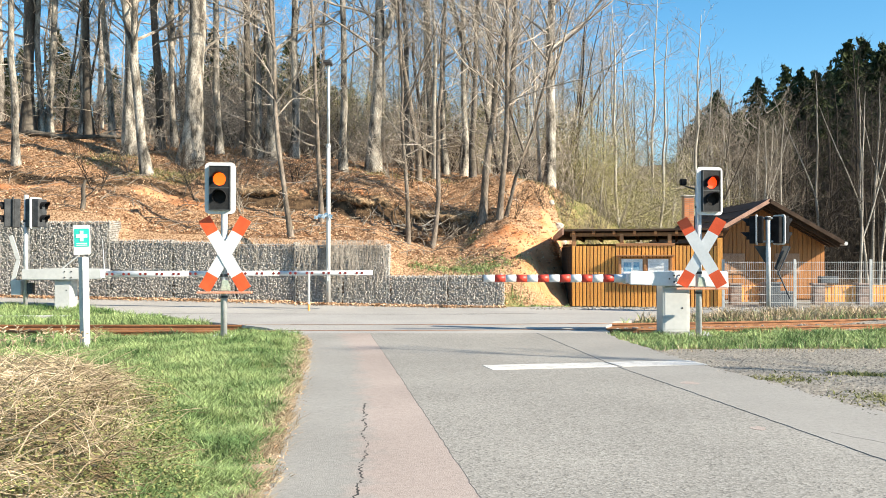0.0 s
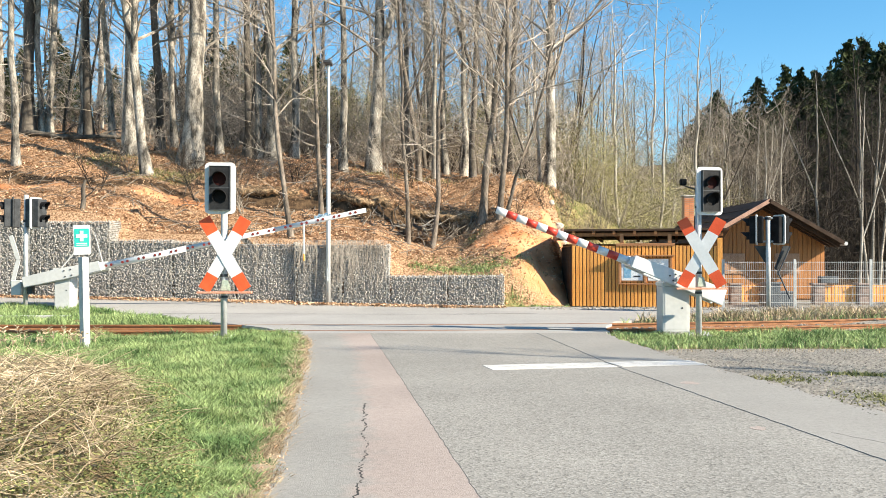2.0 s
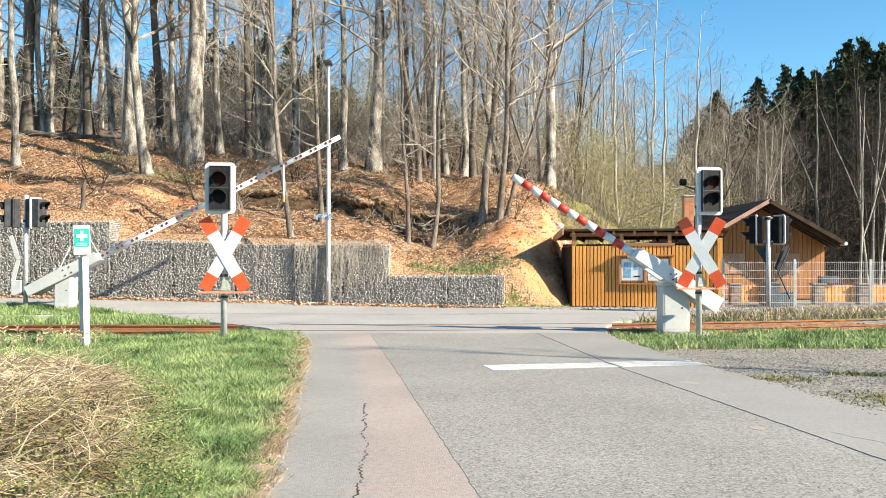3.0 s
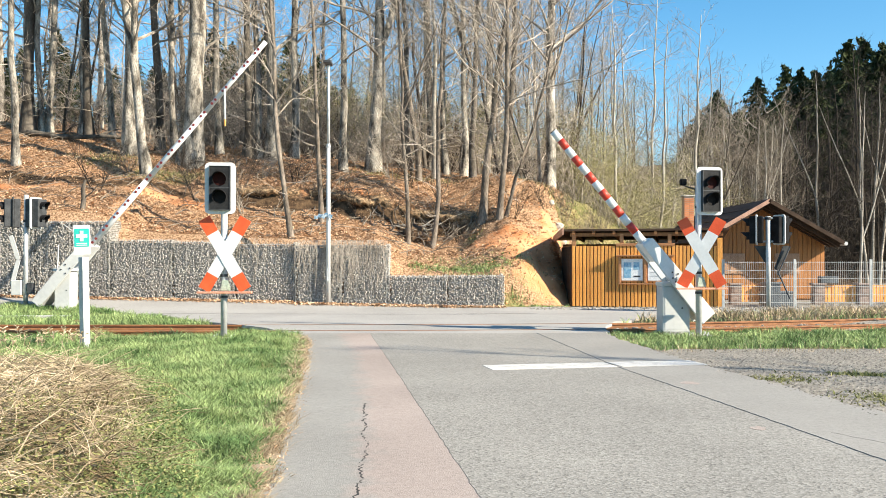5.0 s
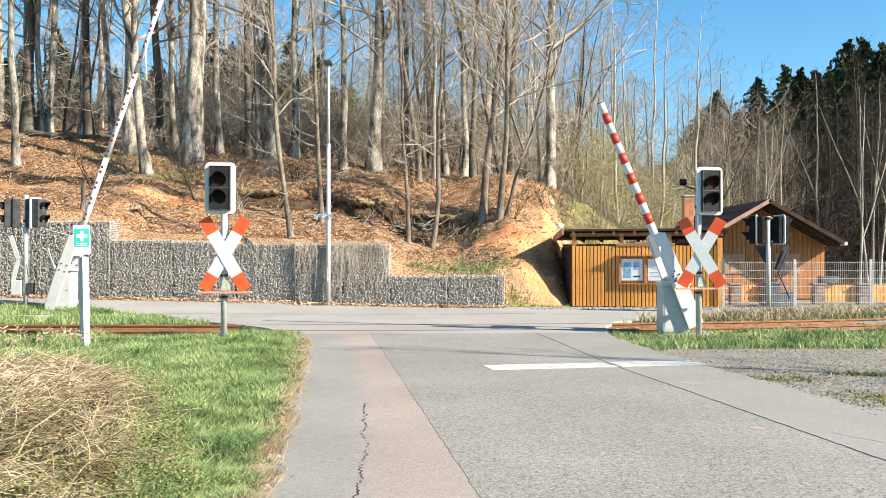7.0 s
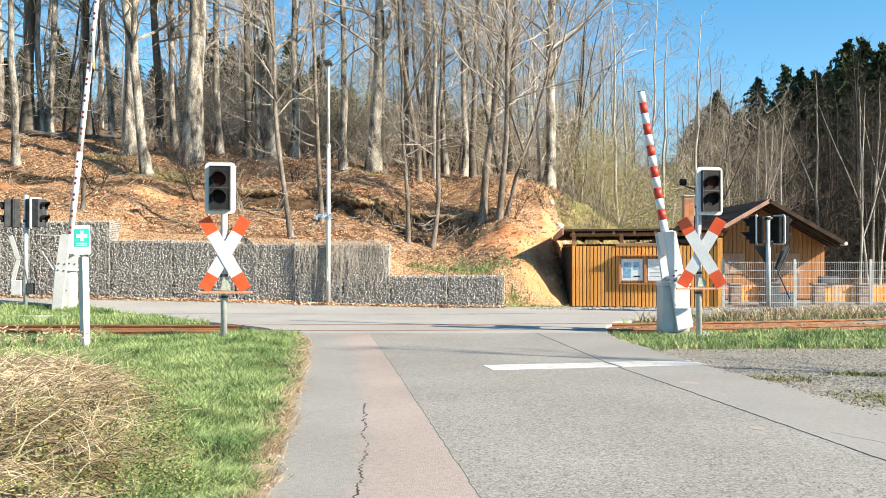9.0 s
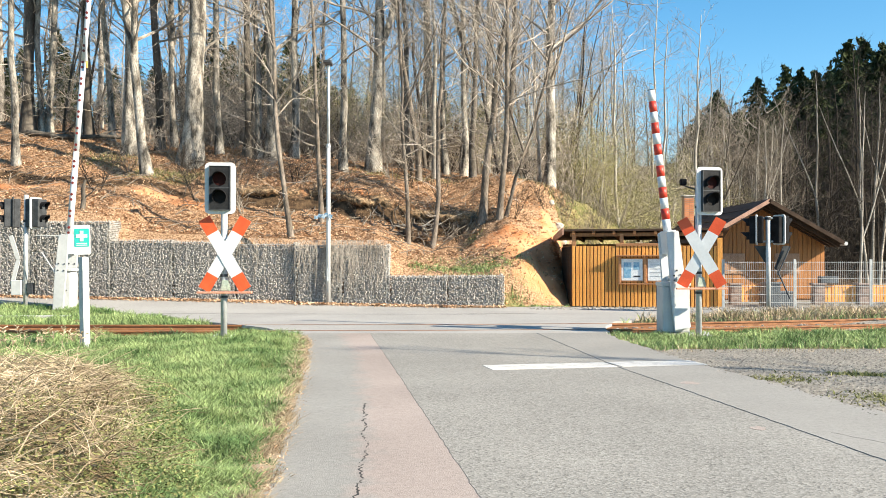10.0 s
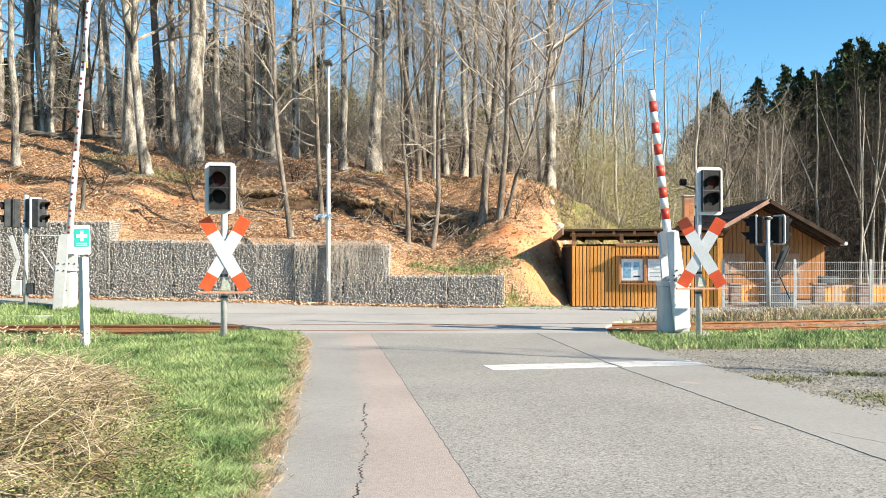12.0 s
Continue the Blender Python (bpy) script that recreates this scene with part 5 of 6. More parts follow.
bank_tree(1, -14.04, 30.65, 0.117, -0.67, 15.3, label="grey bare beech trunk on the leafy bank")
bank_tree(2, -15.36, 34.45, 0.220, -0.23, 18.2, label="grey bare beech trunk on the leafy bank", bark=M_BARKDARK)
bank_tree(3, -14.95, 34.75, 0.111, -0.13, 15.1, label="grey bare beech trunk on the leafy bank")
bank_tree(4, -14.64, 34.70, 0.122, 0.46, 15.4, label="grey bare beech trunk on the leafy bank")
bank_tree(5, -13.34, 34.45, 0.164, -0.34, 16.6, label="grey bare beech trunk on the leafy bank")
bank_tree(6, -13.01, 34.30, 0.152, -0.53, 16.3, label="grey bare beech trunk on the leafy bank", bark=M_BARKDARK)
bank_tree(7, -12.27, 34.50, 0.109, -0.42, 15.1, label="grey bare beech trunk on the leafy bank")
bank_tree(8, -10.84, 32.60, 0.277, -0.21, 19.0, label="massive pale grey beech trunk on the bank", first=0.18, limbs=22)
bank_tree(9, -9.70, 30.65, 0.154, -1.60, 16.3, label="grey bare beech trunk on the leafy bank")
bank_tree(10, -10.16, 33.45, 0.147, -0.78, 16.1, label="grey bare beech trunk on the leafy bank", bark=M_BARKDARK)
bank_tree(11, -8.83, 32.45, 0.344, 1.00, 19.0, label="massive pale grey beech trunk on the bank", first=0.18, limbs=22)
bank_tree(12, -9.80, 34.10, 0.107, -0.28, 15.0, label="grey bare beech trunk on the leafy bank")
bank_tree(13, -8.10, 33.75, 0.127, -0.17, 15.5, label="grey bare beech trunk on the leafy bank")
bank_tree(14, -7.10, 34.05, 0.127, -0.23, 15.6, label="grey bare beech trunk on the leafy bank", bark=M_BARKDARK)
bank_tree(15, -6.77, 34.15, 0.138, -1.20, 15.9, label="grey bare beech trunk on the leafy bank")
bank_tree(16, -6.23, 34.00, 0.233, 0.40, 18.5, label="grey bare beech trunk on the leafy bank", first=0.18, limbs=22)
bank_tree(17, -5.50, 34.25, 0.149, -0.23, 16.2, label="grey bare beech trunk on the leafy bank")
bank_tree(18, -4.22, 26.15, 0.068, -1.16, 11.0, label="slim leaning young tree on the bank", bend=0.8, bark=M_BARKBROWN, first=0.3, limbs=16)
bank_tree(19, -3.65, 28.10, 0.069, -0.28, 11.0, label="slim leaning young tree on the bank", bend=0.8, bark=M_BARKBROWN, first=0.3, limbs=16)
bank_tree(20, -3.54, 33.05, 0.132, -0.21, 15.7, label="grey bare beech trunk on the leafy bank")
bank_tree(21, -2.53, 33.65, 0.228, 0.98, 18.4, label="grey bare beech trunk on the leafy bank", first=0.18, limbs=22)
bank_tree(22, -1.17, 34.40, 0.105, -0.78, 14.9, label="grey bare beech trunk on the leafy bank", bark=M_BARKDARK)
bank_tree(23, -0.84, 33.20, 0.091, -1.45, 11.0, label="slim leaning young tree on the bank", bend=0.8, bark=M_BARKBROWN, first=0.3, limbs=16)
bank_tree(24, 0.13, 34.40, 0.115, 0.10, 15.2, label="grey bare beech trunk on the leafy bank")
bank_tree(25, 0.75, 34.25, 0.116, -0.10, 15.2, label="grey bare beech trunk on the leafy bank")
bank_tree(26, 1.10, 33.50, 0.105, 0.33, 14.9, label="grey bare beech trunk on the leafy bank", bark=M_BARKDARK)
bank_tree(27, 1.21, 29.05, 0.114, 0.99, 11.0, label="slim leaning young tree on the bank", bend=0.8, bark=M_BARKBROWN, first=0.3, limbs=30, reach=0.55, twigs=5)
bank_tree(28, 1.72, 28.70, 0.085, 1.0, 11.0, label="slim leaning young tree on the bank", bend=0.8, bark=M_BARKBROWN, first=0.3, limbs=30, reach=0.55, twigs=5)
bank_tree(29, 3.94, 34.95, 0.193, 0.46, 17.4, label="grey bare beech with wide-spreading twiggy limbs", first=0.22, limbs=40, reach=0.52, twigs=5)
bank_tree(30, 2.38, 32.55, 0.112, 0.45, 15.1, label="grey bare beech trunk on the leafy bank", bark=M_BARKDARK, first=0.3, limbs=30, reach=0.46, twigs=5)
bank_tree(31, -0.29, 33.40, 0.082, 0.28, 11.0, label="slim leaning young tree on the bank", bend=0.8, bark=M_BARKPALE, first=0.3, limbs=16)

bank_tree(32, 1.88, 28.80, 0.05, 2.6, 9.0, label="slim leaning young tree on the bank", bend=0.8, bark=M_BARKBROWN, first=0.3, limbs=20, reach=0.4)
bank_tree(33, -1.05, 28.4, 0.06, -0.9, 10.0, label="slim grey young tree on the eroded ledge", bend=0.9, bark=M_BARKBROWN, first=0.25, limbs=20, reach=0.34)
bank_tree(34, -0.35, 28.5, 0.07, 0.3, 10.5, label="slim grey young tree on the eroded ledge", bend=0.9, bark=M_BARKBROWN, first=0.25, limbs=20, reach=0.34)

# woods behind the bank's edge
wood = random.Random(77)
STOCK = [bare_tree(random.Random(100 + i), wood.uniform(15, 19), wood.uniform(0.10, 0.17), (wood.uniform(-1, 1), 0), wood.uniform(0.10, 0.22), 20, 0.6, 3, bark=M_BARK if i % 3 else M_BARKDARK) for i in range(6)]
THIN = [bare_tree(random.Random(200 + i), wood.uniform(8, 12), wood.uniform(0.04, 0.075), (wood.uniform(-1.2, 1.2), 0), 0.08, 22, 0.9, 3, bark=M_BARKPALE if i % 2 else M_BARKDARK, thick=0.9) for i in range(5)]
# hillside stock: near-black bark and twigs carry the slope's shade
SHADED = [bare_tree(random.Random(300 + i), wood.uniform(11, 15), wood.uniform(0.08, 0.14), (wood.uniform(-1, 1), 0), 0.12, 21, 0.8, 3, bark=M_TWIGDARK, twig=M_TWIGDARK, thick=1.2) for i in range(6)]


def bush(rnd, H, stems, twig, leaves=0, leaf=None, name="bush", size=0.06):
    """Several thin stems from one root, with twigs and, in places, small leaves."""
    root = new(name)
    root.empty_display_size = 0.2
    V, F, tips = [], [], []
    for i in range(stems):
        a = rnd.uniform(0, 6.28)
        d = Vector((math.cos(a) * 0.45, math.sin(a) * 0.45, 1)).normalized()
        p = Vector((math.cos(a) * 0.12, math.sin(a) * 0.12, -0.05))
        ln = H * rnd.uniform(0.6, 1.05)
        pts = []
        for k in range(6):
            pts.append(p.copy())
            d = (d + Vector((rnd.uniform(-1, 1), rnd.uniform(-1, 1), rnd.uniform(-0.3, 0.6))) * 0.16).normalized()
            p = p + d * ln / 5
        tube(V, F, pts, [max(0.006, 0.006 * H * (1 - k / 6)) for k in range(6)], 4)
        for c in range(12):
            f = rnd.uniform(0.8, 4.9)
            j = int(f)
            o = pts[j].lerp(pts[min(5, j + 1)], f - j)
            e = Vector((rnd.uniform(-1, 1), rnd.uniform(-1, 1), rnd.uniform(0.0, 1.1))).normalized()
            l2 = H * rnd.uniform(0.08, 0.26)
            q = [o, o + e * l2 * 0.5, o + e * l2 + Vector((rnd.uniform(-1, 1), rnd.uniform(-1, 1), 0.4)) * l2 * 0.2]
            tube(V, F, q, [0.007, 0.005, 0.003], 3)
            for g in range(3):
                b = q[1].lerp(q[2], rnd.random())
                e2 = (e + Vector((rnd.uniform(-1, 1), rnd.uniform(-1, 1), rnd.uniform(-0.4, 0.8)))).normalized()
                tube(V, F, [b, b + e2 * l2 * 0.5], [0.005, 0.003], 3)
                tips.append(b + e2 * l2 * rnd.uniform(0.1, 0.5))
            tips.append(q[2])
    raw("crown", V, F, twig, root)
    if leaves:
        V, F = [], []
        for i in range(leaves):
            c = rnd.choice(tips) + Vector((rnd.gauss(0, 1), rnd.gauss(0, 1), rnd.gauss(0, 1))) * 0.22
            u = Vector((rnd.uniform(-1, 1), rnd.uniform(-1, 1), rnd.uniform(-1, 1))).normalized()
            w = u.orthogonal().normalized()
            s = size * rnd.uniform(0.6, 1.3)
            b = len(V)
            V.extend([c - u * s, c + w * s * 0.55, c + u * s, c - w * s * 0.55])
            F.append((b, b + 1, b + 2, b + 3))
        tagged(raw("leaves", V, F, leaf, root), "tiny fresh yellow-green leaves")
    return root


def conifer(rnd, H):
    """A spruce: trunk, and a crown of drooping boughs hung with needle sprays."""
    root = new("spruce")
    root.empty_display_size = 0.2
    V, F = [], []
    tube(V, F, [Vector((0, 0, -0.2)), Vector((0, 0, H * 0.5)), Vector((0, 0, H))], [0.17, 0.09, 0.015], 7)
    raw("trunk", V, F, M_BARKDARK, root)
    V, F = [], []
    n = int(H * 4.5)
    for i in range(n):
        t = (i + rnd.random() * 0.6) / n
        z = H * (0.10 + 0.90 * t)
        R = H * 0.33 * (1 - t) ** 0.66 * rnd.uniform(0.6, 1.15) + 0.08
        k = rnd.randint(5, 8)
        a0 = rnd.uniform(0, 6.28)
        for b in range(k):
            a = a0 + 6.28 * b / k + rnd.uniform(-0.25, 0.25)
            rr = R * rnd.choice((rnd.uniform(0.4, 0.8), rnd.uniform(0.7, 1.2)))
            out = Vector((math.cos(a), math.sin(a), 0))
            side = Vector((-out.y, out.x, 0))
            zj = rnd.uniform(-0.35, 0.35)
            m = 5
            for c in range(m):
                f = (c + 0.6) / m
                p = out * rr * f + Vector((0, 0, z + zj - rr * 0.38 * f * f + 0.12 * rr * f))
                w = min(rr, 0.16) + 0.28 * rr * (1 - f * 0.6) * 0.5
                for s in (-1, 1, 0):
                    q0 = p + out * rnd.uniform(-0.1, 0.1)
                    tip = p + Vector((0, 0, rnd.gauss(0, 0.12))) + side * s * w * rnd.uniform(0.7, 1.3) + out * rr * 0.22 * rnd.uniform(0.5, 1.2) + Vector((0, 0, -rnd.uniform(0.02, 0.36)))
                    wd = out * rnd.uniform(0.03, 0.12) + Vector((0, 0, rnd.uniform(-0.06, 0.1)))
                    bb = len(V)
                    V.extend([q0 - wd, q0 + wd, tip])
                    F.append((bb, bb + 1, bb + 2))
    raw("crown", V, F, M_NEEDLE, root)
    return root


SPRUCE = [conifer(random.Random(400 + i), 13) for i in range(4)]
GREEN = [bush(random.Random(500 + i), 4.6, 8, M_TWIG, 7000, M_SPRING, "leafing_shrub", 0.024) for i in range(4)]
BARE = [bush(random.Random(520 + i), 2.4, 7, M_TWIG if i % 2 else M_TWIGDARK, 0, None, "bare_shrub") for i in range(4)]
placed = []


def put(stock, x, y, s, label, group, category="tree", sink=0.05):
    m = pose(x, y, height(x, y) - sink, 0, 0, wood.uniform(0, 360)) @ Matrix.Scale(s, 4)
    fresh = [o for o in stock if "label" not in o]
    if fresh:
        o = fresh[0]
        o.matrix_basis = m
        tagged(o, label, category, group)
    else:
        copy_thing(wood.choice(stock), Matrix.Identity(4)).matrix_basis = m


def scatter(stock, count, x0, x1, s0, s1, gap, label, group, lo=0.8, hi=1.15, category="tree"):
    """Copies of the stock between two depths behind the toe of the bank."""
    made = tries = 0
    while made < count and tries < count * 40:
        tries += 1
        s = wood.uniform(s0, s1)
        x = wood.uniform(x0, x1) * (1 + s / 60)
        y = float(np.interp(x, TOE_X, TOE_Y)) + s
        if any((x - a) ** 2 + (y - b) ** 2 < gap * gap for a, b in placed):
            continue
        placed.append((x, y))
        put(stock, x, y, wood.uniform(lo, hi), label, group, category)
        made += 1


def wedge(stock, count, a0, a1, d0, d1, gap, label, group, lo, hi, category="tree"):
    """Copies of the stock between two bearings (x over y) and two distances."""
    made = tries = 0
    while made < count and tries < count * 40:
        tries += 1
        y = wood.uniform(d0, d1)
        x = wood.uniform(a0, a1) * y
        if y - float(np.interp(x, TOE_X, TOE_Y)) < 1.0 or any((x - a) ** 2 + (y - b) ** 2 < gap * gap for a, b in placed):
            continue
        placed.append((x, y))
        put(stock, x, y, wood.uniform(lo, hi), label, group, category)
        made += 1


scatter(STOCK, 22, -24, 4, 10, 42, 1.6, "bare grey forest tree among many", "forest trees")
scatter(THIN, 36, -22, 5, 8, 30, 0.9, "thin bare young tree in the woods", "young forest trees")
scatter(SPRUCE, 50, -30, 6, 24, 50, 1.3, "dark green spruce behind bare trees", "spruces in the woods", 0.25, 0.45)
scatter(BARE, 22, -11, 4, 3.5, 8.5, 0.8, "bare twiggy shrub on the leafy bank", "shrubs on the bank", 0.5, 1.0, "shrub")
scatter(BARE, 60, -24, 4, 11, 34, 0.9, "bare brown undergrowth shrub in the woods", "woodland undergrowth", 0.9, 1.7, "shrub")
# edge of the wood behind the shed
wedge(GREEN, 30, 0.10, 0.29, 38, 54, 1.3, "shrub with fresh yellow-green leaves", "leafing shrubs", 0.8, 1.3, "shrub")
wedge(THIN, 46, 0.09, 0.29, 40, 58, 1.1, "slender bare tree at the wood's edge", "trees at the wood's edge", 0.9, 1.3)
# evergreens and brown thicket between the trunks of the bank's wood
wedge(GREEN, 16, -0.14, 0.07, 39, 50, 1.2, "shrub with fresh yellow-green leaves", "leafing shrubs", 0.6, 1.0, "shrub")
wedge(SPRUCE, 14, -0.25, -0.10, 46, 58, 1.5, "dark green spruce behind bare trees", "spruces in the woods", 0.3, 0.52)
BROWN = [bush(random.Random(540 + i), 3.6, 9, M_TWIGBROWN, 0, None, "bare_shrub") for i in range(3)]
wedge(BROWN, 34, -0.27, 0.06, 38, 52, 1.0, "bare brown undergrowth shrub in the woods", "woodland undergrowth", 0.6, 1.2, "shrub")
wedge(BROWN, 14, -0.46, -0.27, 40, 52, 1.0, "bare brown undergrowth shrub in the woods", "woodland undergrowth", 0.35, 0.7, "shrub")
BRUSH = [bush(random.Random(580 + i), 2.8, 8, M_TWIG, 0, None, "bare_shrub") for i in range(3)]
wedge(BRUSH, 46, -0.33, -0.02, 36, 42, 0.75, "tangled pale-twigged shrub at the wood's edge", "shrubs at the wood's edge", 0.7, 1.3, "shrub")
wedge(THIN, 20, -0.22, 0.1, 37, 56, 1.0, "thin bare young tree in the woods", "young forest trees", 0.9, 1.3)
# the hillside beyond the cabin, its shade put into near-black twigs, its wood rising to the east
# spruces added out of view to the east, to shade the hillside
wedge(SPRUCE, 36, 0.66, 1.0, 38, 50, 1.6, "tall unseen spruce added to shade the hillside", "spruces of the eastern wood", 1.05, 1.35)
# paler stock for the sunlit stretch; the sunlight is in its twig colour
SUNLIT = [bare_tree(random.Random(700 + i), wood.uniform(9, 11), wood.uniform(0.06, 0.09), (wood.uniform(-1, 1), 0), 0.08, 22, 0.9, 4, bark=M_BARKPALE, twig=M_TWIGBROWN, thick=0.7, reach=0.42, name="bare_tree") for i in range(4)]


def ridge_top(b):
    """The height of the far wood's outline over its distance, by bearing."""
    return float(np.interp(b, (0.24, 0.29, 0.34, 0.38, 0.42, 0.44, 0.47, 0.5, 0.62), (0.14, 0.178, 0.175, 0.20, 0.212, 0.235, 0.232, 0.24, 0.24)))


def hillside(stock, tall, count, a0, a1, d0, d1, gap, lo, hi, label, group):
    """Trees whose tops stay under the wood's outline."""
    made = tries = 0
    while made < count and tries < count * 40:
        tries += 1
        y = wood.uniform(d0, d1)
        b = wood.uniform(a0, a1)
        x = b * y
        if any((x - p) ** 2 + (y - q) ** 2 < gap * gap for p, q in placed):
            continue
        placed.append((x, y))
        put(stock, x, y, max(3.0, (1.2 + ridge_top(b) * y * wood.uniform(lo, hi) - height(x, y))) / tall, label, group)
        made += 1


hillside(SHADED, 13, 95, 0.27, 0.62, 50, 66, 1.2, 0.55, 0.90, "bare tree on the far hillside, darkened for shade", "far hillside trees")
hillside(SPRUCE, 13, 110, 0.26, 0.62, 64, 90, 1.4, 0.78, 1.0, "dark spruce on the far ridge", "spruces on the far ridge")
hillside(SUNLIT, 10, 46, 0.22, 0.37, 46, 60, 1.0, 0.5, 0.9, "twiggy tree below the far ridge in a sunlit grey-brown", "twiggy hillside trees")
# undergrowth with the hillside's deep shade put into its twig colour
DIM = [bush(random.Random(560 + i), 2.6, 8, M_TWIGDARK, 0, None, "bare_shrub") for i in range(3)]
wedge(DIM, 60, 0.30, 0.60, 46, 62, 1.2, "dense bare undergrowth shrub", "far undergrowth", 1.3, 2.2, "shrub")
wedge(BROWN, 18, 0.20, 0.31, 44, 60, 1.2, "dense bare undergrowth shrub", "far undergrowth", 0.8, 1.4, "shrub")
PALE = [bare_tree(random.Random(600 + i), wood.uniform(12, 14), 0.085, (wood.uniform(-0.8, 0.8), 0), 0.3, 18, 0.7, 3, bark=M_BARKPALE, twig=M_TWIGDARK) for i in range(3)]
for x, y in ((21.9, 48.0), (22.3, 48.5), (21.0, 47.0), (22.9, 49.0), (20.2, 49.5), (23.3, 48.0), (17.5, 50.0), (16.4, 49.0), (15.2, 50.5), (14.0, 49.5)):
    put(PALE, x, y, wood.uniform(0.75, 0.95) if x > 19 else wood.uniform(0.5, 0.65), "pale-stemmed bare tree on the far hillside", "pale hillside trees")
for b, y, k in ((0.294, 74, 1.04), (0.338, 72, 1.14), (0.368, 74, 1.09), (0.385, 72, 1.04), (0.436, 70, 1.04), (0.452, 72, 1.02), (0.475, 72, 1.0)):
    put(SPRUCE, b * y, y, (1.2 + ridge_top(b) * y * k - height(b * y, y)) / 13, "tall dark spruce on the far ridge", "spruces on the far ridge")

# a bare tree beside the road that throws its shadow over the gravel
set_tree(bare_tree(random.Random(900), 9.0, 0.09, (0.4, 0.2), 0.25, 18, 0.7), 12.5, 6.3, "bare young roadside tree on the gravel", "")

# ---- ground plants, leaves and stones ----


def edge_x(y):
    return float(np.interp(y, [p[1] for p in L_EDGE], [p[0] for p in L_EDGE]))


def shoulder_x(y):
    return float(np.interp(y, [p[1] for p in R_EDGE], [p[0] for p in R_EDGE]))


def heap(x, y):
    return math.exp(-((y - 6.3) / 2.9) ** 6) / (1 + math.exp(max(-30.0, min(30.0, (x + 0.335 * y) / 0.16))))


def blades(name, spots, rnd, material, h0, h1, width, label, lean=0.5):
    """Bent blades, one tuft spot each."""
    V, F = [], []
    for x, y in spots:
        z = (max(height(x, y), -0.005) if x < 0 and y < 15 else height(x, y)) - 0.01
        h = rnd.uniform(h0, h1) * (0.9 + 0.95 * noise.noise((x * 2.3, y * 2.3, 6.0)) + 0.35 * noise.noise((x * 7, y * 7, 2.0)))
        a = rnd.uniform(0, 6.28)
        u = Vector((math.cos(a), math.sin(a), 0)) * width * rnd.uniform(0.6, 1.3)
        o = Vector((rnd.gauss(0, lean), rnd.gauss(0, lean), 0)) * h
        p = Vector((x, y, z))
        b = len(V)
        V.extend([p - u, p + u, p + o * 0.4 + Vector((0, 0, h * 0.6)) + u * 0.8, p + o * 0.4 + Vector((0, 0, h * 0.6)) - u * 0.8, p + o + Vector((0, 0, h * rnd.uniform(0.75, 1.0)))])
        F.extend([(b, b + 1, b + 2, b + 3), (b + 3, b + 2, b + 4)])
    return tagged(raw(name, V, F, material), label, "grass", kind="stuff")


def spots(rnd, n, x0, x1, y0, y1, ok):
    out = []
    while len(out) < n:
        x, y = rnd.uniform(x0, x1), rnd.uniform(y0, y1)
        if ok(x, y):
            out.append((x, y))
    return out


def near_bias(rnd, y0, y1):
    return y0 + (y1 - y0) * rnd.random() ** 1.5


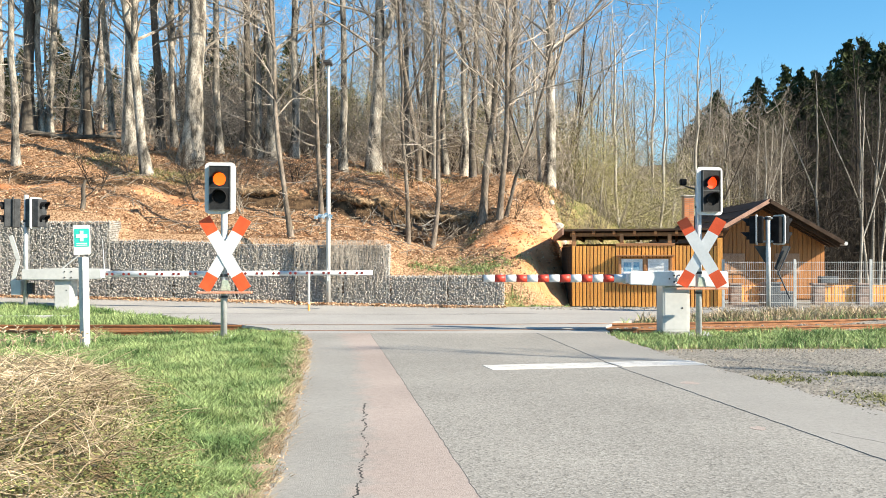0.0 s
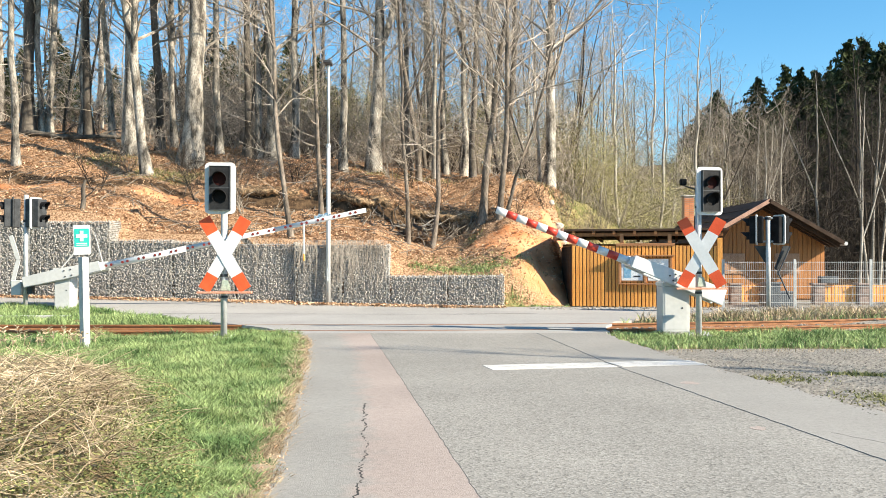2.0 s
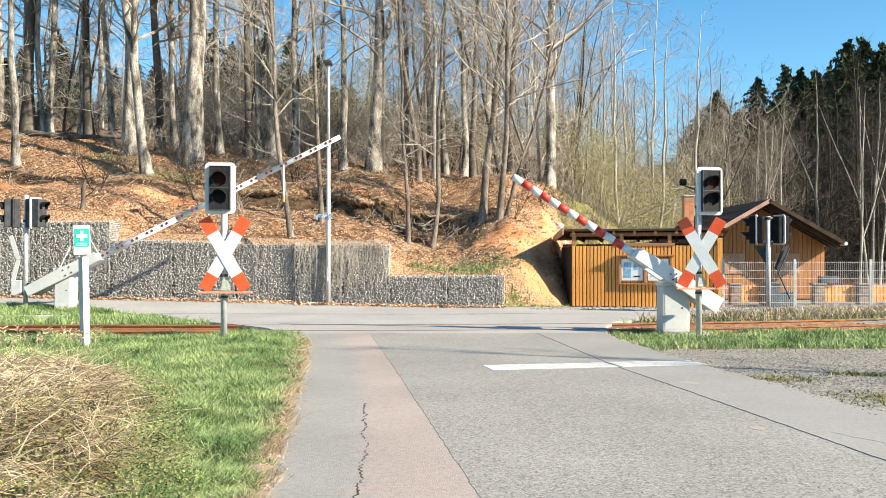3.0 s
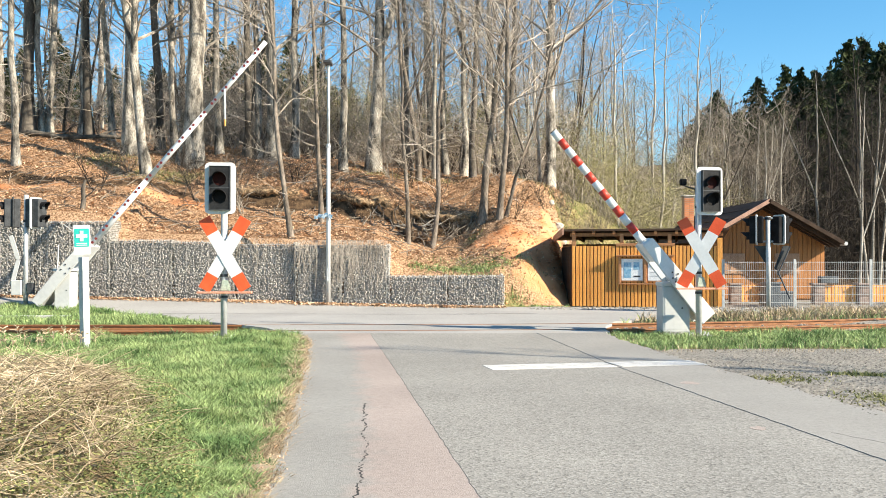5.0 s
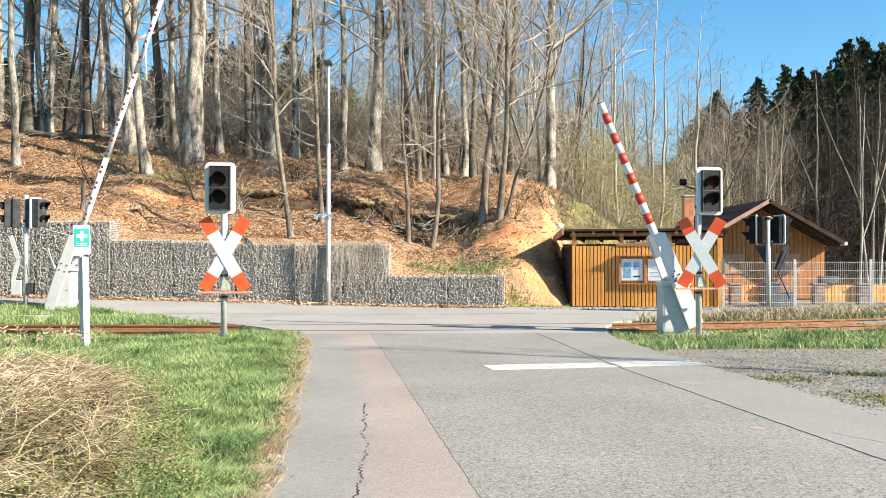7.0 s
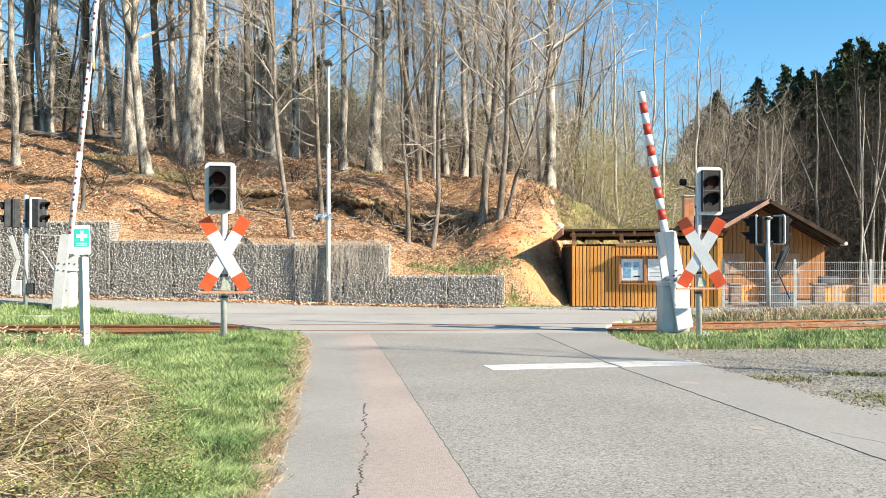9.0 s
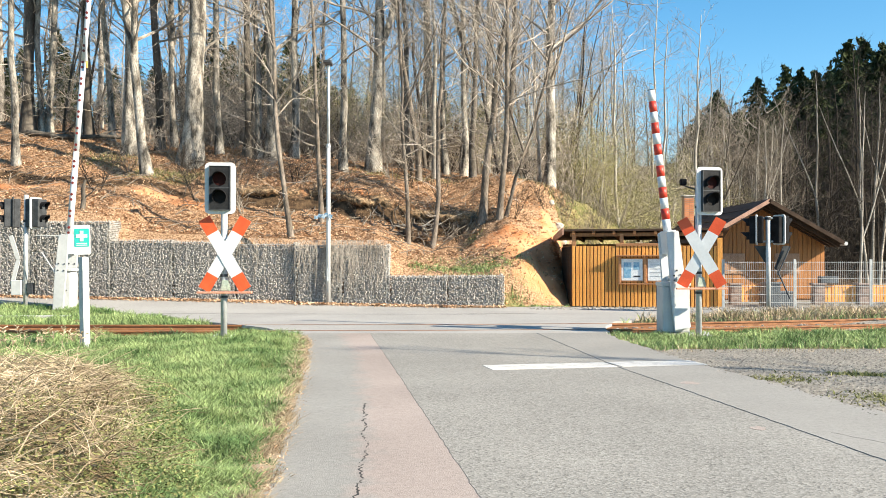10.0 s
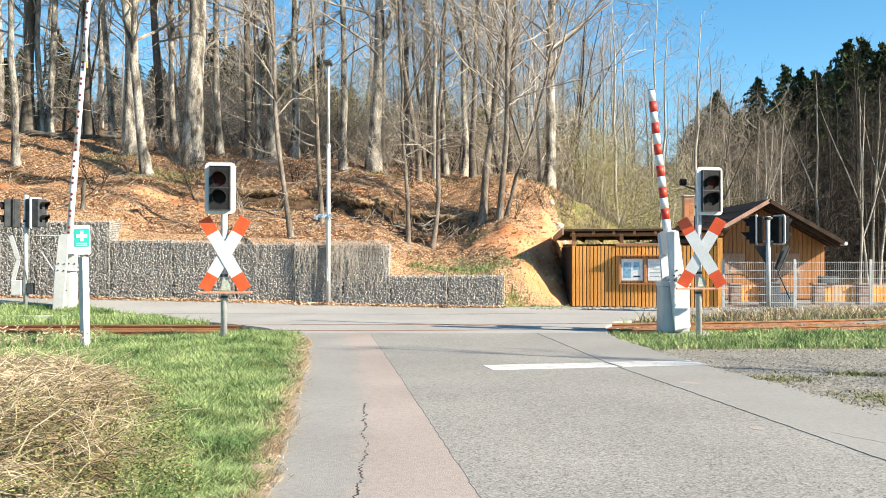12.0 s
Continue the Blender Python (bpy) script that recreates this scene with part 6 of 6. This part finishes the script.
def verge_grass():
    rnd = random.Random(11)
    out = []
    while len(out) < 118000:
        y = near_bias(rnd, 3.6, 15.7)
        x = rnd.uniform(-0.5 * y - 0.5, -0.9)
        e = edge_x(y)
        if x > e - 0.02 + 0.10 * noise.noise((x * 3, y * 3, 0)):
            continue
        if heap(x, y) > 0.25 + 0.4 * rnd.random():
            continue
        if noise.noise((x * 1.2, y * 1.2, 3)) < -0.35 and rnd.random() < 0.6:
            continue
        if y > 14.9 and x < -6:
            continue
        out.append((x, y))
    blades("verge_grass", out, rnd, M_BLADE, 0.04, 0.12, 0.0040, "lush green grass of the verge", 0.75)
    w = [(x + rnd.gauss(0, 0.05), y + rnd.gauss(0, 0.05)) for x, y in out[::11]]
    blades("dry_grass", w, rnd, M_STRAW, 0.03, 0.09, 0.0032, "dry blades among the green of the verge", 1.2)
    far = spots(rnd, 12000, -9.5, -2.7, 13.0, 15.75, lambda x, y: x < edge_x(min(y, 15.3)) - 0.1)
    blades("verge_grass", far, rnd, M_BLADE, 0.05, 0.14, 0.006, "taller green grass beside the track")
    b = spots(rnd, 30000, -13, -3.7, 18.0, 23.4, lambda x, y: y < np.interp(x, [-14, -10.5, -8.7, -7.1, -6, -4.9, -4.3], [23.4, 23.3, 23.0, 21.5, 20.3, 18.8, 18.1]) and noise.noise((x, y, 7)) > -0.3)
    blades("verge_grass", b, rnd, M_BLADE, 0.05, 0.17, 0.007, "green grass beyond the track")
    c = spots(rnd, 40000, 2.72, 11, 12.7, 16.6, lambda x, y: 13.25 + 0.5 * noise.noise((x * 1.5, 0, 0)) + 0.2 * noise.noise((x * 6, 0, 0)) < y < track_y(x) - 0.15 and (x - 2.7) > 0.35 * rnd.random())
    blades("verge_grass", c, rnd, M_BLADE, 0.03, 0.12, 0.0055, "green grass round the barrier machine")
    d = spots(rnd, 7000, 2.8, 12, 12.8, 17.2, lambda x, y: y < track_y(x) - 0.1)
    blades("dry_grass", d, rnd, M_STRAW, 0.02, 0.10, 0.004, "dry straw-coloured grass among the green")
    e = spots(rnd, 9000, 3.9, 14, 18.6, 23.0, lambda x, y: y > track_y(x) + 1.9 and y < np.interp(x, [3.4, 5, 8, 11.5], [18.6, 20.1, 21.9, 22.9]))
    blades("dry_grass", e, rnd, M_STRAW, 0.08, 0.3, 0.008, "dry pale grass under the mesh fence")
    g = spots(rnd, 4500, 3.6, 14, 18.6, 22.8, lambda x, y: y > track_y(x) + 1.8 and y < np.interp(x, [3.4, 5, 8, 11.5], [18.6, 20.1, 21.9, 22.9]))
    blades("verge_grass", g, rnd, M_BLADE, 0.05, 0.2, 0.009, "sparse green grass under the mesh fence")
    k = spots(rnd, 4500, -1.0, 3.4, 24.8, 27.2, lambda x, y: rnd.random() < zones(x, y)[2])
    blades("verge_grass", k, rnd, M_BLADE, 0.04, 0.12, 0.008, "short grass at the foot of the bank")
    q = spots(rnd, 16000, -14, 8, 25.5, 40, lambda x, y: rnd.random() < 1.3 * zones(x, y)[2] - 0.25)
    blades("bank_grass", q[::2], rnd, M_HERB, 0.05, 0.17, 0.010, "mossy grass tufts on the bank")
    blades("dry_grass", q[1::2], rnd, M_STRAW, 0.04, 0.16, 0.008, "dry grass tufts on the bank", 0.8)
    r = []
    for i in range(24000):
        y = near_bias(rnd, 3.7, 15.0)
        r.append((edge_x(y) + rnd.gauss(-0.04, 0.05) + 0.06 * noise.noise((0.0, y * 2.2, 2.0)), y))
    blades("dry_grass", r, rnd, M_STRAW, 0.02, 0.085, 0.0035, "dry trampled grass along the asphalt edge", 1.0)
    m = spots(rnd, 1500, 3.0, 7.5, 6.0, 10.5, lambda x, y: x > shoulder_x(y) + 0.1 and zones(x, y)[3] < 0.6 * rnd.random() + 0.3)
    blades("moss_tufts", m, rnd, M_HERB, 0.015, 0.05, 0.008, "low mossy tufts in the gravel", 0.9)


verge_grass()


def straw_heap():
    rnd = random.Random(12)
    V, F, W, G = [], [], [], []
    n = 0
    while n < 9500:
        x, y = rnd.uniform(-5.2, -1.0), rnd.uniform(3.6, 10.0)
        k = heap(x, y)
        if k < 0.16 + 0.6 * rnd.random() or (y < 5.2 and rnd.random() < 0.3) or x < -0.55 * y - 0.3:
            continue
        n += 1
        z = height(x, y)
        clump = noise.noise((x * 2.6, y * 2.6, 4.0))
        a = 6.28 * noise.noise((x * 1.1, y * 1.1, 9.0)) + rnd.gauss(0, 2.2)
        ln = rnd.choice((rnd.uniform(0.06, 0.2), rnd.uniform(0.12, 0.32), rnd.uniform(0.2, 0.45)))
        p = Vector((x, y, z + k * (rnd.uniform(0.0, 0.20) + 0.10 * clump)))
        d = Vector((math.cos(a), math.sin(a), rnd.gauss(0.15, 0.45)))
        kink = rnd.randint(1, 3)
        pts = []
        for j in range(5):
            pts.append(p.copy())
            p = p + d.normalized() * ln / 4
            d += Vector((rnd.gauss(0, 0.1), rnd.gauss(0, 0.1), -rnd.uniform(0.0, 0.28)))
            if j == kink and rnd.random() < 0.5:
                d = d.normalized() + Vector((rnd.gauss(0, 0.6), rnd.gauss(0, 0.6), -rnd.uniform(0.1, 0.9)))
            if p.z < height(p.x, p.y) + 0.015:
                p.z = height(p.x, p.y) + rnd.uniform(0.015, 0.06)
        r = rnd.uniform(0.0012, 0.0036)
        if rnd.random() < (0.60 if y < 6.0 else 0.8):
            tube(V, F, pts, [r, r, r, r * 0.8, r * 0.4], 3)
        else:
            tube(W, G, pts, [r, r, r, r * 0.8, r * 0.4], 3)
    for i in range(34):
        x, y = rnd.uniform(-4.2, -1.8), rnd.uniform(4.2, 8.5)
        if x < -0.52 * y or x > -0.38 * y:
            continue
        a = rnd.uniform(0, 6.28)
        ln = rnd.uniform(0.5, 1.1)
        z = height(x, y)
        e = Vector((math.cos(a), math.sin(a), 0)) * ln
        hgt = rnd.uniform(0.12, 0.34)
        pts = [Vector((x, y, z)) + e * t + Vector((0, 0, hgt * 4 * t * (1 - t) + 0.02)) for t in (0, 0.25, 0.5, 0.75, 1)]
        tube(V, F, pts, [0.004, 0.004, 0.0035, 0.003, 0.0015], 4)
    tagged(raw("straw_heap", V, F, M_STRAW), "heap of pale dry grass and straw on the verge", "straw", kind="stuff")
    tagged(raw("bramble_stalks", W, G, M_STALK), "brown bramble stalks in the straw heap", "brambles", kind="stuff")
    V, F = [], []
    n = 0
    while n < 17000:
        x, y = rnd.uniform(-4.6, -1.0), rnd.uniform(3.6, 9.5)
        k = heap(x, y)
        if k < 0.1 or x < -0.5 * y - 0.3 or rnd.random() > 1.15 - (y - 4) * 0.2:
            continue
        n += 1
        c = Vector((x, y, height(x, y) + rnd.uniform(0.03, 0.20)))
        u = Vector((rnd.uniform(-1, 1), rnd.uniform(-1, 1), rnd.uniform(-0.5, 0.7))).normalized()
        w = u.cross(Vector((rnd.uniform(-0.5, 0.5), rnd.uniform(-0.5, 0.5), 1))).normalized()
        s = rnd.uniform(0.006, 0.015)
        b = len(V)
        V.extend([c - u * s, c + w * s * 0.6, c + u * s * 1.1 + Vector((0, 0, -0.004)), c - w * s * 0.6])
        F.append((b, b + 1, b + 2, b + 3))
    tagged(raw("bramble_leaves", V, F, M_HERB), "small green bramble leaves in the straw heap", "brambles", kind="stuff")


straw_heap()


def fallen(name, pts, rnd, s0, s1, label):
    """Curled leaves lying on the ground."""
    V, F = [], []
    for x, y, z in pts:
        c = Vector((x, y, z + rnd.uniform(0.005, 0.04)))
        u = Vector((rnd.uniform(-1, 1), rnd.uniform(-1, 1), rnd.uniform(-0.5, 0.5))).normalized()
        w = u.cross(Vector((rnd.uniform(-0.4, 0.4), rnd.uniform(-0.4, 0.4), 1))).normalized()
        s = rnd.uniform(s0, s1)
        b = len(V)
        V.extend([c - u * s, c + w * s * 0.6 + Vector((0, 0, s * 0.3)), c + u * s, c - w * s * 0.6 + Vector((0, 0, s * 0.3))])
        F.extend([(b, b + 1, b + 2), (b, b + 2, b + 3)])
    return tagged(raw(name, V, F, M_LEAF), label, "leaves", kind="stuff")


def leaf_litter():
    rnd = random.Random(13)
    pts = []
    while len(pts) < 95000:
        x = rnd.uniform(-22, 4.8)
        y = float(np.interp(x, TOE_X, TOE_Y)) + 0.75 + 11 * rnd.random() ** 1.1
        li, so, mo, st, hu = zones(x, y)
        if rnd.random() < 0.85 * so + 0.5 * mo + 0.6 * hu or noise.noise((x * 0.7, y * 0.7, 8)) < -0.3 and rnd.random() < 0.5:
            continue
        pts.append((x, y, height(x, y)))
    for i in range(2600):
        x = rnd.uniform(-7.3, 1.0)
        led = 4.0 + 0.8 * noise.noise((x * 0.6, 3.0, 2.0))
        y = float(np.interp(x, TOE_X, TOE_Y)) + (led + rnd.uniform(-0.1, 0.5)) / 0.92
        pts.append((x, y, max(height(x, y), height(x, y + 0.2)) + 0.03))
    fallen("leaf_litter", pts, rnd, 0.02, 0.052, "brown fallen beech leaves covering the bank")
    pts = []
    for i in range(5000):
        x = rnd.uniform(-14, 1.6)
        y = along(x)[1] - abs(rnd.gauss(0, 0.22)) - (0.3 if x > -4 else 0)
        pts.append((x, y, rise(x, y)))
    fallen("leaf_litter", pts, rnd, 0.03, 0.06, "brown leaves blown against the foot of the gabions")
    pts = []
    for i in range(3000):
        y = near_bias(rnd, 3.8, 14.5)
        x = edge_x(y) + rnd.gauss(-0.01, 0.06)
        pts.append((x, y, 0.0))
    fallen("verge_debris", pts, rnd, 0.004, 0.011, "dry brown leaf bits along the asphalt edge")
    V, F = [], []
    for i in range(330):
        x = rnd.uniform(-20, 0.8)
        y = float(np.interp(x, TOE_X, TOE_Y)) + rnd.uniform(1.0, 10)
        a, ln = rnd.gauss(0.2, 1.1), rnd.uniform(0.3, 1.5)
        p = Vector((x, y, height(x, y) + 0.03))
        q = Vector((x + ln * math.cos(a), y + ln * math.sin(a) * 0.6, 0))
        q.z = height(q.x, q.y) + rnd.uniform(0.03, 0.3)
        m = p.lerp(q, 0.5) + Vector((0, 0, rnd.uniform(0, 0.15)))
        tube(V, F, [p, m, q], [0.015, 0.011, 0.005], 4)
    tagged(raw("fallen_branches", V, F, M_TWIGBROWN), "fallen branches and sticks on the bank", "branches", kind="stuff")


leaf_litter()


def loose_gravel():
    rnd = random.Random(14)
    kinds = []
    for i in range(5):
        bm = bmesh.new()
        bmesh.ops.create_icosphere(bm, subdivisions=1, radius=1)
        for v in bm.verts:
            v.co *= rnd.uniform(0.7, 1.15)
        kinds.append(([v.co.copy() for v in bm.verts], [tuple(v.index for v in f.verts) for f in bm.faces]))
        bm.free()
    V, F = [], []

    def add(x, y, z, s):
        kv, kf = rnd.choice(kinds)
        b = len(V)
        c = Vector((x, y, z))
        q = Vector((s * rnd.uniform(0.7, 1.3), s * rnd.uniform(0.7, 1.3), s * rnd.uniform(0.5, 0.9)))
        V.extend([c + Vector((v.x * q.x, v.y * q.y, v.z * q.z)) for v in kv])
        F.extend([(i + b, j + b, k + b) for i, j, k in kf])
    n = 0
    while n < 8000:
        y = rnd.uniform(6.0, 13.6)
        x = rnd.uniform(2.7, 7.5)
        if x < shoulder_x(y) - 0.15 * rnd.random() or rnd.random() > zones(x, y)[3]:
            continue
        add(x, y, max(height(x, y), 0.0 if x < shoulder_x(y) else -1) + 0.003, rnd.uniform(0.005, 0.013))
        n += 1
    for i in range(2200):
        x = rnd.choice((rnd.uniform(-14, -3.3), rnd.uniform(3.2, 12)))
        y = track_y(x) + 0.74 + rnd.uniform(-1.3, 1.3)
        add(x, y, height(x, y) + 0.01, rnd.uniform(0.02, 0.045))
    for i in range(900):
        x = rnd.uniform(2.2, 11)
        add(x, rnd.uniform(23.2, 24.6), 0.0, rnd.uniform(0.015, 0.035))
    tagged(raw("loose_gravel", V, F, M_GRAVEL), "loose grey-brown gravel beside road and track", "gravel", kind="stuff")


loose_gravel()


def scarp_details():
    """Crumbled clods on the bare soil, rocks at its top, and brush on the slope beside it."""
    rnd = random.Random(44)
    soil = surf("crumbled_soil", (0.40, 0.165, 0.07), (0.58, 0.30, 0.155), 3, 0.95, island=0.3, speck=0.3)
    kinds = [stone_mesh(rnd) for _ in range(5)]
    V, F = [], []
    n = 0
    while n < 420:
        x, y = rnd.uniform(0.9, 4.2), rnd.uniform(25.0, 30.5)
        if rnd.random() > zones(x, y)[1]:
            continue
        n += 1
        kv, kf = rnd.choice(kinds)
        r = 0.01 + 0.05 * rnd.random() ** 4
        c = Vector((x, y, height(x, y) + 0.3 * r))
        b = len(V)
        V.extend([c + v * r for v in kv])
        F.extend([(i + b, j + b, k + b) for i, j, k in kf])
    tagged(raw("soil_clods", V, F, soil), "crumbled orange clods on the bare scarp", "soil", kind="stuff")
    pale = surf("pale_rock", (0.36, 0.33, 0.29), (0.58, 0.54, 0.48), 5, 0.9, bump=0.6)
    for x, y, r in ((3.75, 30.4, 0.2), (3.95, 30.6, 0.14), (4.15, 30.3, 0.17), (3.6, 30.9, 0.12), (4.4, 30.7, 0.13)):
        bm = bmesh.new()
        bmesh.ops.create_icosphere(bm, subdivisions=2, radius=r)
        for v in bm.verts:
            v.co *= 1 + 0.5 * noise.noise(v.co * 6 + Vector((x, y, 0)))
            v.co.z *= 0.75
        ob = part("rock", bm, pale)
        ob.matrix_basis = pose(x, y, height(x, y) + 0.05, 0, 0, rnd.uniform(0, 360))
        tagged(ob, "pale angular rock in the orange bank", "rock", "rocks in the bank")
    for k in range(9):
        x, y = rnd.uniform(4.0, 6.2), rnd.uniform(31.5, 35.0)
        put(BROWN, x, y, rnd.uniform(0.2, 0.42), "bare brown undergrowth shrub in the woods", "woodland undergrowth", "shrub")


scarp_details()


def dry_vines():
    """Brown strands that hang over the gabions and root tangles on the ledge."""
    rnd = random.Random(15)
    V, F = [], []
    for i in range(270):
        x = rnd.choice((rnd.gauss(-2.5, 0.5), rnd.uniform(-3.9, -1.5), rnd.uniform(-3.9, -1.5), rnd.uniform(-6, -1.5)))
        x = max(-8.5, min(-1.5, x))
        top = 1.72 if x > -3.95 else 1.78
        y = along(x, -0.135 if x > -3.95 else -0.03)[1]
        ln = rnd.uniform(0.2, 1.35)
        p = [Vector((x + rnd.gauss(0, 0.05), y + 0.12, top + 0.05)), Vector((x, y, top - 0.02)), Vector((x + rnd.gauss(0, 0.06), y - 0.015, top - ln * 0.5)), Vector((x + rnd.gauss(0, 0.1), y - 0.02, top - ln))]
        tube(V, F, p, [0.004, 0.004, 0.0035, 0.002], 3)
    tagged(raw("dry_vines", V, F, M_TWIG), "dry brown vines hanging over the gabions", "vines", kind="stuff")
    V, F = [], []
    for i in range(75):
        x = rnd.choice((rnd.uniform(-8, 1.2), rnd.gauss(0.2, 0.7), rnd.uniform(-4, 1)))
        y = float(np.interp(x, TOE_X, TOE_Y)) + 4.35 + rnd.gauss(0, 0.4)
        z = height(x, y) + 0.08
        p = [Vector((x, y, z))]
        for k in range(4):
            q = p[-1] + Vector((rnd.gauss(0, 0.16), -rnd.uniform(0.05, 0.25), 0))
            q.z = min(p[-1].z - rnd.uniform(-0.03, 0.15), height(q.x, q.y) + rnd.uniform(0.03, 0.3))
            q.z = max(q.z, height(q.x, q.y) + 0.01)
            p.append(q)
        tube(V, F, p, [0.022, 0.02, 0.015, 0.01, 0.005], 5)
    tagged(raw("tree_roots", V, F, M_BARKBROWN), "bare roots hanging from the eroded ledge", "roots", kind="stuff")


dry_vines()


def turf_lip(x0, x1, seed):
    """Rooted turf that overhangs the washed-out ledge of the bank."""
    rnd = random.Random(seed)
    V, F = [], []
    n = int((x1 - x0) / 0.09)
    for i in range(n + 1):
        x = x0 + (x1 - x0) * i / n
        led = 4.0 + 0.8 * noise.noise((x * 0.6, 3.0, 2.0))
        toe = float(np.interp(x, TOE_X, TOE_Y))
        end = min(1.0, 4 * i / n, 4 * (n - i) / n)
        out = (0.20 + 0.26 * noise.noise((x * 1.3, seed, 1.0)) + rnd.uniform(-0.05, 0.05)) * end
        ya, yb = toe + (led + 0.5) / 0.92, toe + (led + 0.05) / 0.92 - out
        za, zt = height(x, ya), height(x, toe + (led + 0.22) / 0.92)
        zb = zt - 0.05 - 0.22 * out + rnd.uniform(-0.03, 0.03)
        V += [(x, ya, za - 0.06), (x, (ya + yb) / 2, max(zt, (za + zb) / 2) + 0.03), (x, yb, zb), (x, yb + 0.05, zb - rnd.uniform(0.08, 0.2)), (x, ya - 0.1, za - 0.5)]
    for i in range(n):
        for j in range(4):
            a = i * 5 + j
            F.append((a, a + 5, a + 6, a + 1))
    ob = raw("turf_lip", V, F, surf("ledge_turf", (0.10, 0.07, 0.04), (0.42, 0.285, 0.165), 14, 0.95, bump=1.0, speck=0.6, fine=4), None, True)
    tagged(ob, "overhanging lip of rooted brown turf on the eroded bank", "turf", "turf lips of the bank", "structure")


turf_lip(-7.4, -4.6, 3)
turf_lip(-4.3, -1.6, 5)
turf_lip(-1.4, 1.1, 8)


def root_plate():
    """The torn root mass of a fallen tree on the ledge, with earth in it."""
    rnd = random.Random(33)
    x0, y0 = -0.9, 28.95
    g = base("root_plate", pose(x0, y0, height(x0, y0)), "torn grey root mass of a fallen tree on the ledge", "tree root")
    bm = bmesh.new()
    bmesh.ops.create_icosphere(bm, subdivisions=3, radius=1.0)
    for v in bm.verts:
        k = 1 + 0.5 * noise.noise(v.co * 2.1) + 0.25 * noise.noise(v.co * 6.0)
        v.co = Vector((v.co.x * 0.42, v.co.y * 0.30, v.co.z * 0.36)) * k + Vector((0, 0, 0.12))
    part("earth_clod", bm, surf("root_earth", (0.05, 0.034, 0.022), (0.14, 0.09, 0.055), 6, 0.95, bump=0.8), g, "dark earth held by the roots", True)
    for i in range(26):
        V, F = [], []
        a = rnd.uniform(-3.3, 0.3)
        p = Vector((0.2 * math.cos(a), 0.15 * math.sin(a), rnd.uniform(0.0, 0.4)))
        d = Vector((math.cos(a), 0.7 * math.sin(a), rnd.uniform(-0.5, 0.9)))
        ln = rnd.uniform(0.35, 0.95)
        pts = []
        for k in range(6):
            pts.append(p.copy())
            d = (d.normalized() + Vector((rnd.gauss(0, 0.3), rnd.gauss(0, 0.3), rnd.gauss(-0.12, 0.3))))
            p = p + d.normalized() * ln / 5
        r = rnd.uniform(0.012, 0.04)
        tube(V, F, pts, [r, r * 0.9, r * 0.7, r * 0.5, r * 0.35, r * 0.15], 6)
        raw("root", V, F, M_BARKPALE if i % 3 else M_BARKBROWN, g, True)


root_plate()


def stump():
    s = base("dead_stump", pose(-10.3, 26.6, height(-10.3, 26.6), 4, 6, 0), "thin dark dead stump behind the gabions", "stump")
    V, F = [], []
    tube(V, F, [Vector((0, 0, -0.2)), Vector((0.02, 0, 0.3)), Vector((-0.03, 0, 0.6)), Vector((0.02, 0, 0.85))], [0.09, 0.07, 0.06, 0.035], 8)
    raw("trunk", V, F, M_BARKDARK, s, True)
    V, F = [], []
    tube(V, F, [Vector((0, 0, 0.3)), Vector((0.25, -0.05, 0.5)), Vector((0.42, -0.05, 0.75))], [0.025, 0.018, 0.008], 5)
    raw("branch", V, F, M_BARKDARK, s)


stump()


def dry_weeds():
    rnd = random.Random(21)
    V, F = [], []
    for i in range(36):
        x, y = rnd.uniform(-6.4, -4.9), rnd.uniform(12.2, 14.3)
        z = height(x, y)
        h = rnd.uniform(0.2, 0.42)
        top = Vector((x + rnd.gauss(0, 0.06), y + rnd.gauss(0, 0.06), z + h))
        tube(V, F, [Vector((x, y, z)), top], [0.004, 0.003], 3)
        for k in range(5):
            o = top - Vector((0, 0, rnd.uniform(0, 0.1)))
            tube(V, F, [o, o + Vector((rnd.gauss(0, 0.04), rnd.gauss(0, 0.04), rnd.uniform(0.0, 0.05)))], [0.006, 0.009], 4)
    tagged(raw("dry_weeds", V, F, M_STRAW), "dry weed stalks with seed heads by the sign", "weeds", kind="stuff")


dry_weeds()


def fallen_log():
    g = base("fallen_log", pose(-15.0, 34.2, height(-15.0, 34.2) + 0.12, 0, 4, -14), "dark fallen tree trunk lying on the leafy bank", "log")
    V, F = [], []
    pts = [Vector((-3.6 + k * 0.9, 0.12 * math.sin(k), 0.06 * math.cos(k * 1.7))) for k in range(9)]
    tube(V, F, pts, [0.13 - 0.008 * k for k in range(9)], 9)
    raw("trunk", V, F, M_BARKDARK, g, True)
    for k, (x, a) in enumerate(((-1, 1.0), (1.2, -0.8), (2.6, 0.9))):
        V, F = [], []
        tube(V, F, [Vector((x, 0, 0.05)), Vector((x + 0.5, 0.3 * a, 0.3)), Vector((x + 1.1, 0.5 * a, 0.45))], [0.04, 0.03, 0.01], 6)
        raw("branch", V, F, M_BARKDARK, g)


fallen_log()

motions()
